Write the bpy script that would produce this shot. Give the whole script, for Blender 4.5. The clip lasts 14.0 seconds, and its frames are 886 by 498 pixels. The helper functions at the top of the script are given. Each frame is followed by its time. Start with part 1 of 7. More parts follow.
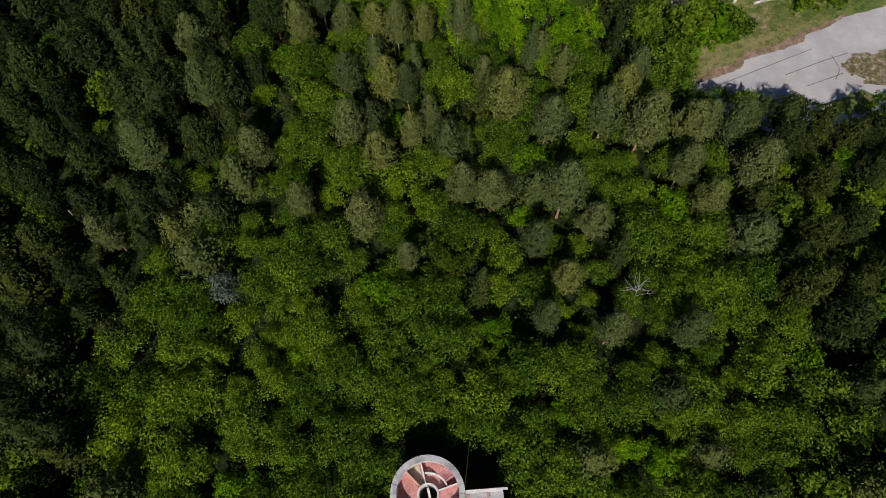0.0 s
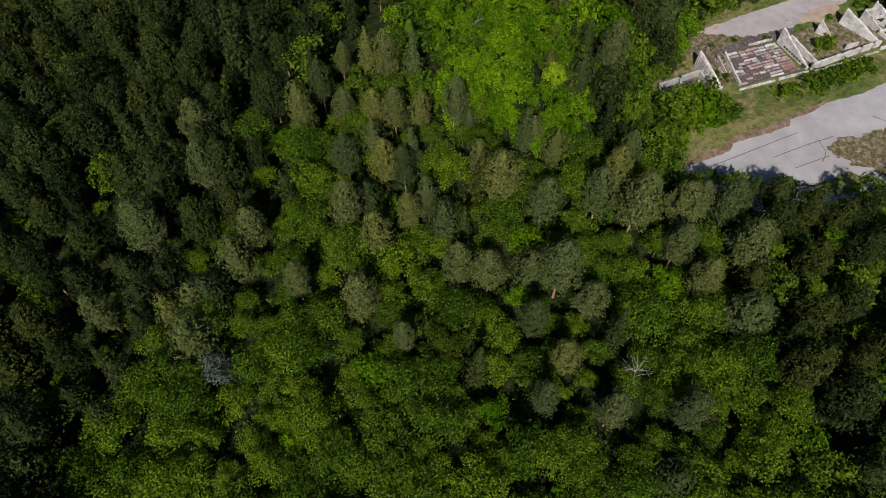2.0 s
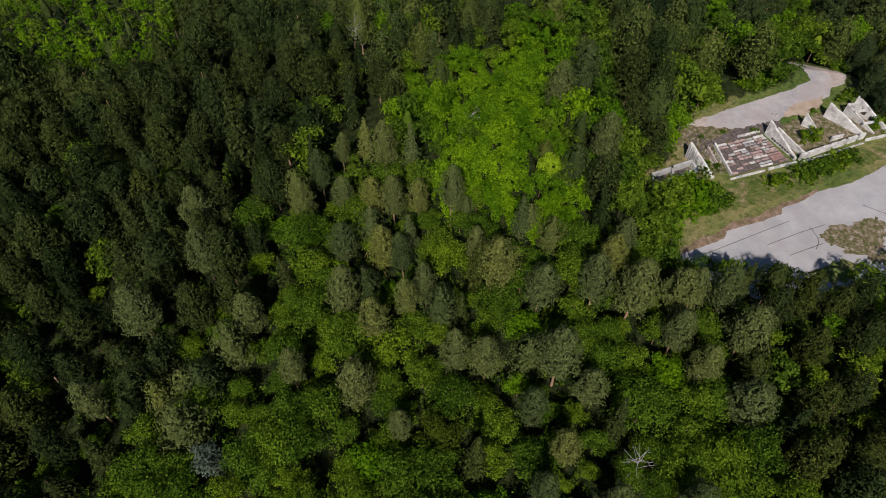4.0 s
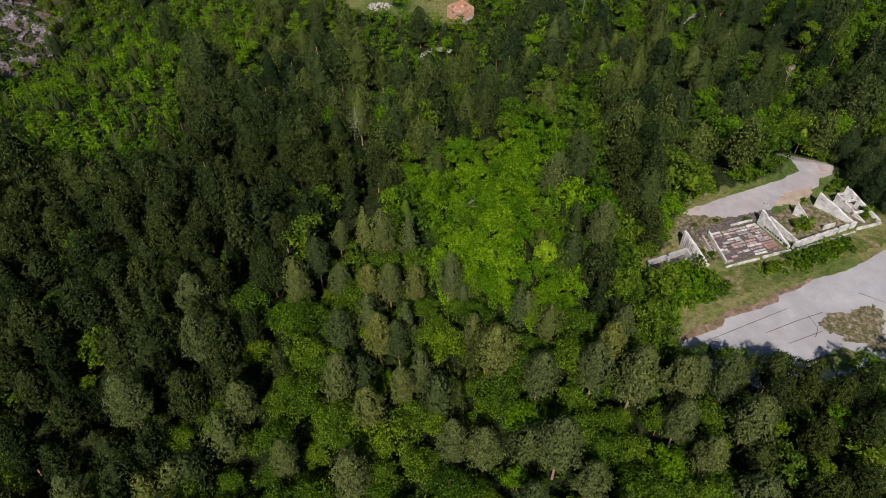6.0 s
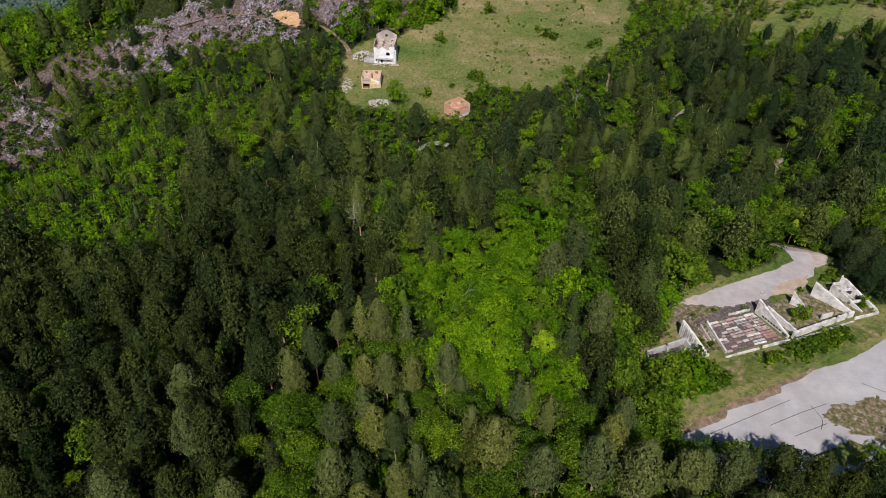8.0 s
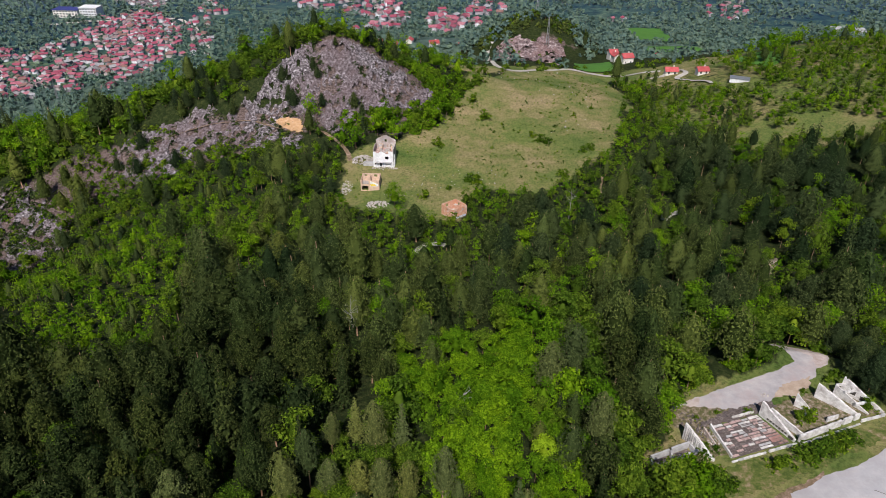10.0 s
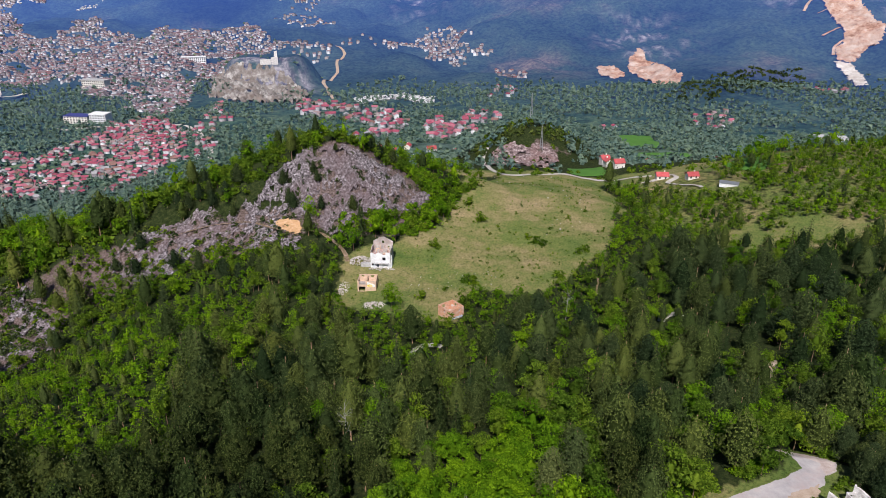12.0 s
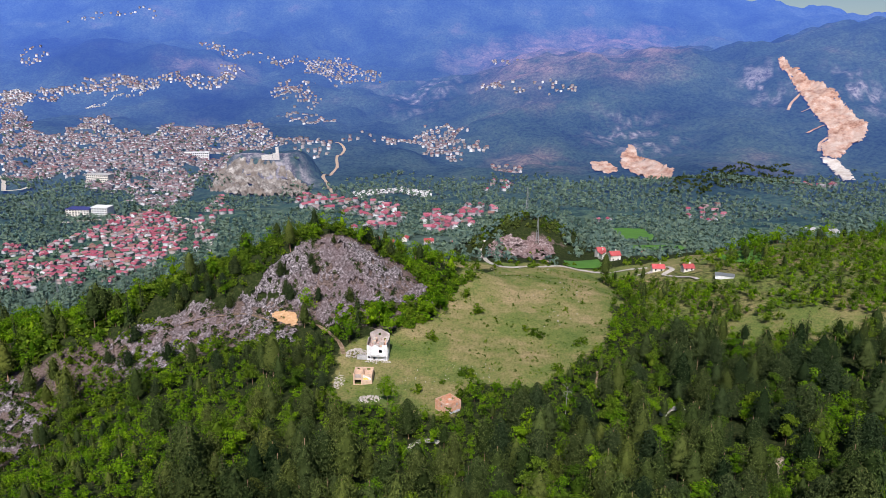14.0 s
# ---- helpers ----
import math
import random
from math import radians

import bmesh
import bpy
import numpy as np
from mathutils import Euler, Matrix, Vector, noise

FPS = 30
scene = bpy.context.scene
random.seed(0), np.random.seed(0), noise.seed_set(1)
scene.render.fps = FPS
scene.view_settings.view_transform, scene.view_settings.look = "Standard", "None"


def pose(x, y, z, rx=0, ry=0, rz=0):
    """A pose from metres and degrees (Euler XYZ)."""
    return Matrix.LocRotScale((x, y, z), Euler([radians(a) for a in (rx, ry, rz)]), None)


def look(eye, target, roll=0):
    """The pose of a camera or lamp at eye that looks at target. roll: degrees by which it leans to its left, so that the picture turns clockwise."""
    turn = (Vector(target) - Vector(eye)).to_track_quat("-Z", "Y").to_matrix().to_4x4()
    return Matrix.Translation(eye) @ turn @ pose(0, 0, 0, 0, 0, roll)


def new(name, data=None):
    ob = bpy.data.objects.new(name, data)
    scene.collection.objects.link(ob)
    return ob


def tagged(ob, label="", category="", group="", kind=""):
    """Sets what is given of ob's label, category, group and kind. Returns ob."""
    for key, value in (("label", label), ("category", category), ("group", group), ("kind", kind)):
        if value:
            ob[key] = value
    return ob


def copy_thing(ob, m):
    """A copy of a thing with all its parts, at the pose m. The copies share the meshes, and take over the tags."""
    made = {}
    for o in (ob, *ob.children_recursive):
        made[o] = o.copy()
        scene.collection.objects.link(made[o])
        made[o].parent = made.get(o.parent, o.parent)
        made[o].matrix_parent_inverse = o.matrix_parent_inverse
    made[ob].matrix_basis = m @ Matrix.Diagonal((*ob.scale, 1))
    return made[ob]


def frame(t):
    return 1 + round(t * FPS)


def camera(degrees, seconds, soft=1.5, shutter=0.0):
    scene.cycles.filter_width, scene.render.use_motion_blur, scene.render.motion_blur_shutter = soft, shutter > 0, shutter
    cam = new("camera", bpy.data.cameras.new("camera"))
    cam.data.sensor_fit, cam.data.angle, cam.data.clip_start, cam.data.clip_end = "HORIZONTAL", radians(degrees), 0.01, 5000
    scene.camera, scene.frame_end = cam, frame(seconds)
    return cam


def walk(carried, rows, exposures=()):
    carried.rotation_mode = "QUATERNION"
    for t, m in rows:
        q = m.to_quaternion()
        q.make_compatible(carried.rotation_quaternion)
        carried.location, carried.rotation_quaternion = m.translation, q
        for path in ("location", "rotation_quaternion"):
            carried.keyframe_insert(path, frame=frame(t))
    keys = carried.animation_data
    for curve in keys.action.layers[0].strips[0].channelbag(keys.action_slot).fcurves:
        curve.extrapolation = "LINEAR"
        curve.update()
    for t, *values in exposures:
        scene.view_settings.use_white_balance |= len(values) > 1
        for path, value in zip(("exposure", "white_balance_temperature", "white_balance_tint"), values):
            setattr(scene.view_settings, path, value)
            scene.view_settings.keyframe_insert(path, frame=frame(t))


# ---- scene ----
cam = camera(64.75, 14.0, soft=0.5)
EYE = 112.0
ROWS = [
    (0.0, 1.753, -67.524, 1.905),
    (0.5, 1.441, -65.973, 1.630),
    (1.0, 1.182, -64.436, 1.437),
    (1.5, 0.908, -62.773, 1.184),
    (2.0, 0.692, -61.013, 1.008),
    (2.5, 0.501, -59.266, 0.797),
    (3.0, 0.361, -57.496, 0.648),
    (5.5, -0.204, -48.592, 0.067),
    (6.0, -0.301, -46.791, 0.016),
    (6.5, -0.382, -45.007, -0.059),
    (7.0, -0.465, -43.216, -0.101),
    (7.5, -0.533, -41.426, -0.120),
    (8.0, -0.597, -39.456, -0.171),
    (10.5, -0.915, -29.220, -0.382),
    (11.0, -0.987, -27.157, -0.498),
    (11.5, -1.030, -25.104, -0.545),
    (12.0, -1.067, -23.032, -0.566),
    (12.5, -1.111, -21.044, -0.593),
    (13.0, -1.149, -19.209, -0.628),
    (13.5, -1.176, -17.364, -0.646),
    (14.0, -1.233, -15.506, -0.632),
]
walk(cam, [(t, pose(1.86, 0.08, EYE) @ pose(0, 0, 0, 0, 0, yaw) @ pose(0, 0, 0, 90 + pitch) @ pose(0, 0, 0, 0, 0, -roll)) for t, yaw, pitch, roll in ROWS],
     [(0.0, -0.16, 6400, 14), (3.0, -0.14, 6400, 14), (5.5, -0.04, 6400, 14), (7.5, 0.08, 6350, 14), (11.0, 0.20, 6200, 15), (14.0, 0.35, 6200, 16)])

# ---- world, sun ----
world = bpy.data.worlds.new("sky_world")
scene.world = world
world.use_nodes = True
SUN_EL, SUN_AZ = 48.0, 187.0      # height over the horizon; compass turn of the sun from +y, clockwise
wn = world.node_tree.nodes
sky = wn.new("ShaderNodeTexSky")
sky.sky_type = "NISHITA"
sky.sun_disc = False
sky.sun_elevation = radians(SUN_EL)
sky.sun_rotation = radians(SUN_AZ)
sky.air_density, sky.dust_density, sky.ozone_density = 1.0, 0.2, 4.0
world.node_tree.links.new(sky.outputs["Color"], wn["Background"].inputs["Color"])
wn["Background"].inputs["Strength"].default_value = 0.05
sun_data = bpy.data.lights.new("sun", "SUN")
sun_data.energy, sun_data.angle, sun_data.color = 4.6, radians(0.5), (1.0, 0.95, 0.86)
sun = new("sun", sun_data)
_se, _sa = radians(SUN_EL), radians(SUN_AZ)
sun_from = Vector((math.sin(_sa) * math.cos(_se), math.cos(_sa) * math.cos(_se), math.sin(_se)))
sun.matrix_world = look(sun_from * 500, (0, 0, 0))

# ---- materials ----
def material(name):
    m = bpy.data.materials.new(name)
    m.use_nodes = True
    m.node_tree.nodes.clear()
    return m, m.node_tree.nodes, m.node_tree.links


def ramp(nodes, stops):
    n = nodes.new("ShaderNodeValToRGB")
    e = n.color_ramp.elements
    while len(e) < len(stops):
        e.new(0.5)
    for el, (p, c) in zip(e, stops):
        el.position, el.color = p, (*c, 1)
    return n


def mix(nodes, links, fac, a, b, mode="MIX"):
    n = nodes.new("ShaderNodeMix")
    n.data_type, n.blend_type = "RGBA", mode
    for i, v in ((0, fac), (6, a), (7, b)):
        if hasattr(v, "is_linked"):
            links.new(v, n.inputs[i])
        else:
            n.inputs[i].default_value = v if i == 0 else (*v, 1)
    return n.outputs[2]


def noise_tex(nodes, links, scale, detail=4, coord=None, rough=0.6):
    n = nodes.new("ShaderNodeTexNoise")
    n.inputs["Scale"].default_value, n.inputs["Detail"].default_value, n.inputs["Roughness"].default_value = scale, detail, rough
    if coord is not None:
        links.new(coord, n.inputs["Vector"])
    return n.outputs["Fac"]


def maths(nodes, links, op, a, b=0.5):
    n = nodes.new("ShaderNodeMath")
    n.operation = op
    for i, v in enumerate((a, b)):
        if hasattr(v, "is_linked"):
            links.new(v, n.inputs[i])
        else:
            n.inputs[i].default_value = v
    return n.outputs[0]


def leaf_material(name, dark, mid, light, translucent=0.3, object_spread=True):
    """Foliage: each leaf clump takes its own green, each tree its own tone."""
    m, n, l = material(name)
    geo, info = n.new("ShaderNodeNewGeometry"), n.new("ShaderNodeObjectInfo")
    isl = ramp(n, [(0.0, dark), (0.5, mid), (1.0, light)])
    l.new(geo.outputs["Random Per Island"], isl.inputs[0])
    tone_src = info.outputs["Random"]
    if not object_spread:
        at = n.new("ShaderNodeAttribute")
        at.attribute_name = "tone"
        tone_src = at.outputs["Fac"]
    tone = ramp(n, [(0.0, (0.50, 0.60, 0.62)), (0.3, (0.82, 0.88, 0.9)), (0.6, (1.05, 1.04, 0.95)), (0.8, (1.15, 1.12, 0.93)), (1.0, (1.32, 1.22, 0.85))])
    l.new(tone_src, tone.inputs[0])
    col = mix(n, l, 1.0, isl.outputs[0], tone.outputs[0], "MULTIPLY")
    d, t, o = n.new("ShaderNodeBsdfDiffuse"), n.new("ShaderNodeBsdfTranslucent"), n.new("ShaderNodeOutputMaterial")
    mx = n.new("ShaderNodeMixShader")
    mx.inputs[0].default_value = translucent
    l.new(col, d.inputs[0])
    l.new(mix(n, l, 1.0, col, (1.25, 1.2, 0.55), "MULTIPLY"), t.inputs[0])
    l.new(d.outputs[0], mx.inputs[1])
    l.new(t.outputs[0], mx.inputs[2])
    l.new(mx.outputs[0], o.inputs[0])
    return m


def solid_material(name, stops, scale=1.0, rough=0.85, bump=0.3, bump_scale=8.0, metal=0.0, stain=None, stain_scale=0.3, per_object=0.0):
    """A worn matt surface: colour from noise at two scales, fine relief."""
    m, n, l = material(name)
    co = n.new("ShaderNodeTexCoord").outputs["Object"]
    r = ramp(n, stops)
    l.new(noise_tex(n, l, scale, 8, co, 0.72), r.inputs[0])
    col = r.outputs[0]
    if stain:
        k = ramp(n, [(0.44, (0, 0, 0)), (0.70, (0.85, 0.85, 0.85))])
        l.new(noise_tex(n, l, stain_scale, 5, co, 0.7), k.inputs[0])
        col = mix(n, l, k.outputs[0], col, stain)
    if per_object:
        info = n.new("ShaderNodeObjectInfo")
        tone = ramp(n, [(0, (1 - per_object,) * 3), (1, (1 + per_object,) * 3)])
        l.new(info.outputs["Random"], tone.inputs[0])
        col = mix(n, l, 1.0, col, tone.outputs[0], "MULTIPLY")
    b = n.new("ShaderNodeBsdfPrincipled")
    b.inputs["Roughness"].default_value, b.inputs["Metallic"].default_value = rough, metal
    b.inputs["Specular IOR Level"].default_value = 0.25
    l.new(col, b.inputs["Base Color"])
    if bump:
        bp = n.new("ShaderNodeBump")
        bp.inputs["Strength"].default_value, bp.inputs["Distance"].default_value = bump, 0.05
        l.new(noise_tex(n, l, bump_scale, 6, co), bp.inputs["Height"])
        l.new(bp.outputs[0], b.inputs["Normal"])
    o = n.new("ShaderNodeOutputMaterial")
    l.new(b.outputs[0], o.inputs[0])
    return m


LEAF_BROAD = leaf_material("broad_leaves", (0.026, 0.056, 0.005), (0.086, 0.150, 0.012), (0.190, 0.280, 0.024), 0.34)
LEAF_BRIGHT = leaf_material("bright_leaves", (0.045, 0.105, 0.004), (0.112, 0.225, 0.007), (0.205, 0.34, 0.012), 0.40)
LEAF_OLIVE = leaf_material("olive_leaves", (0.075, 0.095, 0.008), (0.125, 0.150, 0.014), (0.19, 0.21, 0.022), 0.3)
LEAF_YELLOW = leaf_material("yellow_leaves", (0.14, 0.24, 0.010), (0.24, 0.37, 0.016), (0.34, 0.48, 0.026), 0.40)
LEAF_GREY = leaf_material("grey_leaves", (0.07, 0.09, 0.06), (0.13, 0.155, 0.11), (0.21, 0.24, 0.18), 0.25)
LEAF_PINE = leaf_material("pine_needles", (0.056, 0.070, 0.023), (0.100, 0.118, 0.038), (0.158, 0.178, 0.060), 0.15)
LEAF_SLOPE = leaf_material("slope_needles", (0.026, 0.038, 0.011), (0.064, 0.084, 0.024), (0.122, 0.148, 0.044), 0.12)
# Dark needles and the deep wood below have shade darkened into their green.
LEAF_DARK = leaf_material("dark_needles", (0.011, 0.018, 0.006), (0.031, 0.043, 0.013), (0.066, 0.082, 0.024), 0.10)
LEAF_BLUISH = leaf_material("bluish_needles", (0.014, 0.023, 0.010), (0.036, 0.052, 0.021), (0.070, 0.093, 0.036), 0.10)
WOODS = {}
# valley: pale blue-green, distance haze mixed into the leaf colour
for _key, _src in (("broad", ((0.032, 0.064, 0.006), (0.082, 0.140, 0.013), (0.160, 0.235, 0.024))), ("bright", ((0.050, 0.110, 0.005), (0.108, 0.212, 0.008), (0.185, 0.315, 0.012))),
                   ("pine", ((0.058, 0.078, 0.024), (0.088, 0.108, 0.034), (0.130, 0.150, 0.048))), ("dark", ((0.017, 0.029, 0.011), (0.042, 0.061, 0.022), (0.080, 0.106, 0.038))),
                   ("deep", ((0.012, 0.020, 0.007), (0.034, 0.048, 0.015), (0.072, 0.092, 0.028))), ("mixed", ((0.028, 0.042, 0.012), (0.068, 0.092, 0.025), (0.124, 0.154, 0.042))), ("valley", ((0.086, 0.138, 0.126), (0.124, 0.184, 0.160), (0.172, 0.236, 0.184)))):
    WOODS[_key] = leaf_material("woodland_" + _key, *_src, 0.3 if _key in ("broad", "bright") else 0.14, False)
BARK = solid_material("bark", [(0.3, (0.12, 0.075, 0.05)), (0.7, (0.30, 0.19, 0.13))], 6, 0.95, 0.6, 14)
BARK_PINE = solid_material("pine_bark", [(0.3, (0.26, 0.13, 0.075)), (0.7, (0.52, 0.33, 0.23))], 5, 0.95, 0.6, 14)
DEAD_WOOD = solid_material("dead_wood", [(0.3, (0.22, 0.20, 0.18)), (0.7, (0.42, 0.39, 0.36))], 5, 0.95, 0.5, 14)

# ---- the lie of the land ----
_rng = np.random.RandomState(11)


def smooth(a, b, v):
    t = np.clip((v - a) / (b - a), 0, 1)
    return t * t * (3 - 2 * t)


def ripple(x, y, size, seed):
    """Smooth random relief of about the given wavelength, between -1 and 1."""
    r = np.random.RandomState(seed)
    v = 0
    for k in range(7):
        a, p, s = r.uniform(0, 6.283), r.uniform(0, 6.283), size * r.uniform(0.6, 1.7)
        b = r.uniform(0, 6.283)
        v = v + np.sin((x * math.cos(a) + y * math.sin(a)) * 6.283 / s + p + 1.3 * np.sin((x * math.cos(b) + y * math.sin(b)) * 3.9 / s))
    return v / 4.5


def fractal(x, y, size, seed, octaves=4):
    return sum(ripple(x, y, size / 2 ** k, seed + k) * 0.55 ** k for k in range(octaves))


def hill(x, y, cx, cy, rx, ry, h, turn=0, power=2):
    c, s = math.cos(radians(turn)), math.sin(radians(turn))
    u, v = ((x - cx) * c + (y - cy) * s) / rx, (-(x - cx) * s + (y - cy) * c) / ry
    return h * np.exp(-np.power(u * u + v * v, power / 2))


PROFILE_Y = (-5000, -600, -150, 0, 60, 110, 180, 245, 300, 420, 500, 640, 800, 1100, 1500, 2000, 2500, 3100, 3700, 4300, 5200)
PROFILE_Z = (60, -30, -3, 0, -4, -7, -20, -25, -25, -27, -36, -75, -116, -160, -190, -200, -185, -120, 10, 280, 860)


def land(x, y):
    x, y = np.asarray(x, float), np.asarray(y, float)
    d = np.where(y > 600, np.hypot(x * 0.5, y), y)
    q = np.clip(np.abs(d) * 0.06, 8, 150)
    z = sum(np.interp(d + k * q, PROFILE_Y, PROFILE_Z) for k in (-1, -0.5, 0, 0.5, 1)) / 5
    # the rocky crag and the ridge that runs down from it
    z = z + hill(x, y, -56, 392, 54, 42, 34, -8, 1.7) + hill(x, y, -130, 372, 75, 26, 18, 12) + hill(x, y, 10, 420, 45, 22, 9)
    # the ravine in front of the ridge, the falling ground beyond it
    z = z - hill(x, y, -190, 268, 80, 62, 30, 20) - 26 * smooth(-60, -330, x) * smooth(40, 180, y) * smooth(900, 420, y)
    z = z - 62 * smooth(-80, -240, x) * smooth(395, 520, y) * smooth(1300, 650, y)
    # the higher ground beside the meadow and the gully between
    z = z + 13 * smooth(120, 260, x) * smooth(180, 320, y) * smooth(640, 460, y) - hill(x, y, 135, 420, 32, 90, 10, 10)
    z = z + hill(x, y, 350, 470, 100, 80, 12)
    # the hill with the mast, the rock with the fort, a wooded knoll
    z = z + hill(x, y, 92, 636, 62, 48, 42) + hill(x, y, -405, 1810, 118, 105, 58, 0, 8) + hill(x, y, 640, 1500, 260, 160, 45)
    # the town's hills and the mountains behind
    z = z + hill(x, y, -900, 2300, 620, 420, 60) + hill(x, y, -1450, 3500, 700, 380, 150) + hill(x, y, -1900, 4700, 1500, 500, 130) + hill(x, y, 500, 4800, 1500, 400, 70) + hill(x, y, -300, 3000, 500, 260, 50)
    z = z + hill(x, y, 1650, 2750, 620, 620, 330) + hill(x, y, 700, 3100, 560, 600, 230) + hill(x, y, 2900, 3300, 900, 900, 380)
    w = np.clip(1.7 * hill(x, y, 84, 112, 46, 36, 1, 20, 4), 0, 1)
    z = z * (1 - w) + w * -7.0
    z = z - smooth(3300, 4700, d) * np.interp(x / np.maximum(y, 1.0), (-0.75, 0.38, 0.44, 0.53, 0.63, 0.8), (0, 0, 50, 45, 105, 160))
    z = z + smooth(900, 3000, d) * 34 * fractal(x, y, 900, 3) + smooth(2300, 3300, d) * 18 * fractal(x, y, 430, 15, 4) + smooth(1150, 1900, d) * 9 * fractal(x, y, 240, 19, 3) + smooth(40, 500, d) * 2.2 * fractal(x, y, 120, 8, 3) * (1 - w)
    return z


def inside(poly, x, y, wobble=0.0, seed=21):
    """Which points lie in a polygon of the plan, its edge made uneven."""
    x, y = np.asarray(x, float), np.asarray(y, float)
    if wobble:
        x, y = x + wobble * fractal(x, y, wobble * 6, seed, 2), y + wobble * fractal(x, y, wobble * 6, seed + 5, 2)
    r = np.zeros(x.shape, bool)
    for (x0, y0), (x1, y1) in zip(poly, poly[1:] + poly[:1]):
        if y0 != y1:
            r ^= ((y0 > y) != (y1 > y)) & (x < (x1 - x0) * (y - y0) / (y1 - y0) + x0)
    return r


MEADOW = [(-41, 312), (-39, 296), (-41, 273), (-28, 253), (-16, 255), (-8, 246), (10, 244), (16, 262), (20, 276), (36, 271), (56, 274), (66, 289), (84, 310), (99, 345), (114, 392), (126, 440), (118, 482), (60, 490), (26, 425), (16, 399), (19, 384), (13, 361), (3, 340), (-9, 328), (-26, 320)]
RIGHT_MEADOW = [(140, 330), (166, 344), (200, 350), (240, 330), (250, 312), (222, 308), (190, 322), (164, 320)]
CLEARING = [(46, 89), (50, 83), (58, 76), (72, 72), (96, 76), (118, 92), (128, 108), (114, 121), (109.5, 131), (108, 140), (99, 152), (92, 152), (93, 141), (84, 136.5), (76, 133.5), (62, 127), (56, 123), (56, 117), (56, 111), (47, 107), (48, 102), (52, 98)]


def softly(poly, x, y, wobble, reach):
    """How far inside a polygon, from 0 to 1 over a band of the given width."""
    return sum(inside(poly, x + reach * math.cos(a), y + reach * math.sin(a), wobble) * 1.0 for a in np.arange(8) * 0.785) / 8




def rockiness(x, y):
    crag = hill(x, y, -30, 362, 34, 30, 1.25, -14, 3) + hill(x, y, -115, 336, 56, 17, 0.95, 4, 3) + hill(x, y, -178, 325, 36, 18, 0.75, 10, 3) + hill(x, y, -205, 300, 26, 30, 1.0, 30, 3)
    crag = crag + hill(x, y, 92, 590, 34, 14, 0.6, 0, 3) + hill(x, y, -405, 1720, 120, 40, 1.3, 0, 3)
    return crag * (1 + 0.4 * fractal(x, y, 22, 31, 3)) - 0.2


RIM = [(8, 432), (60, 486), (120, 478), (140, 466), (200, 470), (230, 505), (10, 505)]
CRAG = [(-98, 350), (-86, 366), (-66, 378), (-50, 382), (-34, 384), (-12, 378), (6, 366), (2, 354), (-14, 351), (-26, 347), (-40, 336), (-48, 326), (-54, 334), (-66, 344), (-82, 346)]
RIDGE_BAND = [(-166, 332), (-164, 346), (-135, 351), (-105, 355), (-87, 349), (-66, 340), (-62, 322), (-76, 320), (-92, 326), (-107, 331), (-124, 320), (-148, 319)]
CLIFF = [(-222, 328), (-200, 326), (-192, 310), (-178, 301), (-174, 286), (-184, 274), (-204, 276), (-216, 300)]


def mesh_object(name, verts, faces, mats, parent=None, smooth_faces=False, label=""):
    me = bpy.data.meshes.new(name)
    verts, faces = np.asarray(verts, float), np.asarray(faces, int)
    me.vertices.add(len(verts))
    me.vertices.foreach_set("co", verts.ravel())
    k = faces.shape[1]
    me.loops.add(faces.size)
    me.loops.foreach_set("vertex_index", faces.ravel())
    me.polygons.add(len(faces))
    me.polygons.foreach_set("loop_start", np.arange(len(faces)) * k)
    if smooth_faces:
        me.polygons.foreach_set("use_smooth", np.ones(len(faces), bool))
    for m in mats:
        me.materials.append(m)
    me.update(calc_edges=True)
    ob = new(name, me)
    if parent:
        ob.parent = parent
    if label:
        tagged(ob, label)
    return ob


def sheet(name, rad, front_steps, mat, closed=True):
    """A round sheet of land between the first and the last of the radii."""
    front = np.radians(np.linspace(-44, 44, front_steps))
    ang = np.concatenate([front, np.radians(np.linspace(44, 316, 70))[1:-1]])
    A, R = np.meshgrid(ang, rad)
    x, y = R * np.sin(A), R * np.cos(A)
    na, nr = len(ang), len(rad)
    i = np.arange(nr - 1)[:, None] * na + np.arange(na)[None, :]
    j = np.arange(nr - 1)[:, None] * na + (np.arange(na)[None, :] + 1) % na
    faces = np.stack([i, j, j + na, i + na], -1).reshape(-1, 4)
    ob = mesh_object(name, np.stack([x, y, land(x, y)], -1).reshape(-1, 3), faces[:, ::-1], [mat], smooth_faces=True)
    return ob, x, y


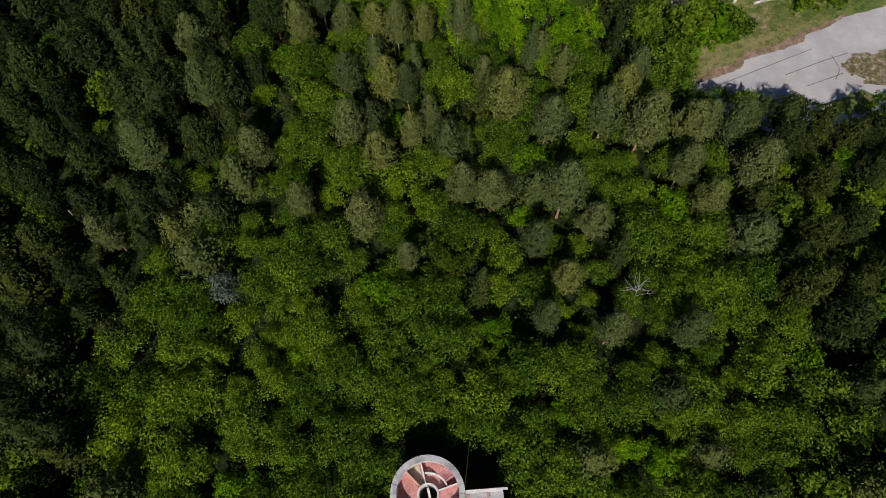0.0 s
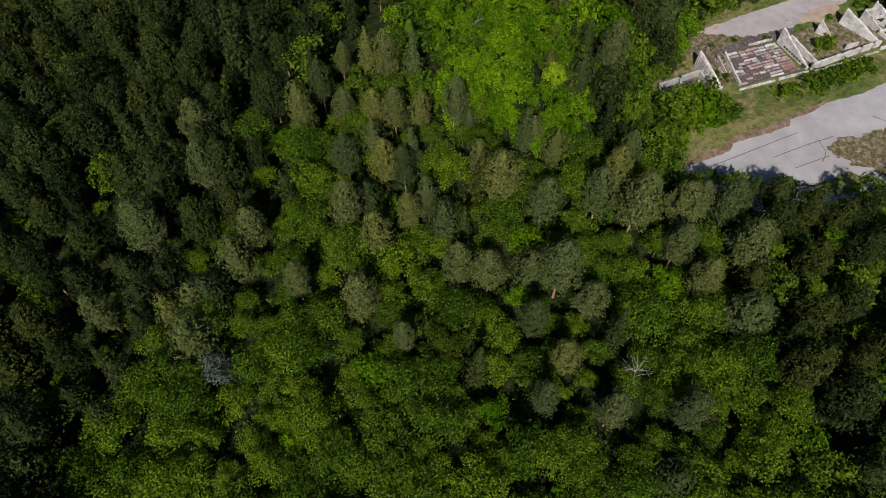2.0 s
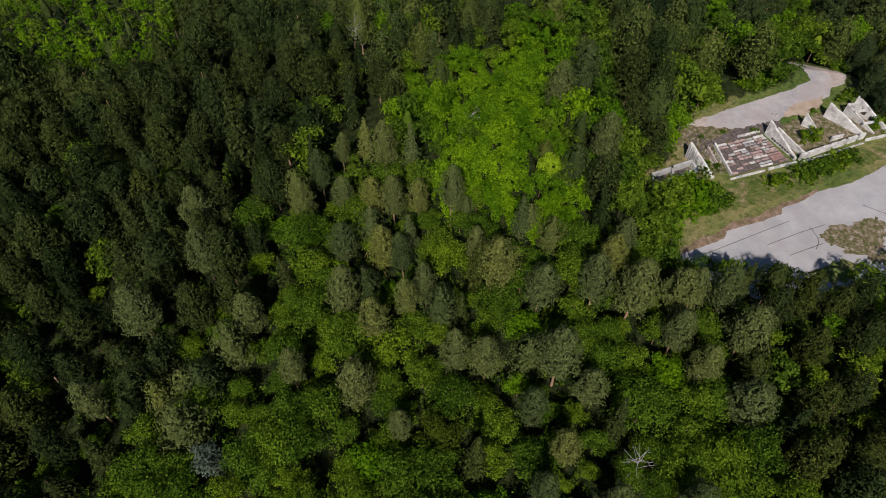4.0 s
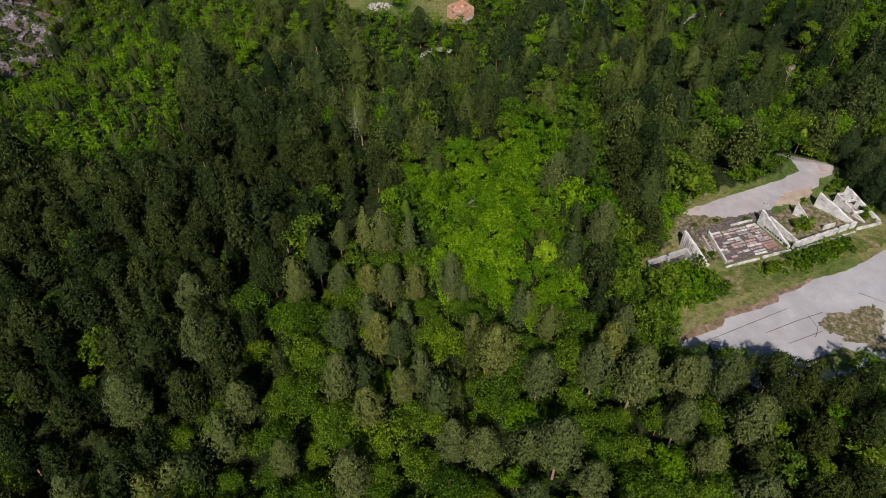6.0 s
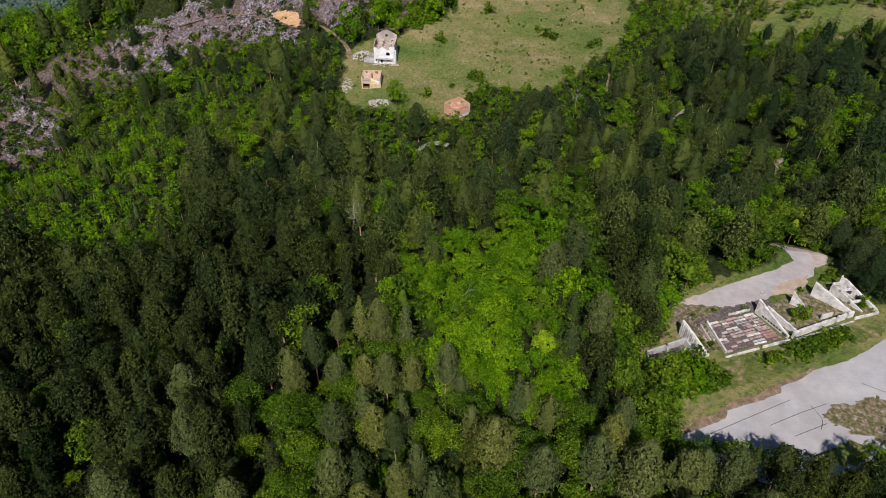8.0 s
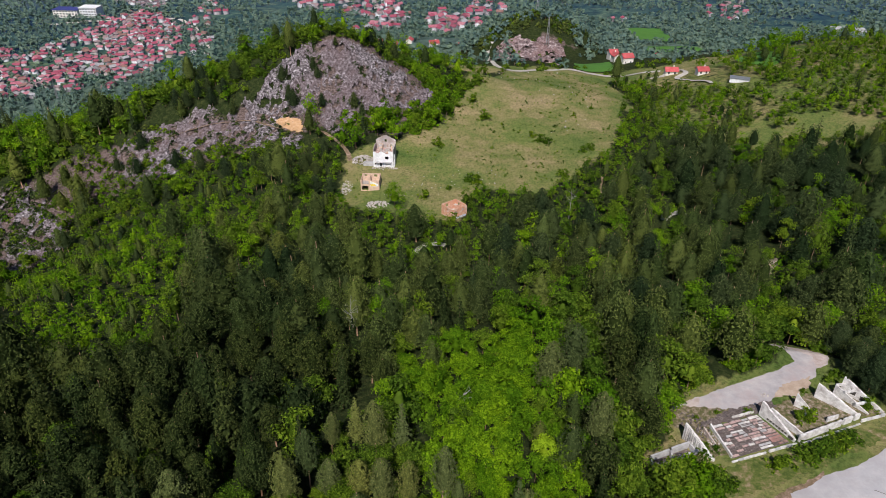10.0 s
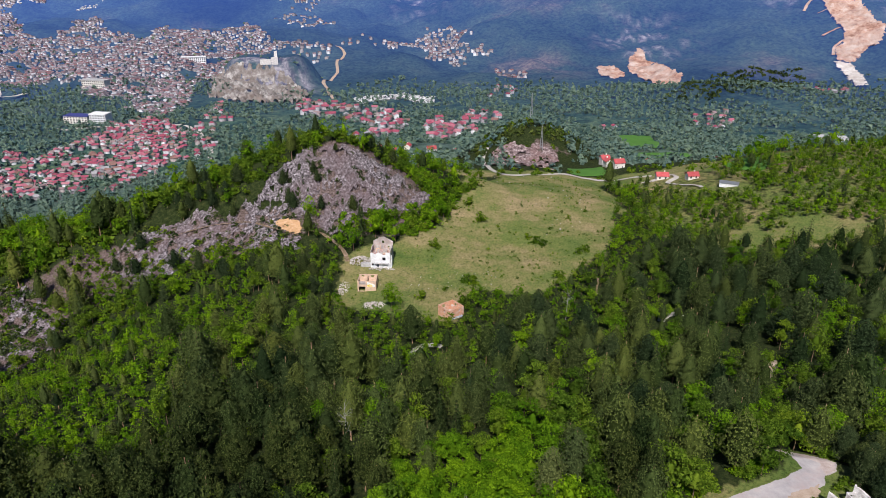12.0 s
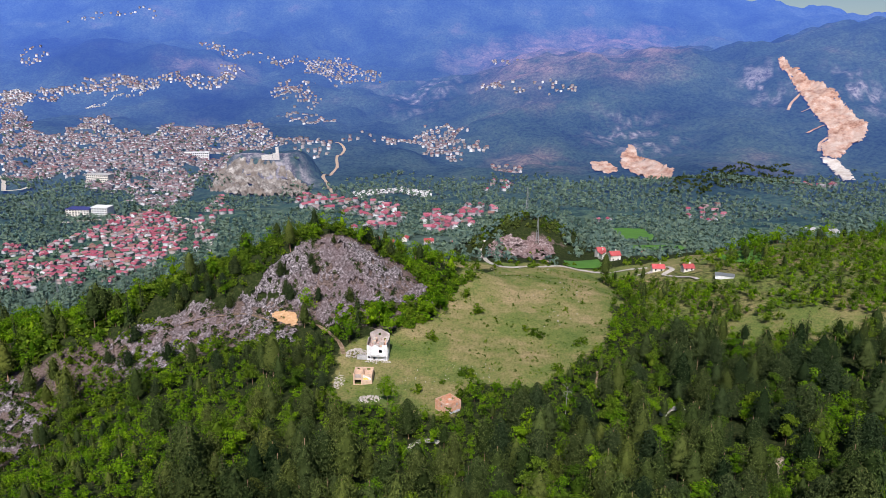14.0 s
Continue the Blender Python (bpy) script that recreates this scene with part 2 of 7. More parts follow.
def build_ground():
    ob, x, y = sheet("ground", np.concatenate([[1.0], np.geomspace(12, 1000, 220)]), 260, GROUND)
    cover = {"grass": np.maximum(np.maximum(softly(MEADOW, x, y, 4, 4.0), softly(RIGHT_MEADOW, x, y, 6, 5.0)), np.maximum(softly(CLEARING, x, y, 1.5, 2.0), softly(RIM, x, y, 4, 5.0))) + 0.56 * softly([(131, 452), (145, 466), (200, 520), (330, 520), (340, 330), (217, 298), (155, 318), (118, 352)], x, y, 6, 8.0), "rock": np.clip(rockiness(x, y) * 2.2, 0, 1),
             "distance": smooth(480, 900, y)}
    for key, v in cover.items():
        ob.data.attributes.new(key, "FLOAT", "POINT").data.foreach_set("value", np.asarray(v, float).ravel())
    tagged(ob, "wooded hillside with meadows and bare rock above a valley", "ground", kind="structure")
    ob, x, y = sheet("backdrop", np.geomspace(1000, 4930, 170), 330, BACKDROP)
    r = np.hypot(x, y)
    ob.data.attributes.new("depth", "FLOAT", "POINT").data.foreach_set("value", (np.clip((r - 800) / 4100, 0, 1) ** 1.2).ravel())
    outcrop = hill(x, y, 668, 2289, 110, 160, 1) + hill(x, y, 1190, 2535, 60, 120, 1) + hill(x, y, -23, 3078, 120, 200, 1) + hill(x, y, 1432, 2344, 60, 130, 1)
    ob.data.attributes.new("rock", "FLOAT", "POINT").data.foreach_set("value", np.clip(outcrop * smooth(0.05, 0.6, fractal(x, y, 90, 33, 4)) + hill(x, y, -400, 1690, 118, 95, 1.3, 0, 6) * smooth(-0.7, 0.0, fractal(x, y, 70, 34, 3)), 0, 0.9).ravel())
    bare = sum(softly(p, x, y, 70, 60.0) for p in PASTURES)
    ob.data.attributes.new("pasture", "FLOAT", "POINT").data.foreach_set("value", np.clip(bare * (0.75 + 0.35 * fractal(x, y, 420, 37, 4)), 0, 1).ravel())
    conifers = sum(softly(p, x, y, 60, 70.0) for p in CONIFER_WOODS)
    ob.data.attributes.new("conifer", "FLOAT", "POINT").data.foreach_set("value", np.clip(conifers * 0.9, 0, 0.9).ravel())
    return tagged(ob, "wooded mountains in the distance under painted blue haze", "mountains", kind="structure")


def backdrop_material():
    """Far mountains: woods and pastures, with haze painted on as a pale blue glow."""
    m, n, l = material("distant_mountains")
    geo = n.new("ShaderNodeTexCoord").outputs["Object"]
    at = n.new("ShaderNodeAttribute")
    at.attribute_name = "depth"
    def cover(key, col, stops, scale):
        a = n.new("ShaderNodeAttribute")
        a.attribute_name = key
        k = ramp(n, stops)
        l.new(noise_tex(n, l, scale, 8, geo, 0.7), k.inputs[0])
        return mix(n, l, a.outputs["Fac"], col, k.outputs[0])

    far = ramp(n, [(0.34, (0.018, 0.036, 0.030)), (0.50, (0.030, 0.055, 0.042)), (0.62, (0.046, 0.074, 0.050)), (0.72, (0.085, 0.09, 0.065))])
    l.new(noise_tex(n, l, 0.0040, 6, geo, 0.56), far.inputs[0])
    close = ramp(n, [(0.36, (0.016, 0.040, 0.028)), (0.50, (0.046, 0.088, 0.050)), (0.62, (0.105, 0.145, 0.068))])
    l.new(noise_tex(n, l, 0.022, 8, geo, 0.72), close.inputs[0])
    # Woods shift from green to blue-green by depth, haze put into base colour.
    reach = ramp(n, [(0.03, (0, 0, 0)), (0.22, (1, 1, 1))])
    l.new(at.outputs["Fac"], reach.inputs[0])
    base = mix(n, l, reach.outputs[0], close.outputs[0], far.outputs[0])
    col = cover("pasture", base, [(0.36, (0.035, 0.06, 0.04)), (0.48, (0.10, 0.09, 0.07)), (0.62, (0.20, 0.145, 0.115))], 0.008)
    col = cover("conifer", col, [(0.35, (0.008, 0.018, 0.018)), (0.65, (0.016, 0.030, 0.025))], 0.02)
    fine = ramp(n, [(0.36, (0.55, 0.58, 0.62)), (0.64, (1.4, 1.36, 1.3))])
    l.new(noise_tex(n, l, 0.085, 5, geo, 0.7), fine.inputs[0])
    col = mix(n, l, 1.0, col, fine.outputs[0], "MULTIPLY")
    at2 = n.new("ShaderNodeAttribute")
    at2.attribute_name = "rock"
    rk = ramp(n, [(0.42, (0.07, 0.062, 0.06)), (0.6, (0.36, 0.33, 0.32))])
    l.new(noise_tex(n, l, 0.05, 8, geo, 0.8), rk.inputs[0])
    col = mix(n, l, at2.outputs["Fac"], col, rk.outputs[0])
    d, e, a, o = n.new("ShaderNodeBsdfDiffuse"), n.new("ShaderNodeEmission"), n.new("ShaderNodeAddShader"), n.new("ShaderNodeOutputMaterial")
    # Blue emission, stronger with depth, stands in for distance haze.
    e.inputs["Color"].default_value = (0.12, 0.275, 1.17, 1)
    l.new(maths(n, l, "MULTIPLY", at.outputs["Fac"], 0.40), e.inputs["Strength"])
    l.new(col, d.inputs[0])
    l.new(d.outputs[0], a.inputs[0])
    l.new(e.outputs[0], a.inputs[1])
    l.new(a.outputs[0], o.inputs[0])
    return m


def ground_material():
    m, n, l = material("ground")
    geo = n.new("ShaderNodeTexCoord").outputs["Object"]

    def mask(key, lo, hi, wob, scale):
        a = n.new("ShaderNodeAttribute")
        a.attribute_name = key
        s = maths(n, l, "ADD", a.outputs["Fac"], maths(n, l, "MULTIPLY", maths(n, l, "SUBTRACT", noise_tex(n, l, scale, 5, geo), 0.5), wob))
        r = ramp(n, [(lo, (0, 0, 0)), (hi, (1, 1, 1))])
        l.new(s, r.inputs[0])
        return r.outputs[0]

    # Floor kept near-black, putting the shade between the crowns into its colour.
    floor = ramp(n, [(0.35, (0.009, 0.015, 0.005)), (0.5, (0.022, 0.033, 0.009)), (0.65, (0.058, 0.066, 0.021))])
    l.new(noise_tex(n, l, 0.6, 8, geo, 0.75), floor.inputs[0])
    grass = ramp(n, [(0.34, (0.075, 0.125, 0.028)), (0.46, (0.14, 0.172, 0.047)), (0.545, (0.215, 0.20, 0.08)), (0.635, (0.31, 0.245, 0.13))])
    l.new(noise_tex(n, l, 0.028, 9, geo, 0.72), grass.inputs[0])
    grass2 = mix(n, l, 0.5, grass.outputs[0], (1, 1, 1), "MULTIPLY")
    spot = ramp(n, [(0.36, (0.46, 0.54, 0.44)), (0.52, (1.14, 1.12, 1.1)), (0.68, (1.36, 1.26, 1.3))])
    l.new(noise_tex(n, l, 0.9, 7, geo, 0.8), spot.inputs[0])
    grass2 = mix(n, l, 1.0, grass2, spot.outputs[0], "MULTIPLY")
    rock = ramp(n, [(0.36, (0.035, 0.028, 0.024)), (0.5, (0.12, 0.085, 0.075)), (0.66, (0.30, 0.24, 0.23))])
    l.new(noise_tex(n, l, 0.9, 9, geo, 0.8), rock.inputs[0])
    # Valley ground turns pale blue-green with distance, haze put into its colour.
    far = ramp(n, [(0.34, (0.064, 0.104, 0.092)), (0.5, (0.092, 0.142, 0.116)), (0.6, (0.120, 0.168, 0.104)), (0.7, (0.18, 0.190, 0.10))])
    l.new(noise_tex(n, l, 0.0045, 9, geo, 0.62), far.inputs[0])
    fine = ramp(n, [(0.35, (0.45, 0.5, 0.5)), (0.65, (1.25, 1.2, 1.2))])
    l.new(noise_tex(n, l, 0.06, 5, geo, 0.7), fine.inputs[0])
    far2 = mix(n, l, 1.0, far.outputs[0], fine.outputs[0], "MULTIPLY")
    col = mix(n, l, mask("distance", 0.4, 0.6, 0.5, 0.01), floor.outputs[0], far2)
    col = mix(n, l, mask("grass", 0.40, 0.62, 0.9, 0.35), col, grass2)
    col = mix(n, l, mask("rock", 0.42, 0.62, 0.9, 0.22), col, rock.outputs[0])
    b, o = n.new("ShaderNodeBsdfPrincipled"), n.new("ShaderNodeOutputMaterial")
    b.inputs["Roughness"].default_value, b.inputs["Specular IOR Level"].default_value = 0.95, 0.1
    bp = n.new("ShaderNodeBump")
    bp.inputs["Strength"].default_value, bp.inputs["Distance"].default_value = 0.9, 1.2
    l.new(noise_tex(n, l, 0.45, 7, geo, 0.7), bp.inputs["Height"])
    l.new(bp.outputs[0], b.inputs["Normal"])
    l.new(col, b.inputs["Base Color"])
    l.new(b.outputs[0], o.inputs[0])
    return m


PASTURES = [[(122, 3888), (439, 4043), (774, 4163), (1104, 4194), (1365, 4076), (1150, 3400), (937, 2701), (728, 2708), (530, 2799), (307, 2763), (214, 3003)], [(285, 2760), (410, 2714), (366, 2538), (264, 2529)],
            [(-1259, 3425), (-1156, 3474), (-833, 3450), (-855, 3317), (-1025, 3289), (-1163, 3252)], [(217, 2208), (351, 2150), (419, 1962), (219, 1890)], [(784, 1994), (1017, 1970), (972, 1845), (809, 1817)]]
CONIFER_WOODS = [[(-2251, 3950), (-1892, 3862), (-1547, 3721), (-1197, 3402), (-1255, 3263), (-1493, 3185), (-1804, 3355)], [(-1111, 3173), (-860, 3249), (-676, 2968), (-747, 2780), (-910, 2741), (-1049, 2970)],
                 [(457, 1420), (525, 1486), (738, 1846), (903, 1943), (994, 1903), (948, 1777), (767, 1500), (649, 1460), (542, 1393)]]
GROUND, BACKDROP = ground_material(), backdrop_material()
ground = build_ground()

# ---- helpers for built things ----
from mathutils.geometry import delaunay_2d_cdt


def box(bm, centre, size, turn=0.0, skew=None):
    """An upright box; skew lifts its four upper corners, to break the top line."""
    cx, cy, cz = centre
    sx, sy, sz = (v / 2 for v in size)
    c, s = math.cos(radians(turn)), math.sin(radians(turn))
    vs = []
    for dz in (-1, 1):
        for k, (dx, dy) in enumerate(((-1, -1), (1, -1), (1, 1), (-1, 1))):
            up = float(skew[k]) if skew is not None and dz > 0 else 0
            vs.append(bm.verts.new((cx + dx * sx * c - dy * sy * s, cy + dx * sx * s + dy * sy * c, cz + dz * sz + up)))
    for f in ((3, 2, 1, 0), (4, 5, 6, 7), (0, 1, 5, 4), (1, 2, 6, 5), (2, 3, 7, 6), (3, 0, 4, 7)):
        bm.faces.new([vs[i] for i in f])
    return vs


def prism(bm, outline, thick, place):
    """A flat outline (a, h) given thickness; place(a, h, side) gives its points in space."""
    n = len(outline)
    a = [bm.verts.new(place(u, h, 0)) for u, h in outline]
    b = [bm.verts.new(place(u, h, thick)) for u, h in outline]
    bm.faces.new(a[::-1])
    bm.faces.new(b)
    for i in range(n):
        j = (i + 1) % n
        bm.faces.new((a[i], a[j], b[j], b[i]))


def part(name, bm, mat, parent=None, label="", soft=False):
    bmesh.ops.remove_doubles(bm, verts=bm.verts, dist=0.0005)
    bmesh.ops.recalc_face_normals(bm, faces=bm.faces)
    me = bpy.data.meshes.new(name)
    bm.to_mesh(me)
    bm.free()
    me.materials.append(mat)
    if soft:
        me.polygons.foreach_set("use_smooth", np.ones(len(me.polygons), bool))
    ob = new(name, me)
    ob.parent = parent
    return tagged(ob, label) if label else ob


def thing(name, m, label, category, group="", kind=""):
    ob = new(name)
    ob.matrix_basis = m
    return tagged(ob, label, category, group, kind)


def patch(name, poly, mat, step, lift, label, category, wobble=0.6, kind="structure", relief=0.0):
    """A sheet that lies on the land inside an outline of the plan, its edge frayed."""
    rng = np.random.RandomState(len(poly) + int(abs(poly[0][0])))
    edge = []
    for (x0, y0), (x1, y1) in zip(poly, poly[1:] + poly[:1]):
        k = max(1, int(math.hypot(x1 - x0, y1 - y0) / step))
        edge += [(x0 + (x1 - x0) * i / k, y0 + (y1 - y0) * i / k) for i in range(k)]
    edge = np.array(edge)
    edge = edge + wobble * 0.5 * np.stack([fractal(edge[:, 0], edge[:, 1], step * 6, 81, 3), fractal(edge[:, 0], edge[:, 1], step * 6, 85, 3)], 1) + rng.normal(0, wobble * 0.10, edge.shape)
    outline = [tuple(q) for q in edge]
    gx, gy = np.meshgrid(np.arange(edge[:, 0].min(), edge[:, 0].max(), step), np.arange(edge[:, 1].min(), edge[:, 1].max(), step))
    gx, gy = (gx + rng.uniform(-0.3, 0.3, gx.shape) * step).ravel(), (gy + rng.uniform(-0.3, 0.3, gy.shape) * step).ravel()
    keep = inside(outline, gx, gy)
    pts = [Vector(q) for q in outline] + [Vector(q) for q in zip(gx[keep], gy[keep])]
    n = len(outline)
    v2, _, faces, *_ = delaunay_2d_cdt(pts, [(i, (i + 1) % n) for i in range(n)], [], 1, 1e-4)
    v2 = np.array([(q.x, q.y) for q in v2])
    z = land(v2[:, 0], v2[:, 1]) + lift + relief * np.abs(fractal(v2[:, 0], v2[:, 1], step * 7, 71, 3))
    ob = mesh_object(name, np.column_stack([v2, z]), np.array(faces), [mat], smooth_faces=relief == 0)
    return tagged(ob, label, category, kind=kind)


def strip(name, points, width, mat, lift, label, category="road", step=3.0):
    """A road or path laid along a line of the plan."""
    p = np.array(points, float)
    t = np.concatenate([[0], np.cumsum(np.hypot(*np.diff(p, axis=0).T))])
    s = np.arange(0, t[-1], step)
    x, y = np.interp(s, t, p[:, 0]), np.interp(s, t, p[:, 1])
    for _ in range(3):
        x[1:-1], y[1:-1] = (x[:-2] + 2 * x[1:-1] + x[2:]) / 4, (y[:-2] + 2 * y[1:-1] + y[2:]) / 4
    dx, dy = np.gradient(x), np.gradient(y)
    n = np.hypot(dx, dy) + 1e-9
    nx, ny = -dy / n, dx / n
    rng = np.random.RandomState(len(points))
    rows = []
    for f in (-0.5, -0.17, 0.17, 0.5):
        w = width * f * (1 + 0.16 * rng.normal(0, 1, len(x)) * (abs(f) > 0.4))
        rows.append(np.stack([x + nx * w, y + ny * w, land(x, y) + lift], 1))
    v = np.stack(rows, 1).reshape(-1, 3)
    k = len(x)
    faces = [(i * 4 + j, i * 4 + j + 1, i * 4 + j + 5, i * 4 + j + 4) for i in range(k - 1) for j in range(3)]
    return tagged(mesh_object(name, v, np.array(faces)[:, ::-1], [mat], smooth_faces=True), label, category, kind="structure")


WHITEWASH = solid_material("old_white_plaster", [(0.3, (0.50, 0.47, 0.45)), (0.6, (0.78, 0.76, 0.74))], 0.9, 0.9, 0.3, 9, stain=(0.30, 0.26, 0.24), stain_scale=0.55)
PLASTER_WHITE = solid_material("white_plaster", [(0.3, (0.70, 0.70, 0.71)), (0.7, (0.86, 0.86, 0.87))], 0.7, 0.9, 0.2, 9, stain=(0.55, 0.54, 0.54), stain_scale=0.4)
CONCRETE = solid_material("grey_concrete", [(0.3, (0.36, 0.35, 0.35)), (0.7, (0.56, 0.55, 0.55))], 1.2, 0.9, 0.3, 10, stain=(0.24, 0.23, 0.22), stain_scale=0.5)
SLAB = solid_material("pale_lot_concrete", [(0.3, (0.33, 0.32, 0.33)), (0.5, (0.41, 0.395, 0.405)), (0.7, (0.50, 0.47, 0.47))], 0.16, 0.9, 0.25, 5, stain=(0.34, 0.31, 0.31), stain_scale=0.09)
PINK_FLOOR = solid_material("pink_terrazzo", [(0.35, (0.42, 0.15, 0.15)), (0.55, (0.60, 0.28, 0.27)), (0.75, (0.74, 0.46, 0.43))], 1.1, 0.85, 0.3, 8, stain=(0.30, 0.16, 0.14), stain_scale=0.7)
ROOF_PINK = solid_material("broken_floor_tiles", [(0.3, (0.38, 0.24, 0.22)), (0.6, (0.55, 0.40, 0.37)), (0.75, (0.62, 0.55, 0.52))], 1.1, 0.9, 0.4, 6, stain=(0.10, 0.08, 0.07), stain_scale=0.8)
BRICK_WALL = solid_material("orange_hollow_brick", [(0.3, (0.46, 0.21, 0.12)), (0.7, (0.66, 0.36, 0.23))], 1.6, 0.9, 0.4, 7, stain=(0.60, 0.48, 0.40), stain_scale=0.5)
BRICK_PALE = solid_material("pale_bare_brick", [(0.3, (0.55, 0.36, 0.25)), (0.7, (0.74, 0.54, 0.40))], 1.4, 0.9, 0.4, 7, stain=(0.42, 0.32, 0.26), stain_scale=0.5)
# Near-black colour standing in for shade inside rooms, shaft and openings.
INSIDE_SHADE = solid_material("painted_inside_shade", [(0.3, (0.05, 0.045, 0.04)), (0.7, (0.10, 0.09, 0.08))], 1.0, 0.95, 0.1, 5)
SOOT = solid_material("burnt_rubble", [(0.3, (0.04, 0.035, 0.035)), (0.55, (0.14, 0.11, 0.10)), (0.7, (0.42, 0.37, 0.34))], 2.2, 0.95, 0.6, 9)
RUBBLE = solid_material("pale_rubble", [(0.3, (0.30, 0.26, 0.23)), (0.7, (0.62, 0.57, 0.53))], 2.0, 0.95, 0.5, 9, per_object=0.2)
BURNT_PLASTER = solid_material("burnt_plaster", [(0.34, (0.30, 0.20, 0.16)), (0.5, (0.52, 0.44, 0.40)), (0.64, (0.76, 0.74, 0.73))], 0.8, 0.9, 0.3, 9, stain=(0.16, 0.13, 0.12), stain_scale=0.4)
YARD = solid_material("worn_yard_concrete", [(0.3, (0.30, 0.285, 0.29)), (0.5, (0.40, 0.37, 0.375)), (0.7, (0.50, 0.46, 0.45))], 0.22, 0.9, 0.25, 5, stain=(0.43, 0.33, 0.31), stain_scale=0.12)
PINK_DUST = solid_material("pinkish_dust", [(0.3, (0.34, 0.27, 0.24)), (0.55, (0.47, 0.39, 0.36)), (0.72, (0.54, 0.48, 0.45))], 0.5, 0.95, 0.3, 5)
WEEDY_DIRT = solid_material("weedy_dirt", [(0.34, (0.05, 0.07, 0.018)), (0.46, (0.11, 0.10, 0.04)), (0.56, (0.22, 0.17, 0.12)), (0.68, (0.40, 0.34, 0.30))], 0.9, 0.95, 0.5, 6)
DRY_VERGE = solid_material("dry_verge", [(0.36, (0.045, 0.070, 0.012)), (0.48, (0.095, 0.120, 0.024)), (0.57, (0.17, 0.145, 0.06)), (0.66, (0.30, 0.23, 0.15))], 0.5, 0.95, 0.5, 6)
DARK_RUBBLE = solid_material("burnt_chunks", [(0.3, (0.05, 0.045, 0.045)), (0.6, (0.16, 0.13, 0.125)), (0.75, (0.40, 0.36, 0.34))], 1.5, 0.95, 0.5, 9, per_object=0.4)
DIRT = solid_material("bare_earth", [(0.3, (0.30, 0.21, 0.15)), (0.6, (0.46, 0.36, 0.28)), (0.75, (0.56, 0.48, 0.41))], 0.35, 0.95, 0.4, 6)
RED_DIRT = solid_material("reddish_earth", [(0.34, (0.10, 0.085, 0.035)), (0.5, (0.22, 0.15, 0.10)), (0.62, (0.36, 0.25, 0.20)), (0.75, (0.46, 0.39, 0.34))], 0.5, 0.95, 0.4, 6)
GRAVEL = solid_material("pale_gravel_road", [(0.3, (0.35, 0.31, 0.27)), (0.7, (0.56, 0.52, 0.47))], 0.2, 0.95, 0.3, 4)
ORANGE_EARTH = solid_material("orange_cut_earth", [(0.3, (0.36, 0.20, 0.10)), (0.55, (0.52, 0.32, 0.17)), (0.7, (0.58, 0.44, 0.33))], 0.5, 0.95, 0.4, 5)
SCAR = solid_material("quarry_rock", [(0.40, (0.25, 0.13, 0.10)), (0.47, (0.40, 0.235, 0.18)), (0.54, (0.46, 0.31, 0.25)), (0.62, (0.54, 0.43, 0.38))], 0.035, 0.95, 0.8, 0.09, stain=(0.42, 0.34, 0.31), stain_scale=0.012)
SCAR_PALE = solid_material("whitish_scree", [(0.40, (0.42, 0.36, 0.32)), (0.6, (0.62, 0.58, 0.55))], 0.05, 0.95, 0.6, 0.12)
FIELD = solid_material("green_field", [(0.3, (0.055, 0.15, 0.02)), (0.7, (0.085, 0.21, 0.03))], 0.05, 0.95, 0.2, 2)
DRY_GRASS = solid_material("dry_grass", [(0.3, (0.13, 0.15, 0.03)), (0.5, (0.22, 0.20, 0.06)), (0.7, (0.34, 0.26, 0.12))], 0.4, 0.95, 0.5, 3)
DARK_CRACK = solid_material("crack_soil", [(0.3, (0.06, 0.05, 0.045)), (0.7, (0.12, 0.11, 0.07))], 2, 0.95, 0.2, 6)
RED_TILES = solid_material("red_floor_tiles", [(0.3, (0.26, 0.13, 0.11)), (0.55, (0.42, 0.24, 0.21)), (0.7, (0.58, 0.46, 0.43))], 1.0, 0.9, 0.4, 6, stain=(0.12, 0.10, 0.09), stain_scale=0.35)
YELLOW = solid_material("yellow_graffiti", [(0.3, (0.72, 0.52, 0.03)), (0.7, (0.85, 0.66, 0.05))], 2, 0.8, 0.1, 6)
BLUE_PAINT = solid_material("blue_grey_graffiti", [(0.3, (0.20, 0.26, 0.38)), (0.7, (0.70, 0.72, 0.76))], 1.6, 0.85, 0.1, 6)
RED_ROOF = solid_material("red_roof_tiles", [(0.3, (0.36, 0.05, 0.055)), (0.7, (0.50, 0.12, 0.12))], 0.3, 0.85, 0.3, 5, per_object=0.2)
WALL_CREAM = solid_material("cream_house_wall", [(0.3, (0.62, 0.57, 0.50)), (0.7, (0.80, 0.77, 0.72))], 0.1, 0.9, 0.1, 5)
METAL = solid_material("galvanised_steel", [(0.3, (0.30, 0.31, 0.32)), (0.7, (0.46, 0.47, 0.48))], 1, 0.5, 0.1, 5, metal=0.7)
GLASS_DARK = solid_material("window_glass", [(0.3, (0.02, 0.025, 0.03)), (0.7, (0.05, 0.06, 0.07))], 1, 0.15, 0, 5)

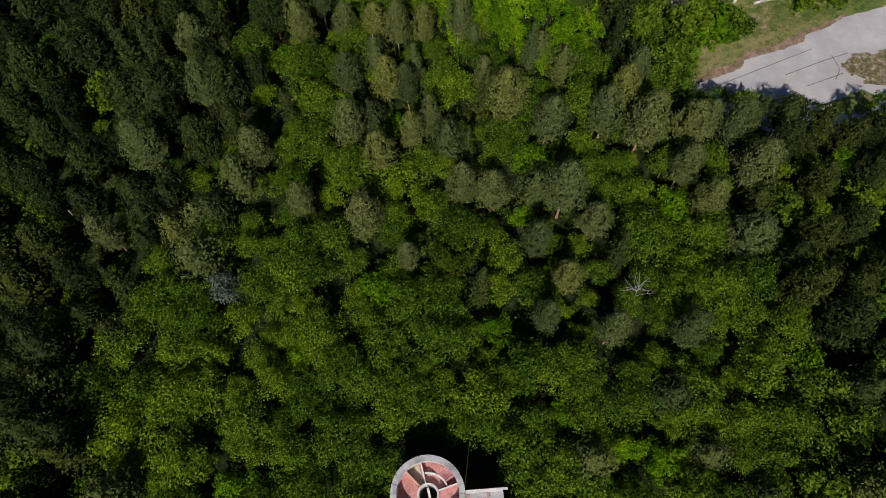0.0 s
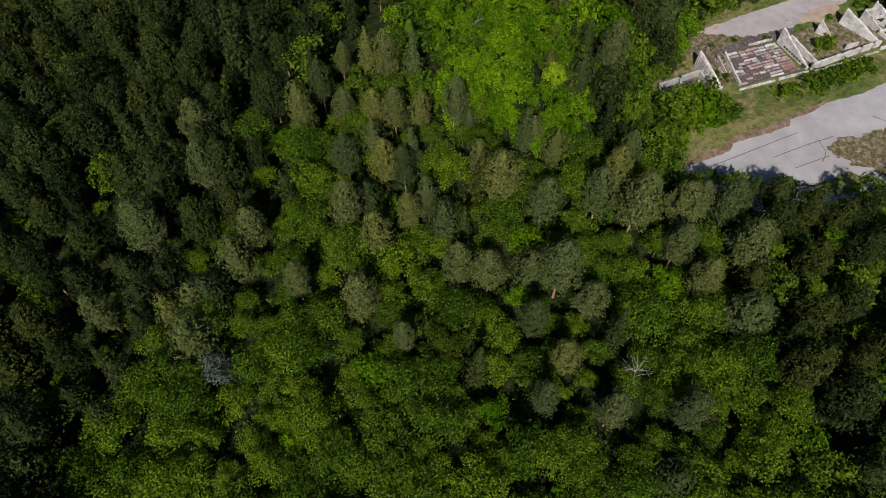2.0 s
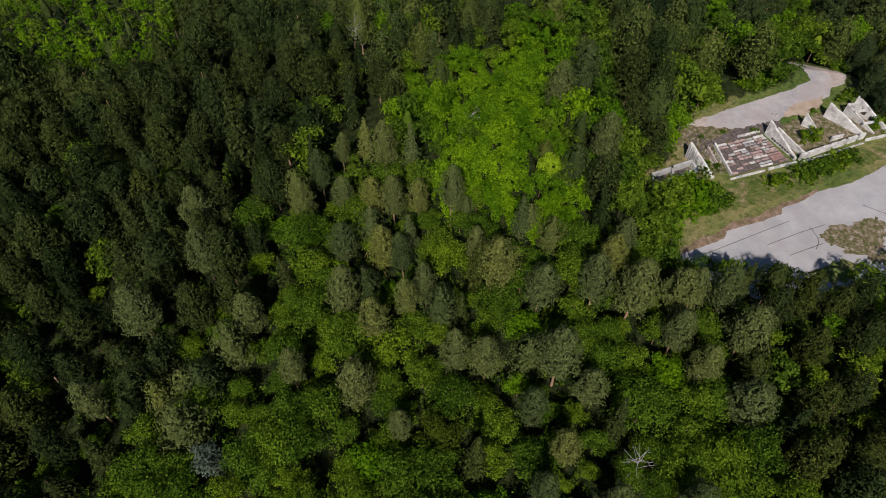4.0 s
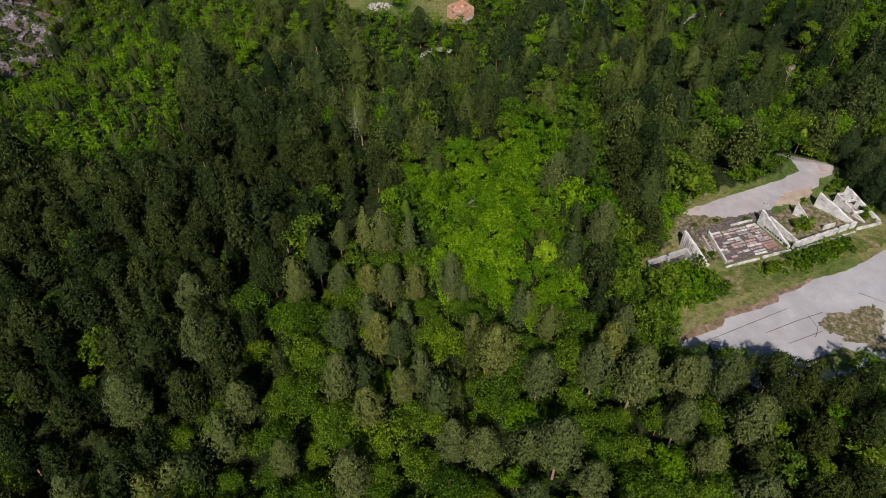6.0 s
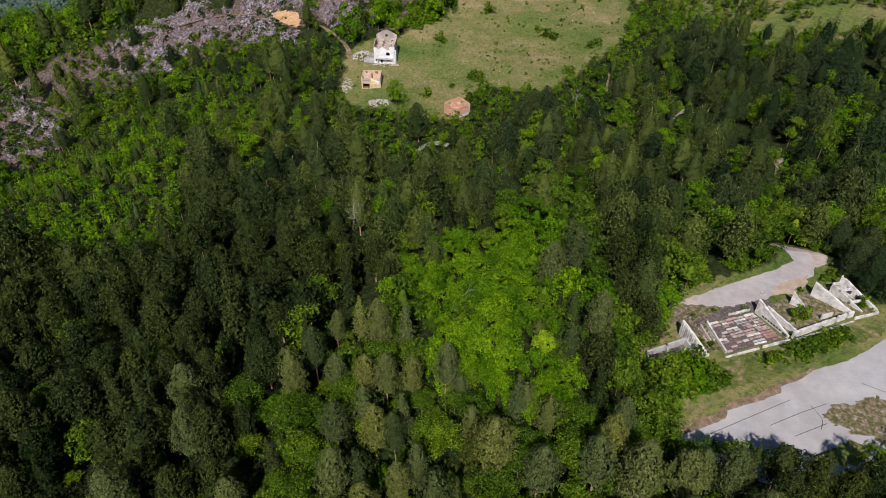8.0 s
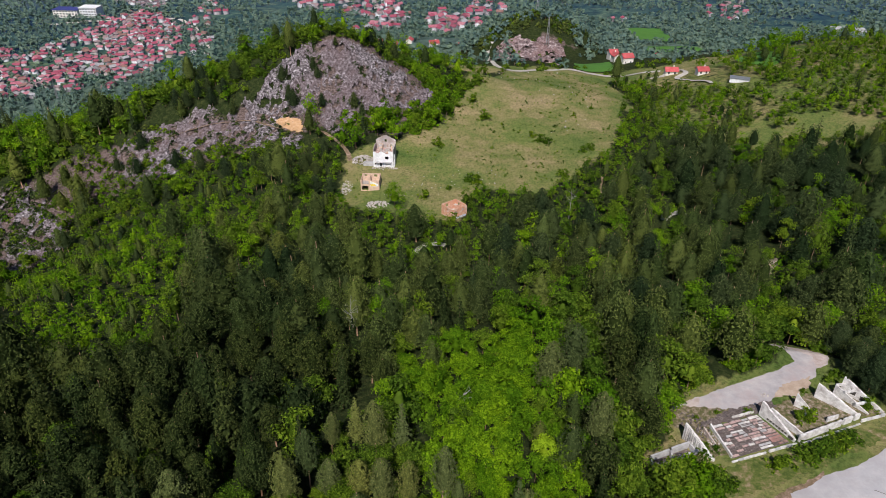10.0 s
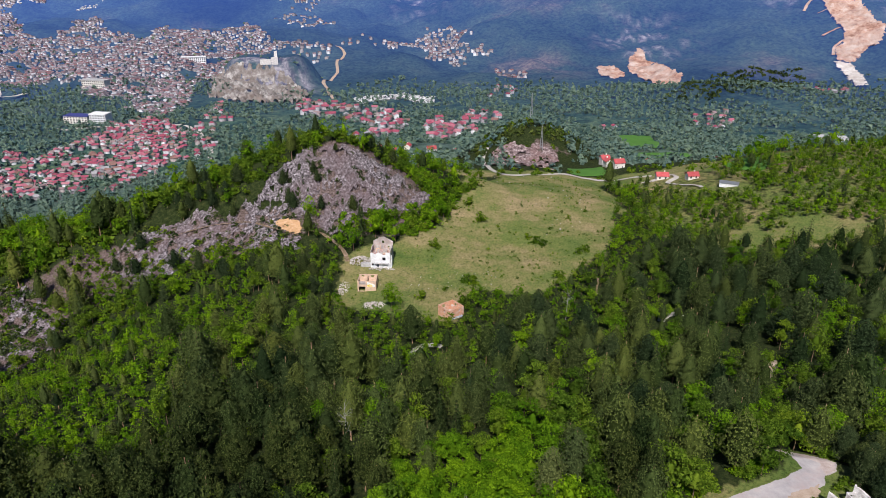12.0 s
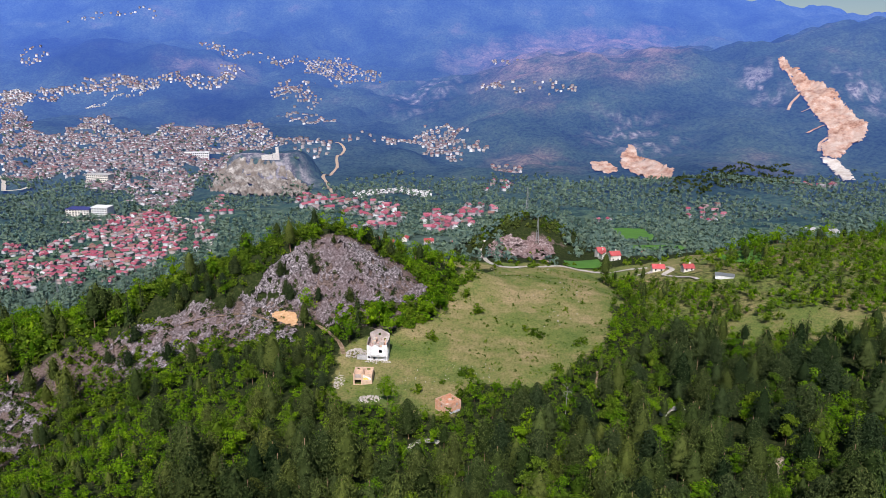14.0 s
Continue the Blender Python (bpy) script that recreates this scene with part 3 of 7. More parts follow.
# ---- trees ----
def leaf_triangles(points, out, rng, size, long=1.0, lift=0.45, tumble=0.48, aim=None):
    """One small triangle of foliage at each point, facing mostly outwards and up."""
    n = len(points)
    nor = out + np.array([0, 0, lift]) + rng.normal(0, tumble, (n, 3))
    nor /= np.linalg.norm(nor, axis=1)[:, None] + 1e-9
    ref = rng.normal(0, 1, (n, 3)) if aim is None else aim
    u = np.cross(nor, ref)
    u /= np.linalg.norm(u, axis=1)[:, None] + 1e-9
    v = np.cross(u, nor)
    s = (size * rng.uniform(0.65, 1.35, n))[:, None]
    a, b, c = points + v * s * long, points - v * s * 0.5 + u * s * 0.62, points - v * s * 0.5 - u * s * 0.62
    verts = np.stack([a, b, c], 1).reshape(-1, 3)
    return verts, np.arange(3 * n).reshape(-1, 3)


def on_balls(centres, radii, n, rng, squash=0.8, keep_up=0.35):
    """Points near the outside of a heap of balls, few on its underside."""
    w = radii ** 2 / (radii ** 2).sum()
    k = rng.choice(len(centres), n, p=w)
    d = rng.normal(0, 1, (n, 3))
    d /= np.linalg.norm(d, axis=1)[:, None]
    flip = (d[:, 2] < 0) & (rng.uniform(0, 1, n) > keep_up)
    d[flip, 2] *= -1
    r = radii[k] * rng.uniform(0.55, 1.2, n)
    p = centres[k] + d * r[:, None] * np.array([1, 1, squash])
    return p, d


def core_mass(rng, profile, z0, z1, rings=5, sides=7):
    """The dense inner foliage of a crown: a lumpy body of revolution."""
    v, f = [], []
    for i in range(rings):
        t = (i + 0.5) / rings
        for k in range(sides):
            r = profile(t) * rng.uniform(0.8, 1.15)
            v.append((r * math.cos(k * 6.283 / sides + i), r * math.sin(k * 6.283 / sides + i), z0 + (z1 - z0) * t + rng.normal(0, 0.12)))
    v += [(0, 0, z0), (0, 0, z1)]
    n = rings * sides
    for k in range(sides):
        q = (k + 1) % sides
        f += [(n, q, k), (n + 1, n - sides + k, n - sides + q)]
        for i in range(rings - 1):
            f += [(i * sides + k, i * sides + q, i * sides + sides + q), (i * sides + k, i * sides + sides + q, i * sides + sides + k)]
    return np.array(v, float), np.array(f)


def joined(*forms):
    vs, fs, base = [], [], 0
    for v, f in forms:
        vs.append(v)
        fs.append(f + base)
        base += len(v)
    return np.vstack(vs), np.vstack(fs)


def broad_crown(seed, leaves, size, height=9.0, width=3.4, lobes=17, low=0.0):
    """A heap of leafy lobes, uneven in outline, round a dense middle."""
    rng = np.random.RandomState(seed)
    a = np.arange(lobes) * 2.399 + rng.uniform(-0.5, 0.5, lobes)
    r = width * np.sqrt(np.linspace(0.02, 0.80, lobes)) * rng.uniform(0.8, 1.12, lobes)
    c = np.stack([r * np.cos(a), r * np.sin(a), height * (0.68 - 0.45 * low + (0.20 + 0.45 * low) * rng.uniform(-1, 1, lobes) - 0.24 * (r / width) ** 2)], 1)
    rad = width * rng.uniform(0.22, 0.42, lobes)
    c[0], rad[0] = (rng.normal(0, 0.2), rng.normal(0, 0.2), height * 0.82), width * 0.42
    p, d = on_balls(c, rad, leaves, rng)
    crown = leaf_triangles(p, d, rng, size)
    if leaves < 140:
        return crown
    core = core_mass(rng, lambda t: width * 0.40 * math.sin(3.14 * min(0.95, t * 0.7 + 0.28)), height * (0.36 - 0.3 * low), height * 0.66, 4, 7)
    return joined(crown, core)


def pine_crown(seed, leaves, size, height=15.0, width=3.2, bare=0.42, long=1.7, boughs=34):
    """A pointed egg of upturned needle sprays, swelling where the boughs end, over a bare stem."""
    rng = np.random.RandomState(seed)
    girth = lambda t: np.interp(t, [0, 0.10, 0.32, 0.62, 0.86, 1.0], [0.50, 0.86, 1.0, 0.80, 0.44, 0.04])
    bt, bq = (np.arange(boughs) + 0.5) / boughs + rng.normal(0, 0.02, boughs), np.arange(boughs) * 2.399 + rng.normal(0, 0.25, boughs)
    push = rng.uniform(0.7, 1.25, boughs)
    t, q = rng.beta(1.05, 1.3, leaves), rng.uniform(0, 6.283, leaves)
    turn = np.abs((q[:, None] - bq[None] + 3.1416) % 6.2832 - 3.1416) / (0.42 + 0.5 * bt[None] ** 2)
    lump = (push[None] * np.exp(-turn ** 2 - ((t[:, None] - bt[None]) / 0.075) ** 2)).max(1)
    rr = width * girth(t) * (0.64 + 0.54 * lump) * rng.uniform(0.82, 1.08, leaves)
    p = np.stack([rr * np.cos(q), rr * np.sin(q), height * (bare + (1 - bare) * t) + 0.10 * rr * lump], 1) + rng.normal(0, 0.07, (leaves, 3))
    out = np.stack([np.cos(q), np.sin(q), 0.10 + 0.8 * t], 1)
    aim = out * 0.6 + np.array([0, 0, 0.9]) + rng.normal(0, 0.30, (leaves, 3))
    core = core_mass(rng, lambda v: width * 0.60 * float(girth(v)), height * (bare + 0.01), height * 0.93, 8, 9)
    return joined(leaf_triangles(p, out, rng, size, long, 0.30, 0.42, aim), core)


def spruce_crown(seed, leaves, size, height=16.0, width=2.7):
    """Tiers of drooping boughs on a cone."""
    rng = np.random.RandomState(seed)
    tiers = 15
    k = rng.choice(tiers, leaves, p=(lambda q: q / q.sum())(np.linspace(1, 0.16, tiers)))
    f = (k + 0.5) / tiers
    reach = width * (1.03 - f) ** 0.85
    boughs = 9
    a = (rng.randint(0, boughs, leaves) + 0.37 * k) * 6.283 / boughs + rng.normal(0, 0.13, leaves)
    t = np.sqrt(rng.uniform(0.03, 1, leaves))
    r = reach * t * (0.85 + 0.25 * np.sin(a * 3 + k))
    z = height * (0.13 + 0.87 * f) - 0.28 * r + rng.normal(0, 0.12, leaves)
    p = np.stack([r * np.cos(a), r * np.sin(a), z], 1)
    d = np.stack([np.cos(a), np.sin(a), np.full(leaves, 0.4)], 1)
    crown = leaf_triangles(p, d, rng, size, 1.7, 0.8, 0.45)
    if leaves < 60:
        return crown
    return joined(crown, core_mass(rng, lambda t: width * 0.32 * (1.02 - t), height * 0.12, height * 0.80, 5, 7))


def trunk_mesh(seed, height, foot, top, limbs=0, sides=5, spread=1.6, limb_from=0.5):
    """A tapered, slightly bent stem with limbs."""
    rng = np.random.RandomState(seed)
    verts, faces = [], []

    def tube(p0, p1, r0, r1, bend, rings=4):
        base = len(verts)
        p0, p1 = np.array(p0, float), np.array(p1, float)
        ax = p1 - p0
        u = np.cross(ax, [0.3, 0.9, 0.1])
        u /= np.linalg.norm(u)
        v = np.cross(ax, u)
        v /= np.linalg.norm(v)
        for i in range(rings):
            t = i / (rings - 1)
            c = p0 + ax * t + bend * math.sin(t * 3.14)
            for s in range(sides):
                q = s * 6.283 / sides
                verts.append(c + (u * math.cos(q) + v * math.sin(q)) * (r0 + (r1 - r0) * t))
        for i in range(rings - 1):
            for s in range(sides):
                a, b = base + i * sides + s, base + i * sides + (s + 1) % sides
                faces.append((a, b, b + sides, a + sides))

    tube((0, 0, -1.2), (0, 0, height), foot, top, np.array([*rng.normal(0, 0.12, 2), 0]))
    for i in range(limbs):
        f = limb_from + (0.93 - limb_from) * (i + rng.uniform(0, 0.8)) / limbs
        a = i * 2.4 + rng.uniform(-0.4, 0.4)
        reach = spread * (1.15 - f) * rng.uniform(0.9, 1.5)
        tube((0, 0, height * f), (math.cos(a) * reach, math.sin(a) * reach, height * f + reach * rng.uniform(0.3, 0.8)), foot * (1.05 - f) * 0.6, 0.015, np.array([0, 0, -0.12]), 3)
    return np.array(verts), np.array(faces)


def tree_model(name, crown, stem, leaf, bark):
    root = new(name)
    mesh_object("trunk", stem[0], stem[1], [bark], root, True)
    if crown is not None:
        mesh_object("crown", crown[0], crown[1], [leaf], root)
    return root


MODELS = {}


def models(kind, label, category, makers):
    MODELS[kind] = []
    for make in makers:
        ob = make()
        tagged(ob, label, category, group="trees of the hillside wood")
        MODELS[kind].append(ob)


def broad(seed, n, size, h, w, leaf):
    return lambda: tree_model("broadleaf_tree", broad_crown(seed, n, size, h, w), trunk_mesh(seed, h * 0.8, 0.17, 0.05, 4), leaf, BARK)


def pine(seed, n, size, h, w, bare, leaf=None):
    return lambda: tree_model("pine_tree", pine_crown(seed, n, size, h, w, bare), trunk_mesh(seed, h * 0.96, 0.24, 0.05, 6, 6, 2.2, bare * 0.9), leaf or LEAF_PINE, BARK_PINE)


def spruce(seed, n, size, h, w, leaf=None):
    return lambda: tree_model("spruce_tree", spruce_crown(seed, n, size, h, w), trunk_mesh(seed, h * 0.97, 0.2, 0.03), leaf or LEAF_DARK, BARK)


models("broad", "leafy green broadleaf tree in full summer foliage", "tree", [broad(s, 2500, 0.205, 9 + s % 3, 3.4 + 0.3 * (s % 3), LEAF_BROAD) for s in range(1, 8)])
models("bright", "fresh light-green broadleaf tree in full foliage", "tree", [broad(s, 1700, 0.25, 7.5, 3.3, LEAF_BRIGHT) for s in range(31, 35)])
models("pine", "grey-green pine with a bare reddish lower trunk", "pine", [pine(s, 2800, 0.18, 16.5 + s % 3, 3.3, 0.27 + 0.05 * (s % 3)) for s in range(41, 47)])
models("darkpine", "dark green pine with shade put into its needle colour", "pine", [pine(s, 2300, 0.20, 16, 3.5, 0.22, LEAF_DARK) for s in (55, 56, 57, 58)])
models("spruce", "dark green spruce with drooping tiered boughs", "spruce", [spruce(s, 1500, 0.22, 16, 2.8) for s in range(61, 64)])
models("pale_spruce", "grey-green spruce with drooping tiered boughs", "spruce", [spruce(s, 1500, 0.22, 15, 2.8, LEAF_PINE) for s in (64, 65)])
models("meadow_pine", "tall dark-green pine at the edge of the meadow", "pine", [pine(s, 2800, 0.20, 15.0, 4.0, 0.12, LEAF_BLUISH) for s in (47, 48, 49)])
models("tall_pine", "tall mid-green pine of the slope wood", "pine", [pine(s, 2800, 0.20, 15.0, 4.0, 0.18, LEAF_SLOPE) for s in (50, 51, 52)])
models("olive", "broad olive-yellow tree with thinning foliage", "tree", [broad(81, 2600, 0.24, 11, 5.0, LEAF_OLIVE)])
models("yellow", "bright yellow-green broadleaf tree among darker ones", "tree", [broad(83, 2000, 0.26, 9, 3.0, LEAF_YELLOW)])
models("grey", "silvery grey-leaved tree half dried out", "tree", [broad(82, 1700, 0.22, 10, 3.4, LEAF_GREY)])

_used = set()


def plant(kind, x, y, scale, turn, rng, tall=None):
    pool = MODELS[kind]
    i = int(rng.randint(len(pool)))
    z = float(land(x, y))
    m = pose(x, y, z, rng.normal(0, 1.5), rng.normal(0, 1.5), turn) @ Matrix.Diagonal((scale * rng.uniform(0.9, 1.1), scale * rng.uniform(0.9, 1.1), (tall or scale) * rng.uniform(0.88, 1.12), 1))
    if (kind, i) not in _used:
        _used.add((kind, i))
        pool[i].matrix_basis = m
        return pool[i]
    made = copy_thing(pool[i], m)
    made.matrix_basis = m
    return made


def taken(x, y, grow=0.0):
    """Where no tree stands: the clearing with the ruin and its road, the meadows, the tower, bare rock."""
    t = inside(CLEARING, x, y) | inside(MEADOW, x, y, 4) | inside(RIGHT_MEADOW, x, y, 6) | (np.hypot(x + 1.5, y - 5.0) < 7.0 + grow)
    t |= (np.abs(x - 1.2) < 8.6) & (np.abs(y - 4.0) < 11.0)
    for hx, hy in ((162, 458), (176, 440), (187, 407), (172, 430), (160, 445), (169, 424)):
        t |= (np.hypot(x - hx, y - hy) < 12)
    return t | inside(CRAG, x, y, 3) | inside(RIDGE_BAND, x, y, 3) | inside(CLIFF, x, y, 3) | (inside(RIM, x, y, 3))


# crowns that stand out of the wood: place and half width
GREY_PINES = [(-20.7, 108.3, 1.9), (-19, 93.7, 2.6), (-12.7, 92.8, 2.9), (-8.5, 92, 2.6), (-3.5, 93.5, 2.4), (3.2, 92, 2.8), (-10.7, 105.4, 3), (-26.4, 90.7, 2.5), (-24.1, 99.3, 2.7), (-17.4, 80, 3), (-10, 79.3, 3.2), (-6.2, 77.9, 2.6), (-1.6, 70.5, 2.6),
              (-4.6, 67, 2.5), (-17, 68, 3.4), (-10.8, 62, 3.1), (8.1, 80.5, 2.1), (12.3, 74, 4.0), (19.3, 69.2, 3.7), (29.7, 70.3, 3.3), (35.7, 66.8, 3.9), (33.3, 75.8, 3), (29.4, 128.8, 3.9), (36.8, 135.5, 4.2), (36.7, 107.1, 3.4), (36.4, 80.5, 2.8)]
OUTER_PINES = [(-12.6, 50.2, 3.3), (-24, 53, 2.5), (-33, 63.4, 3.1), (3.8, 55, 2.7), (9, 55, 2.9), (21, 53.9, 3.6), (25.6, 49.5, 2.9), (15.9, 45.3, 2.7), (20.8, 39.3, 2.4), (16.7, 31.8, 2.6), (44.3, 67.5, 3.6), (42.4, 59.8, 3.1), (45.6, 53, 3), (54.3, 59.1, 4.0), (51.4, 46.1, 4.2), (38.5, 29.9, 2.8), (27.1, 30, 2.8), (-5.4, 43.4, 2.2), (48.4, 69.5, 2.9), (53.2, 68, 3.2), (-55.8, 47.4, 2.5), (-47.2, 88.3, 3.5), (-43, 75.9, 3.3), (-51.5, 62.3, 3.6)]
SPRUCES = [(-20.5, 125.7, 3.1), (-49.6, 120, 2.8), (-58.7, 84.7, 3.6), (-28.1, 74, 2.4), (34.2, 88.7, 2.6), (7.4, 73.7, 3.0), (-60.2, 85.6, 3.2)]
PALE_SPRUCES = [(-5.1, 107.6, 2.9), (-4.6, 83.6, 2.8), (17.8, 88.5, 2.7), (-15.7, 112.7, 2.6)]
SHADE_PINES = [(-37.7, 107.5, 2.3), (-33.6, 111.5, 2.9), (-33.7, 97, 4.1), (-51, 111.7, 4), (-50.7, 102.1, 3.8), (-43, 102.1, 2.1), (-44.9, 93.9, 3.6), (-58.4, 107.7, 5), (-58.4, 94, 4.3), (-67.1, 85.1, 4.7), (-72.4, 100.6, 4.6), (-78.7, 94.2, 4.9), (-74.3, 80.4, 4.7), (-69.2, 74, 3.6), (-80.4, 108.1, 4.2), (-76.7, 116.4, 4.8),
               (-70.8, 121, 4.8), (-71.3, 67.8, 3.5), (-44.9, 83.2, 3.2), (-39.3, 76.9, 4.2), (-34.9, 81.5, 2.4), (-35.9, 68.3, 3.6), (35, 97.2, 4), (47.4, 133, 4.7), (54, 139.5, 4.4), (53, 126.7, 4.2), (45.2, 118.2, 4), (49.5, 111.1, 3.6)]
CORNER_PINES = [(61.2, 64.8, 3.2), (67.5, 68, 3.4), (73, 66.5, 3.2), (78, 68, 3.3), (58.1, 37.2, 4.2), (62.7, 30.6, 4.2), (66.8, 37.1, 3.2), (69.4, 49.1, 3.3), (74.7, 59.1, 3.5), (66, 57, 3.2), (62, 46, 3.4), (72, 41, 3.3), (80, 62, 3.4)]
DEEP_PINES = [(-72.9, 137.1, 4.3), (-59.5, 139.9, 4.6), (-52.1, 134, 4.1), (-45.8, 138.7, 4.1), (-34.9, 139.5, 5), (-28.4, 131.7, 5.2), (-21.5, 135.3, 3.9), (-14.3, 136.9, 3.4), (-10.1, 126.1, 2.9), (-25.5, 147.4, 3.8), (-38.3, 128.2, 3.9), (-62, 125.9, 4.3), (-86.6, 100.9, 4.9), (-93.8, 117.1, 4.5), (-64.6, 93, 3.8), (-52.3, 94.9, 3.5),
              (-43.2, 66.2, 3.7), (-50.1, 70.4, 3.6), (-61.6, 61.3, 3.4), (-44.6, 121.7, 3.4), (-77.6, 72.7, 3.6), (-67.7, 55.1, 3.9), (-74.5, 60.2, 3.6), (-60.6, 53.2, 3.2), (-66.1, 45, 3.8), (-59.6, 39.8, 3.1), (-80.4, 87, 3.9)]


def scatter(step, y0, y1, rng):
    """Uneven rows of places over the slope, widening away from the hilltop."""
    xs, ys = [], []
    for gy in np.arange(y0, y1, step):
        reach = 0.67 * math.hypot(gy, 108) + 8
        gx = np.arange(-reach, reach, step) + (step / 2 if int(gy / step) % 2 else 0)
        xs.append(gx + rng.uniform(-0.42, 0.42, len(gx)) * step)
        ys.append(gy + rng.uniform(-0.42, 0.42, len(gx)) * step)
    return np.concatenate(xs), np.concatenate(ys)


def merged(name, templates, places, rng, leaf, bark, label):
    """Many trees as one body of woodland; every tree keeps a tone of its own."""
    vs, fs, mats, tones, base = [], [], [], [], 0
    for x, y, z, s, tone in places:
        (v, f), (tv, tf) = templates[rng.randint(len(templates))]
        a = rng.uniform(0, 6.283)
        c, sn = math.cos(a), math.sin(a)
        sx, sz = s * rng.uniform(0.88, 1.12), s * rng.uniform(0.88, 1.12)
        w = np.vstack([v, tv])
        w = np.stack([(w[:, 0] * c - w[:, 1] * sn) * sx + x, (w[:, 0] * sn + w[:, 1] * c) * sx + y, w[:, 2] * sz + z], 1)
        vs.append(w)
        fs.append(np.vstack([f, tf + len(v)]) + base)
        mats.append(np.concatenate([np.zeros(len(f), int), np.ones(len(tf), int)]))
        tones.append(np.full(len(w), tone))
        base += len(w)
    ob = mesh_object(name, np.vstack(vs), np.vstack(fs), [leaf, bark])
    ob.data.polygons.foreach_set("material_index", np.concatenate(mats))
    ob.data.attributes.new("tone", "FLOAT", "POINT").data.foreach_set("value", np.concatenate(tones))
    return tagged(ob, label, "woods", kind="stuff")


def stem_triangles(height, r):
    """A slim three-sided stem for trees inside a wood."""
    v = [(q * math.cos(a), q * math.sin(a), z) for q, z in ((r, -1.0), (r * 0.3, height)) for a in (0, 2.1, 4.2)]
    f = [t for k in range(3) for t in ((k, (k + 1) % 3, 3 + k), ((k + 1) % 3, 3 + (k + 1) % 3, 3 + k))]
    return np.array(v), np.array(f)


LOW_GROWTH = [(-64, 316), (-60, 280), (-48, 246), (-40, 216), (-10, 203), (18, 206), (36, 226), (66, 240), (92, 280), (114, 336), (140, 410), (150, 470), (128, 470), (104, 372), (82, 322), (64, 294), (50, 270), (20, 274), (12, 246), (-10, 248), (-28, 254), (-41, 273), (-41, 300), (-44, 322)]
RIGHT_LOW = [(131, 448), (145, 462), (174, 425), (200, 440), (250, 480), (330, 500), (330, 380), (282, 330), (217, 301), (155, 322), (132, 335), (112, 372)]
BIG_PINES = [(-134, 357), (-128, 356), (-123, 360), (-115, 356), (-109, 361), (-103, 366), (-122, 368), (-99, 309), (-112, 315), (-126, 321), (-89, 301), (-78, 299), (-57, 294), (-43, 271), (-148, 325), (-161, 331), (-150, 340), (-66, 303), (-123, 296), (-39, 346), (-71, 350), (-78, 363), (-103, 350), (-96, 303), (-84, 308), (-6, 238), (-52, 290), (-51, 312), (-50, 276), (-46, 252), (-44, 240), (46, 256), (122, 302), (96, 296), (34, 234), (40, 250), (112, 318), (-58, 300), (108.8, 138.5), (108, 144), (106.5, 132.5), (108.5, 133), (108.6, 127.6), (111, 122.8), (112.5, 132), (111.5, 138), (113.5, 122), (116, 126), (118, 133), (115, 141), (111, 148), (107, 156), (113, 150), (122, 140), (120, 126), (126, 133), (108, 159), (130, 124), (121, 150), (-28, 392), (-20, 390), (-34, 394), (-104, 366), (-118, 362)]

CRAG_PINES = [(-59, 362, 2.6), (-56, 347.5, 2.8), (-74, 354, 2.8), (-35, 342.7, 2.4), (-35, 394, 3.4), (-62, 366, 2.4), (-51, 378, 1.8)]
TALL_DARK_PINES = [(73, 253, 4.5), (88, 262, 6.1), (117, 294, 8.9), (112, 254, 6.1), (129, 283, 5.7), (133, 273, 5.6), (121, 244, 5.1), (148, 281, 6.2), (150, 268, 6.7), (160, 276, 6.9), (166, 269, 6.8), (134, 229, 5.9), (144, 233, 7.3), (162, 250, 7.8), (150, 208, 6.9), (94, 214, 5.3), (76, 206, 5.6), (63, 206, 6.0), (50, 202, 5.8), (59, 229, 5.9), (79, 224, 5.9), (34, 228, 7.4), (42, 234, 6.0), (26, 208, 5.4), (37, 200, 6.2), (15, 170, 4.6), (23, 178, 4.3), (63, 170, 5.7), (72, 173, 4.9), (86, 169, 5.4), (96, 177, 5.7), (115, 173, 6.8), (121, 166, 7.6)]
TALL_PINES = [(-62, 218, 4.7), (-70, 207, 4.6), (-81, 213, 5.3), (-62, 237, 5.0), (-50, 202, 5.4), (-40, 216, 5.6), (-31, 224, 5.2), (-23, 202, 5.7), (-11, 189, 5.0), (-1, 185, 5.4), (7, 189, 4.5), (-39, 182, 4.9), (-29, 171, 4.7), (-48, 174, 4.8), (-53, 159, 4.5), (-44, 241, 4.4), (-5, 228, 5.2), (-79, 235, 4.5), (-10, 159, 4.8), (0, 152, 4.2), (-21, 174, 4.3), (11, 202, 4.3), (-103, 246, 5.4), (-77, 186, 4.8), (17, 185, 4.5), (-30, 198, 4.3)]
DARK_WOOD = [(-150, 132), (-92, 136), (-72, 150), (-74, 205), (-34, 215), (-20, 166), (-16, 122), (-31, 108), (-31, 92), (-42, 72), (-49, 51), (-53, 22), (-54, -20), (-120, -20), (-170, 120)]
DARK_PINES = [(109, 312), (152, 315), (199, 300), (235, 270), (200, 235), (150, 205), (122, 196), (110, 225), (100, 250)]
# Corner zone given dark pines to imitate shade and lens falloff.
DARKENED_CORNER = [(52, 66), (62, 72), (84, 72), (110, 70), (110, 10), (64, 10), (56, 30)]
BRIGHT_WOOD = [(-8, 131), (-5, 146), (4, 152), (14, 149), (23, 160), (30, 160), (29, 136), (34, 120), (35, 108), (34, 97), (27, 83), (19, 83), (12, 91), (5, 90), (0, 101), (-1, 116), (-6, 120)]
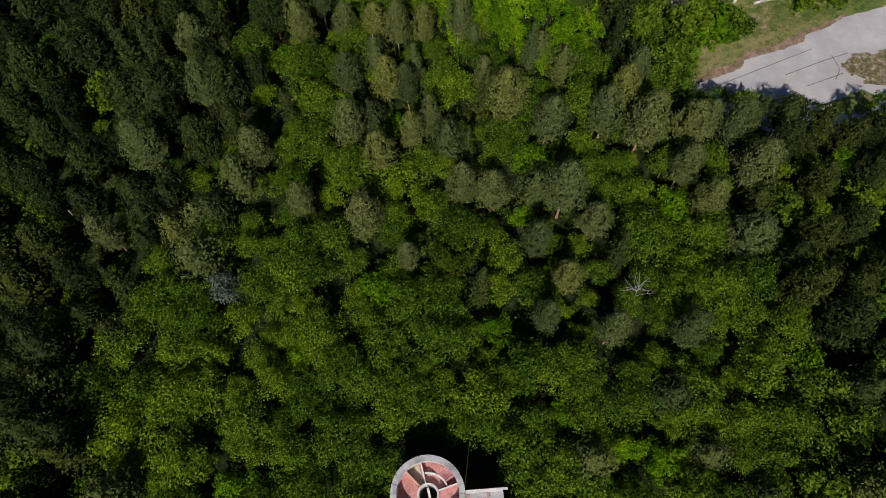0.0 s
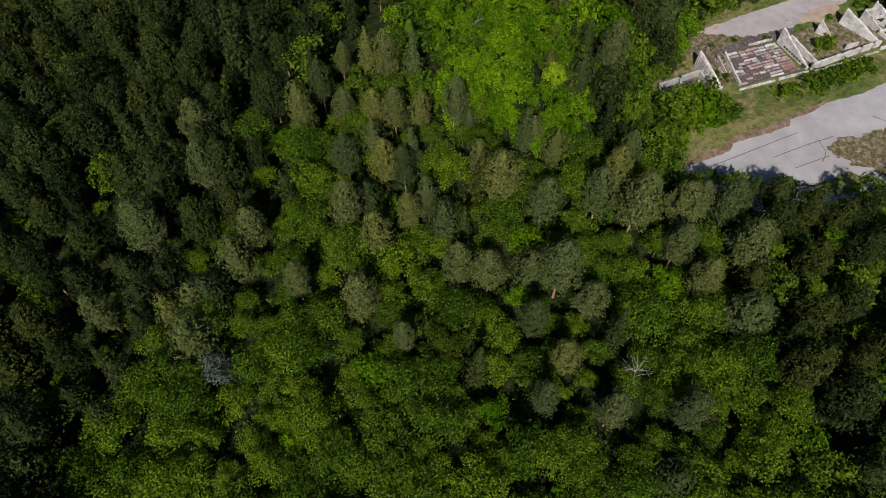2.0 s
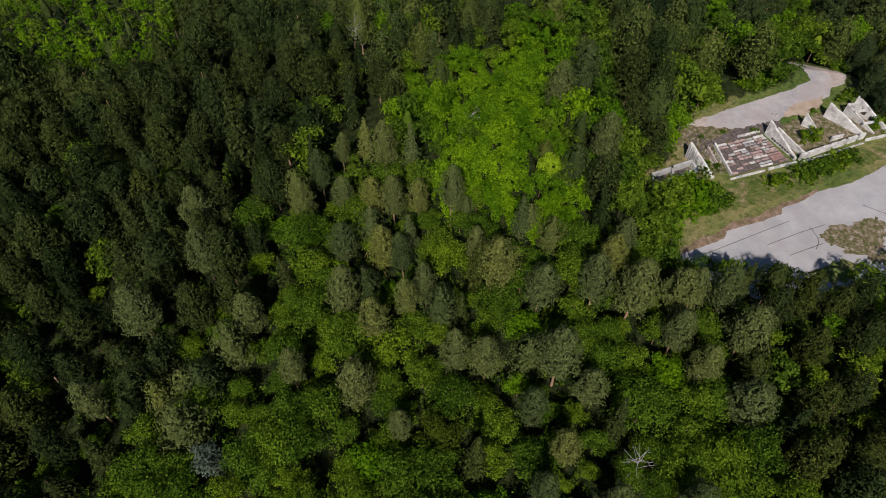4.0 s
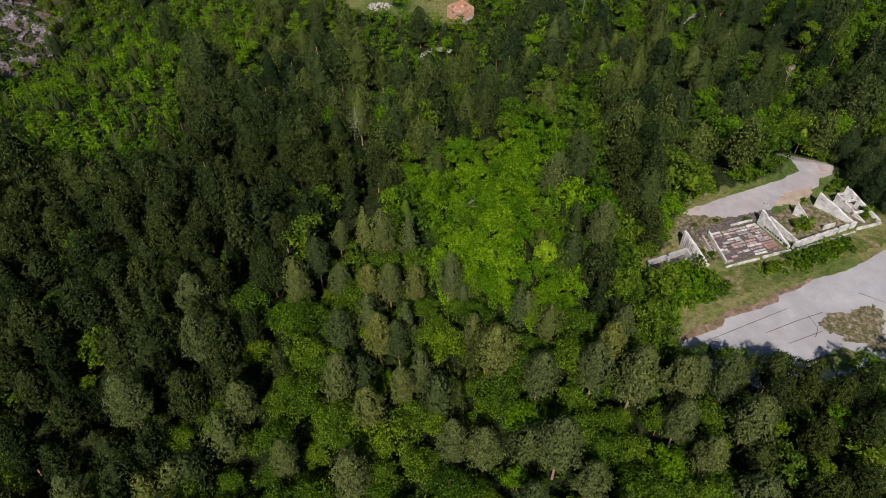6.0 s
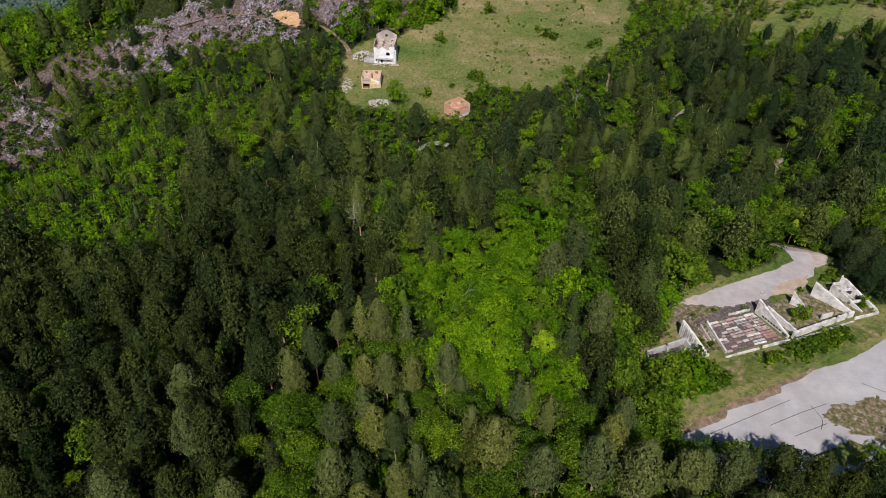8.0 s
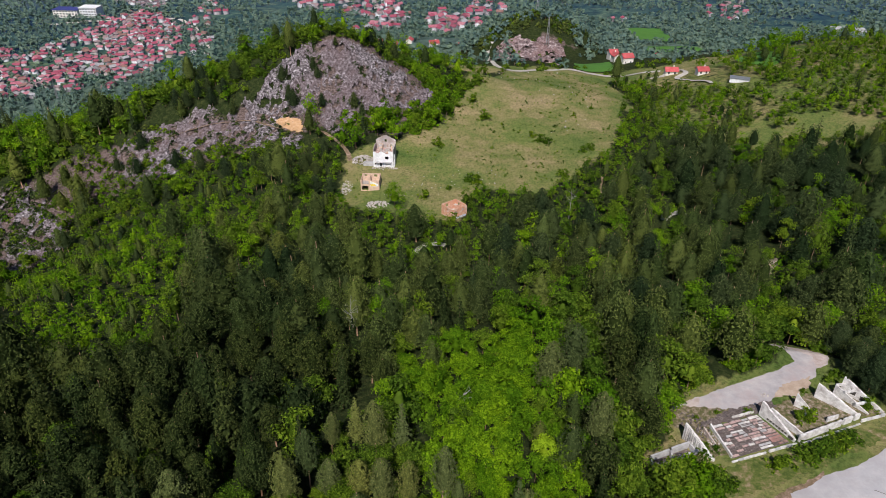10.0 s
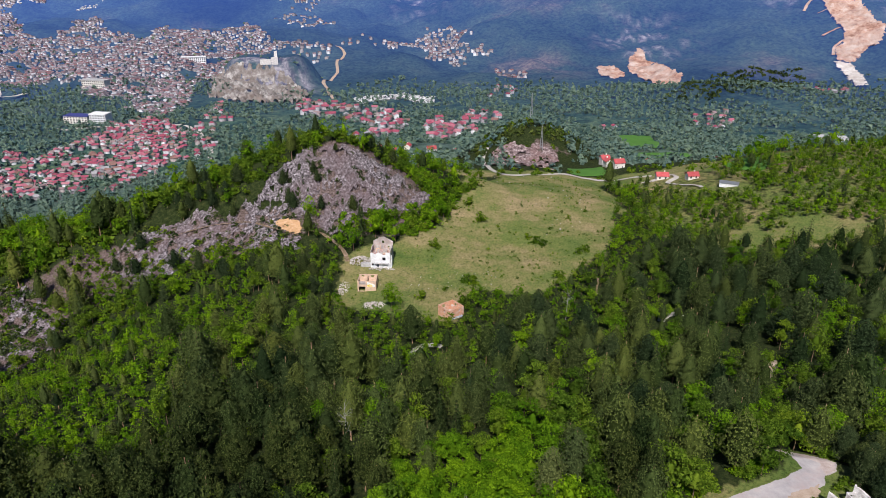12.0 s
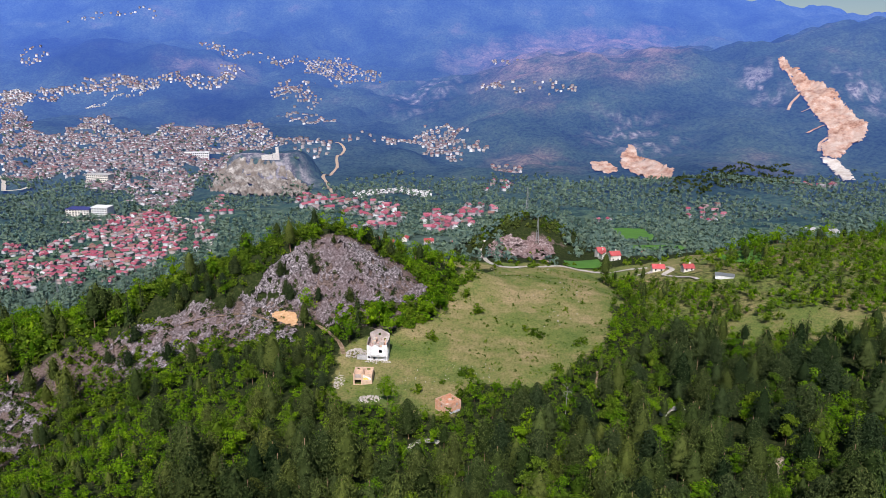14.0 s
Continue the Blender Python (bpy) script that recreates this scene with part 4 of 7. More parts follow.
GREEN_SLOPE = [(-112, 144), (-90, 138), (-75, 150), (-75, 165), (-81, 203), (-74, 225), (-70, 253), (-77, 273), (-86, 304), (-107, 300), (-120, 287), (-152, 297), (-168, 280), (-182, 273), (-187, 254), (-150, 200)]
RIDGE_FRONT = [(-165, 340), (-66, 340), (-60, 318), (-56, 296), (-88, 300), (-110, 298), (-150, 296), (-170, 312)]
TRACK_GAPS = [[(-8, 228), (8, 230), (6, 202), (-4, 200)], [(90, 256), (110, 257), (103, 228), (89, 226)], [(114, 214), (128, 214), (121, 184), (109, 184)], [(70, 288), (82, 288), (76, 262), (68, 262)], [(-36, 256), (16, 246), (18, 226), (-30, 228)]]
GREEN_GAP = [(22, 190), (42, 192), (48, 173), (41, 160), (22, 155), (16, 164)]


def place_trees(kind, rows, width, rng):
    """The trees that stand out, each at its place and girth."""
    for x, y, r in rows:
        s = r / width
        plant(kind, x, y, s, rng.uniform(0, 360), rng, 0.55 + 0.45 * s)


def plant_wood():
    rng = np.random.RandomState(5)
    stand_out = GREY_PINES + OUTER_PINES + SPRUCES + PALE_SPRUCES + SHADE_PINES + DEEP_PINES + CORNER_PINES + TALL_DARK_PINES + TALL_PINES
    place_trees("pine", GREY_PINES + OUTER_PINES, 3.4, rng)
    place_trees("spruce", SPRUCES, 2.7, rng)
    place_trees("pale_spruce", PALE_SPRUCES, 2.7, rng)
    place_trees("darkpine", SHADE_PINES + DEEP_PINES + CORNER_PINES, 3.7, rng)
    place_trees("meadow_pine", TALL_DARK_PINES, 4.3, rng)
    place_trees("tall_pine", TALL_PINES, 4.3, rng)
    for x, y, r in CRAG_PINES + [(q[0], q[1], rng.uniform(3.0, 4.0)) for q in BIG_PINES]:
        plant("meadow_pine", x, y, r / 4.3, rng.uniform(0, 360), rng, r / 5.2)
    done = np.array([(q[0], q[1]) for q in stand_out + BIG_PINES] + [(0.9, 43), (-35.7, 38.2), (24.9, 104.2), (-20.7, 155.3)])
    room = np.array([0.62 * q[2] + 0.9 for q in stand_out] + [3.6] * len(BIG_PINES) + [5.0, 4.2, 4.0, 3.4])
    a, b, c = scatter(5.1, -14, 108, rng), scatter(7.6, 108, 170, rng), scatter(8.6, 170, 300, rng)
    d, e, g = scatter(8.4, 300, 500, rng), scatter(4.4, 150, 480, rng), scatter(3.8, 80, 165, rng)
    low_zone = lambda u, v: inside(GREEN_SLOPE, u, v, 4) | (inside(LOW_GROWTH, u, v, 3) & ~inside(MEADOW, u, v, 4)) | inside(RIGHT_LOW, u, v, 4) | inside(RIDGE_FRONT, u, v, 3) | np.any([inside(q, u, v, 1) for q in TRACK_GAPS], 0)
    young_zone = lambda u, v: inside(BRIGHT_WOOD, u, v, 1.5)
    scrub_on, young = low_zone(*e) & ~(inside(RIGHT_LOW, e[0], e[1], 4) & ((fractal(e[0], e[1], 60, 57, 3) < -0.6) | (rng.uniform(0, 1, len(e[0])) < 0.1))), young_zone(*g)
    x, y = np.concatenate([a[0], b[0], c[0], d[0], e[0][scrub_on], g[0][young]]), np.concatenate([a[1], b[1], c[1], d[1], e[1][scrub_on], g[1][young]])
    n_high = sum(len(q[0]) for q in (a, b, c, d))
    low = np.arange(len(x)) >= n_high
    ok = ~taken(x, y) & np.all(np.hypot(x[:, None] - done[None, :, 0], y[:, None] - done[None, :, 1]) > room[None, :] * np.where(low, 0.8, 1.0)[:, None], 1)
    ok &= low | ~(low_zone(x, y) | young_zone(x, y))
    x, y, low = x[ok], y[ok], low[ok]
    z, n = land(x, y), len(x)
    u = rng.uniform(0, 1, n) + 0.35 * fractal(x, y, 45, 41, 2)
    spare = hill(x, y, -12, 165, 70, 30, 0.7) + hill(x, y, -10, 205, 70, 42, 1.0) + hill(x, y, 150, 262, 95, 75, 1.1) + hill(x, y, 190, 318, 70, 16, 0.9) + hill(x, y, 85, 195, 75, 50, 1.0) + hill(x, y, -165, 318, 75, 36, 1.2)
    green = hill(x, y, 60, 420, 240, 60, 1.2) + hill(x, y, 40, 285, 30, 14, 0.9) + hill(x, y, -20, 318, 40, 20, 1.0) + 1.2 * inside(GREEN_GAP, x, y, 3)
    shady, deep, corner = inside(DARK_WOOD, x, y, 4), inside(DARK_PINES, x, y, 5), inside(DARKENED_CORNER, x, y, 3)
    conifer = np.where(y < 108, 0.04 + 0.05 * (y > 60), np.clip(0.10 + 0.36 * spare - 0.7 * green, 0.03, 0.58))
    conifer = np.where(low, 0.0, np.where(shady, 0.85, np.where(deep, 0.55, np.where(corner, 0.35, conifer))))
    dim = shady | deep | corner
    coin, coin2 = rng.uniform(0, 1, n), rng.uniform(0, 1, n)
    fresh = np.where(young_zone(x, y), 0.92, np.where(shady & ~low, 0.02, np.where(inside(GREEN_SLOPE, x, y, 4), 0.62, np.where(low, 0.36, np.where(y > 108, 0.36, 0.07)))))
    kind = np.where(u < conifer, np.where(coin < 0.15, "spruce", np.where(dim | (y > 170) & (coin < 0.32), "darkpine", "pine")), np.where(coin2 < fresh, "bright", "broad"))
    size = rng.uniform(0.72, 1.2, n) * np.where((y > 300) & (kind == "broad"), 0.75, np.where(y > 108, 1.2, 1)) * np.where((kind != "broad") & (kind != "bright") & (y > 108), rng.uniform(0.9, 1.25, n), 1)
    size = np.where(low, np.where(young_zone(x, y), rng.uniform(0.62, 1.0, n), np.where(inside(GREEN_SLOPE, x, y, 4), rng.uniform(0.36, 0.66, n), np.where(inside(RIGHT_LOW, x, y, 4), rng.uniform(0.28, 0.85, n), rng.uniform(0.36, 0.68, n)))), size)
    beneath = np.min(np.hypot(x[:, None] - done[None, :, 0], y[:, None] - done[None, :, 1]), 1) < 4.6
    size = np.where(beneath & ~low, rng.uniform(0.5, 0.75, n), size)
    kind = np.where(beneath & ~low & (kind != "bright"), "broad", kind)
    order = np.argsort(np.hypot(x, y - 42))
    left_over, count = {}, {"pine": len(GREY_PINES + OUTER_PINES + SHADE_PINES + DEEP_PINES + CORNER_PINES + TALL_DARK_PINES + TALL_PINES) + len(BIG_PINES), "spruce": 11}
    for i in order:
        k = str(kind[i])
        name = "broad" if k == "bright" else "pine" if k == "darkpine" else k
        count[name] = count.get(name, 0) + 1
        if count[name] <= (330 if name == "broad" else 240) and y[i] < 165:
            plant(k, float(x[i]), float(y[i]), float(size[i]), rng.uniform(0, 360), rng)
        else:
            zone = "low" if low[i] and y[i] > 165 else "near" if y[i] < 108 else "mid" if y[i] < 175 else "far" if y[i] < 300 else "farther"
            left_over.setdefault((k, zone), []).append((x[i], y[i], z[i], size[i], rng.uniform()))
    ux, uy = scatter(3.7, 0, 125, rng)
    bare_floor = ~taken(ux, uy, -1.0) & ~young_zone(ux, uy)
    # Undergrowth keeps to the darker tones, deepening the gaps between crowns.
    left_over["undergrowth"] = [(float(q), float(v), float(land(q, v)) - 0.6, rng.uniform(0.28, 0.5), rng.uniform(0, 0.5)) for q, v in zip(ux[bare_floor], uy[bare_floor])]
    merged("undergrowth", [(broad_crown(q, 64, 0.7, 7, 3.6, 11, 0.25), stem_triangles(3, 0.08)) for q in range(131, 135)], left_over.pop("undergrowth"), rng, WOODS["broad"], BARK, "low green undergrowth beneath the trees")
    leaves = {"near": 800, "mid": 1000, "far": 1000, "farther": 330, "low": 170}
    grow = {"near": 0.34, "mid": 0.32, "far": 0.27, "farther": 0.42, "low": 0.55}
    for (k, zone), places in sorted(left_over.items()):
        n, g = leaves[zone], grow[zone]
        if k in ("broad", "bright"):
            t = [(broad_crown(s, n, g, 9.5 + s % 3, 3.8, 15, 0.0 if zone == "near" else 0.14), stem_triangles(6, 0.15)) for s in range(101, 106)]
        elif k in ("pine", "darkpine"):
            t = [(pine_crown(s, int(n * 1.55), g * 0.60, 12.5 + s % 3, 3.6 + 0.25 * (s % 3), 0.16 + 0.06 * (s % 3)), stem_triangles(13, 0.22)) for s in range(111, 117)]
        else:
            t = [(spruce_crown(s, n, g * 0.8, 16, 3.2), stem_triangles(15, 0.2)) for s in range(121, 124)]
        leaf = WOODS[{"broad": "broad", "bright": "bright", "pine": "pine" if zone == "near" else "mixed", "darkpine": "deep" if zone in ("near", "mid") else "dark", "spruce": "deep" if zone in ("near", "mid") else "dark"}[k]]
        nm = {"broad": "broadleaf_wood", "bright": "young_wood", "pine": "pine_wood", "darkpine": "dark_pine_wood", "spruce": "spruce_wood"}[k]
        merged(nm, t, places, rng, leaf, BARK_PINE if "pine" in k else BARK, {"broad": "green broadleaf wood on the slope", "bright": "fresh light-green young wood on the slope", "pine": "pine wood with bare reddish trunks on the slope", "darkpine": "dark pine wood on the slope, shade put into its needles", "spruce": "dark spruce wood on the slope"}[k])


plant("olive", 0.9, 43, 1.0, 20, np.random.RandomState(1))
plant("yellow", 24.9, 104.2, 1.0, 50, np.random.RandomState(3))
plant("grey", -35.7, 38.2, 1.0, 70, np.random.RandomState(2))
plant_wood()


def dead_tree(x, y, h, seed, label):
    """A bare grey tree with many thin limbs."""
    t = thing_root("dead_tree", pose(x, y, float(land(x, y)), 3, 4, seed * 50.0), label)
    mesh_object("trunk", *trunk_mesh(seed, h, 0.16, 0.03, 0), [DEAD_WOOD], t, True)
    rng = np.random.RandomState(seed)
    for k in range(16):
        f = rng.uniform(0.35, 0.97)
        v, f2 = trunk_mesh(seed + k, 1.6 * (1.3 - f) * rng.uniform(1.0, 2.0), 0.05, 0.012, 2, 5, 0.9, 0.3)
        m = pose(0, 0, h * f, 0, rng.uniform(48, 80), k * 137.5)
        v = np.array([m @ Vector((q[0], q[1], q[2] + 1.2)) for q in v])
        mesh_object("limb", v, f2, [DEAD_WOOD], t, True)
    return t


def thing_root(name, m, label):
    ob = new(name)
    ob.matrix_basis = m
    return tagged(ob, label, "tree")


dead_tree(-20.7, 155.3, 16, 3, "bare grey dead pine with brittle limbs")
dead_tree(32.5, 36.9, 9.5, 4, "bare pale dead tree among green crowns")
dead_tree(9.2, 122.8, 7.5, 5, "small bare grey tree in the young wood")
dead_tree(56.5, 248.7, 13, 6, "bare grey dead conifer below the meadow")


def plant_valley():
    """Small trees of the valley beyond, thinned out where the houses and fields are."""
    rng = np.random.RandomState(9)
    xs, ys, step = [], [], []
    for gy in np.concatenate([np.geomspace(500, 900, 72), np.geomspace(905, 1800, 145)]):
        st = gy * (0.0100 if gy < 900 else 0.0075)
        gx = np.arange(-0.72 * gy, 0.72 * gy, st * 1.5)
        xs.append(gx + rng.uniform(-0.6, 0.6, len(gx)) * st)
        ys.append(gy + rng.uniform(-0.5, 0.5, len(gx)) * st)
        step.append(np.full(len(gx), gy))
    x, y, g = np.concatenate(xs), np.concatenate(ys), np.concatenate(step)
    ok = (rockiness(x, y) < 0.3) & (fractal(x, y, 330, 61, 3) > -0.45) & (rng.uniform(0, 1, len(x)) > smooth(1600, 1850, g)) & ~inside(RIM, x, y) & ~((x > 15) & (x < 240) & (y < 590) & (rng.uniform(0, 1, len(x)) < 0.8))
    for poly in TOWN_DENSE:
        ok &= ~(inside(poly, x, y, 12) & (rng.uniform(0, 1, len(x)) < 0.80))
    for poly in OPEN_GROUND:
        ok &= ~inside(poly, x, y)
    for hx, hy, r in KEPT_CLEAR:
        ok &= ~((np.abs(x - hx) < r) & (y > hy - 2.6 * r) & (y < hy + r * 0.7))
    x, y, g = x[ok], y[ok], g[ok]
    z, s, pick, tone = land(x, y) - 0.5, rng.uniform(0.5, 1.2, len(x)) * (0.75 + g / 2300), rng.uniform(0, 1, len(x)) < 0.65, rng.uniform(0.2, 0.78, len(x))
    stem = stem_triangles(3, 0.2)
    near = g < 900
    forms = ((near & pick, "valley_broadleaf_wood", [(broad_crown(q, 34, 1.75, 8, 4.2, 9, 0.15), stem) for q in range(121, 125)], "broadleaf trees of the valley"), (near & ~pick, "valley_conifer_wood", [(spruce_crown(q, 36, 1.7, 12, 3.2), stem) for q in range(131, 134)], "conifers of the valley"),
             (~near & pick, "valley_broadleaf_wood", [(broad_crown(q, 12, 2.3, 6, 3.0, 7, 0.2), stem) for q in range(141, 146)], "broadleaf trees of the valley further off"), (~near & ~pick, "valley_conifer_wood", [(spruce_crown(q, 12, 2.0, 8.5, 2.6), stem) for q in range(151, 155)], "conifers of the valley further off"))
    # Valley foliage carries the haze tint in its colour.
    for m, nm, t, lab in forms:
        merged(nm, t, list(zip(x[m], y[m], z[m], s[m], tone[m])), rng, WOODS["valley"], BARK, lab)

# ---- the round tower on the hilltop ----
def ring(bm, r0, r1, z0, z1, a0=0, a1=360, steps=72):
    """A wall or slab in the shape of a ring, or a piece of one."""
    full = a1 - a0 >= 360
    k = steps if full else steps + 1
    rows = []
    for i in range(k):
        a = radians(a0 + (a1 - a0) * i / steps)
        c, s = math.cos(a), math.sin(a)
        rows.append([bm.verts.new((r * c, r * s, z)) for r, z in ((r0, z0), (r1, z0), (r1, z1), (r0, z1))])
    for i in range(steps):
        p, q = rows[i], rows[(i + 1) % k]
        for j in range(4):
            bm.faces.new((p[j], q[j], q[(j + 1) % 4], p[(j + 1) % 4]))
    if not full:
        bm.faces.new(rows[0])
        bm.faces.new(rows[-1][::-1])


def round_tower():
    t = thing("round_tower", pose(-1.49, 5.62, -1.0), "round roofless concrete tower with a pink inner stair", "tower")
    bm = bmesh.new()
    ring(bm, 4.35, 4.95, -1.5, 12.6)
    part("outer_wall", bm, WHITEWASH, t)
    for k in range(24):                       # coping stones on the rim
        bm = bmesh.new()
        ring(bm, 4.27, 5.1, 12.604, 12.86, k * 15 + 0.35, k * 15 + 14.65, 4)
        part("coping_stone", bm, CONCRETE, t)
    bm = bmesh.new()
    ring(bm, 1.55, 4.345, 9.3, 9.6)
    part("gallery_floor", bm, PINK_FLOOR, t, "stained pink gallery floor")
    bm = bmesh.new()
    ring(bm, 1.25, 1.55, -1.0, 10.7, 0, 360, 40)
    part("inner_shaft", bm, WHITEWASH, t)
    bm = bmesh.new()
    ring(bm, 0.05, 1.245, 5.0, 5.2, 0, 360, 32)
    part("shaft_floor", bm, INSIDE_SHADE, t)
    bm = bmesh.new()
    box(bm, (0.1, 0.15, 9.9), (0.34, 1.5, 0.5), 14, (0.0, 0.0, 0.35, 0.35))
    part("shaft_post", bm, WHITEWASH, t)
    bm = bmesh.new()
    ring(bm, 2.75, 2.95, 9.604, 10.9, 22, 100, 24)
    part("stair_wall", bm, WHITEWASH, t)
    for k in range(13):
        bm = bmesh.new()
        ring(bm, 2.955, 4.34, 9.604, 9.75 + 0.16 * k, 96 - k * 5.2, 100.6 - k * 5.2, 3)
        part("step", bm, PINK_FLOOR, t)
    for a, w in ((104, 0.16), (136, 0.16), (20, 0.16)):
        bm = bmesh.new()
        c, s = math.cos(radians(a)), math.sin(radians(a))
        box(bm, (2.95 * c, 2.95 * s, 10.4), (2.75, w, 1.6), a)
        part("partition", bm, BRICK_PALE if a == 136 else WHITEWASH, t)
    bm = bmesh.new()
    ring(bm, 1.6, 4.3, 9.604, 9.66, 110, 132, 8)
    part("earth_heap", bm, DIRT, t)
    return t


def terrace():
    t = thing("roof_terrace", pose(6.6, 1.3, -1.0, 0, 0, 4), "flat tiled roof terrace beside the tower", "terrace")
    bm = bmesh.new()
    box(bm, (0, 0, 5.4), (5.2, 9.6, 11.0))
    part("wall", bm, WHITEWASH, t)
    for i in range(9):
        for j in range(16):
            bm = bmesh.new()
            box(bm, (-2.35 + 0.57 * i + 0.03, -4.5 + 0.585 * j, 10.93), (0.54, 0.555, 0.05))
            part("tile", bm, CONCRETE if (i * 7 + j * 3) % 5 else ROOF_PINK, t)
    bm = bmesh.new()
    box(bm, (0.25, 4.9, 11.1), (6.0, 0.3, 0.45))
    part("parapet", bm, WHITEWASH, t)
    return t


round_tower()
terrace()

# ---- the clearing: lot, roads, ruin ----
LOT = [(49.5, 83.9), (53.1, 85.6), (61.4, 88.9), (62.3, 91), (69.5, 93.2), (75.7, 95.7), (75.9, 97.3), (80.2, 98.8), (85.2, 101.8), (93.9, 104.4), (106, 111.2), (125, 119), (128, 110), (106, 100), (100, 92), (97, 84), (91, 77), (75, 74), (64, 73), (55, 77)]
patch("parking_lot", LOT, SLAB, 0.55, 0.10, "cracked pale concrete parking lot with broken edges", "pavement", 0.35)
patch("earth_verge", [(48.4, 83.6), (51, 86.4), (61, 91), (63, 93), (70, 95), (75, 97.8), (80, 100.2), (86, 103.2), (84, 99), (70, 91), (60, 86), (52, 83)], RED_DIRT, 0.6, 0.05, "reddish bare earth along the lot", "ground", 0.8)
patch("weed_island", [(82, 90), (86, 92.5), (91, 93), (95.5, 94.8), (97, 91.9), (94, 88), (94.5, 84), (91.4, 82), (88.4, 84.8), (85.6, 86), (82.7, 87.6)], WEEDY_DIRT, 0.4, 0.15, "brownish weeds growing through the lot", "weeds", 1.5, relief=0.12)
patch("yard_road", [(60.2, 121.4), (64.1, 125.2), (76, 130.3), (89.1, 135.6), (95.4, 139.2), (95.2, 145), (93.6, 150), (96, 151), (98.8, 146.5), (102, 144.4), (105.4, 141.6), (103.8, 138), (99.6, 136.2), (98.2, 133), (93, 130.8), (88, 127.6), (84, 125.4), (80.6, 121.9), (76, 121.6), (70, 121.8), (65, 120.4)], YARD, 0.6, 0.10, "pale worn yard road behind the ruin", "road", 0.5)
patch("yard_earth", [(57, 116.5), (57.6, 121.2), (61, 123), (66, 122.6), (71.5, 121.5), (77, 121.8), (76.5, 119.6), (66.5, 116.6), (61, 114.8)], WEEDY_DIRT, 0.5, 0.16, "reddish earth and scrap beside the ruin", "ground", 0.9)
patch("burnt_debris", [(63.5, 117.2), (68, 119.6), (75, 121.6), (82, 124.2), (84, 122.6), (77, 119.9), (70, 117.4), (65, 115.9)], SOOT, 0.4, 0.22, "blackened burnt debris behind the ruined hall", "debris", 1.2, relief=0.3)
patch("yard_sand", [(84.6, 126), (87, 129.4), (92, 131.6), (97, 133.2), (95, 129.5), (90, 126.4)], DIRT, 0.5, 0.16, "sandy patch on the yard road", "ground", 0.9)
for k, pts in enumerate(([(57, 85.2), (67, 89.5), (77, 93.8)], [(70, 87.2), (78, 90.5), (84, 92.6)], [(74, 84.5), (82, 87.6)], [(80.5, 92), (81.5, 88.5), (80, 86)], [(94, 98), (99, 95), (104, 98)])):
    strip("crack", pts, 0.13, DARK_CRACK, 0.125, "dark weedy joint in the concrete", "crack", 0.5)

YARD_EDGE = [[(57, 119.6), (58.4, 122.4), (62, 124.6), (66, 126), (65, 123.6), (62.5, 121)], [(100, 136.2), (103.6, 138.6), (105.4, 141.6), (102, 144.4), (98.8, 146.5), (95.6, 150.6), (94, 150), (97.6, 144), (100.6, 141)]]
for pts in YARD_EDGE:
    patch("dusty_edge", pts, PINK_DUST, 0.5, 0.135, "dusty pinkish earth washed over the yard road", "ground", 0.8)
patch("room_floor", [(83.5, 113.2), (108, 120.6), (104.2, 129.4), (95, 127.6), (88, 125), (80.2, 121.6)], WEEDY_DIRT, 0.5, 0.12, "dirt and dry weeds inside the ruined rooms", "ground", 0.9, relief=0.2)
patch("room_floor", [(63.4, 106.8), (67.4, 108), (64.2, 117.6), (60, 116)], WEEDY_DIRT, 0.5, 0.12, "dirt and scrap inside the end room", "ground", 0.6, relief=0.2)
patch("dry_verge", [(62, 103.6), (76, 107.6), (92, 112.4), (108, 117.2), (112, 119.5), (118, 118), (100, 110), (84, 103.5), (70, 98), (58, 95.5)], DRY_VERGE, 0.7, 0.09, "thin dry grass below the ruin", "grass", 1.6)
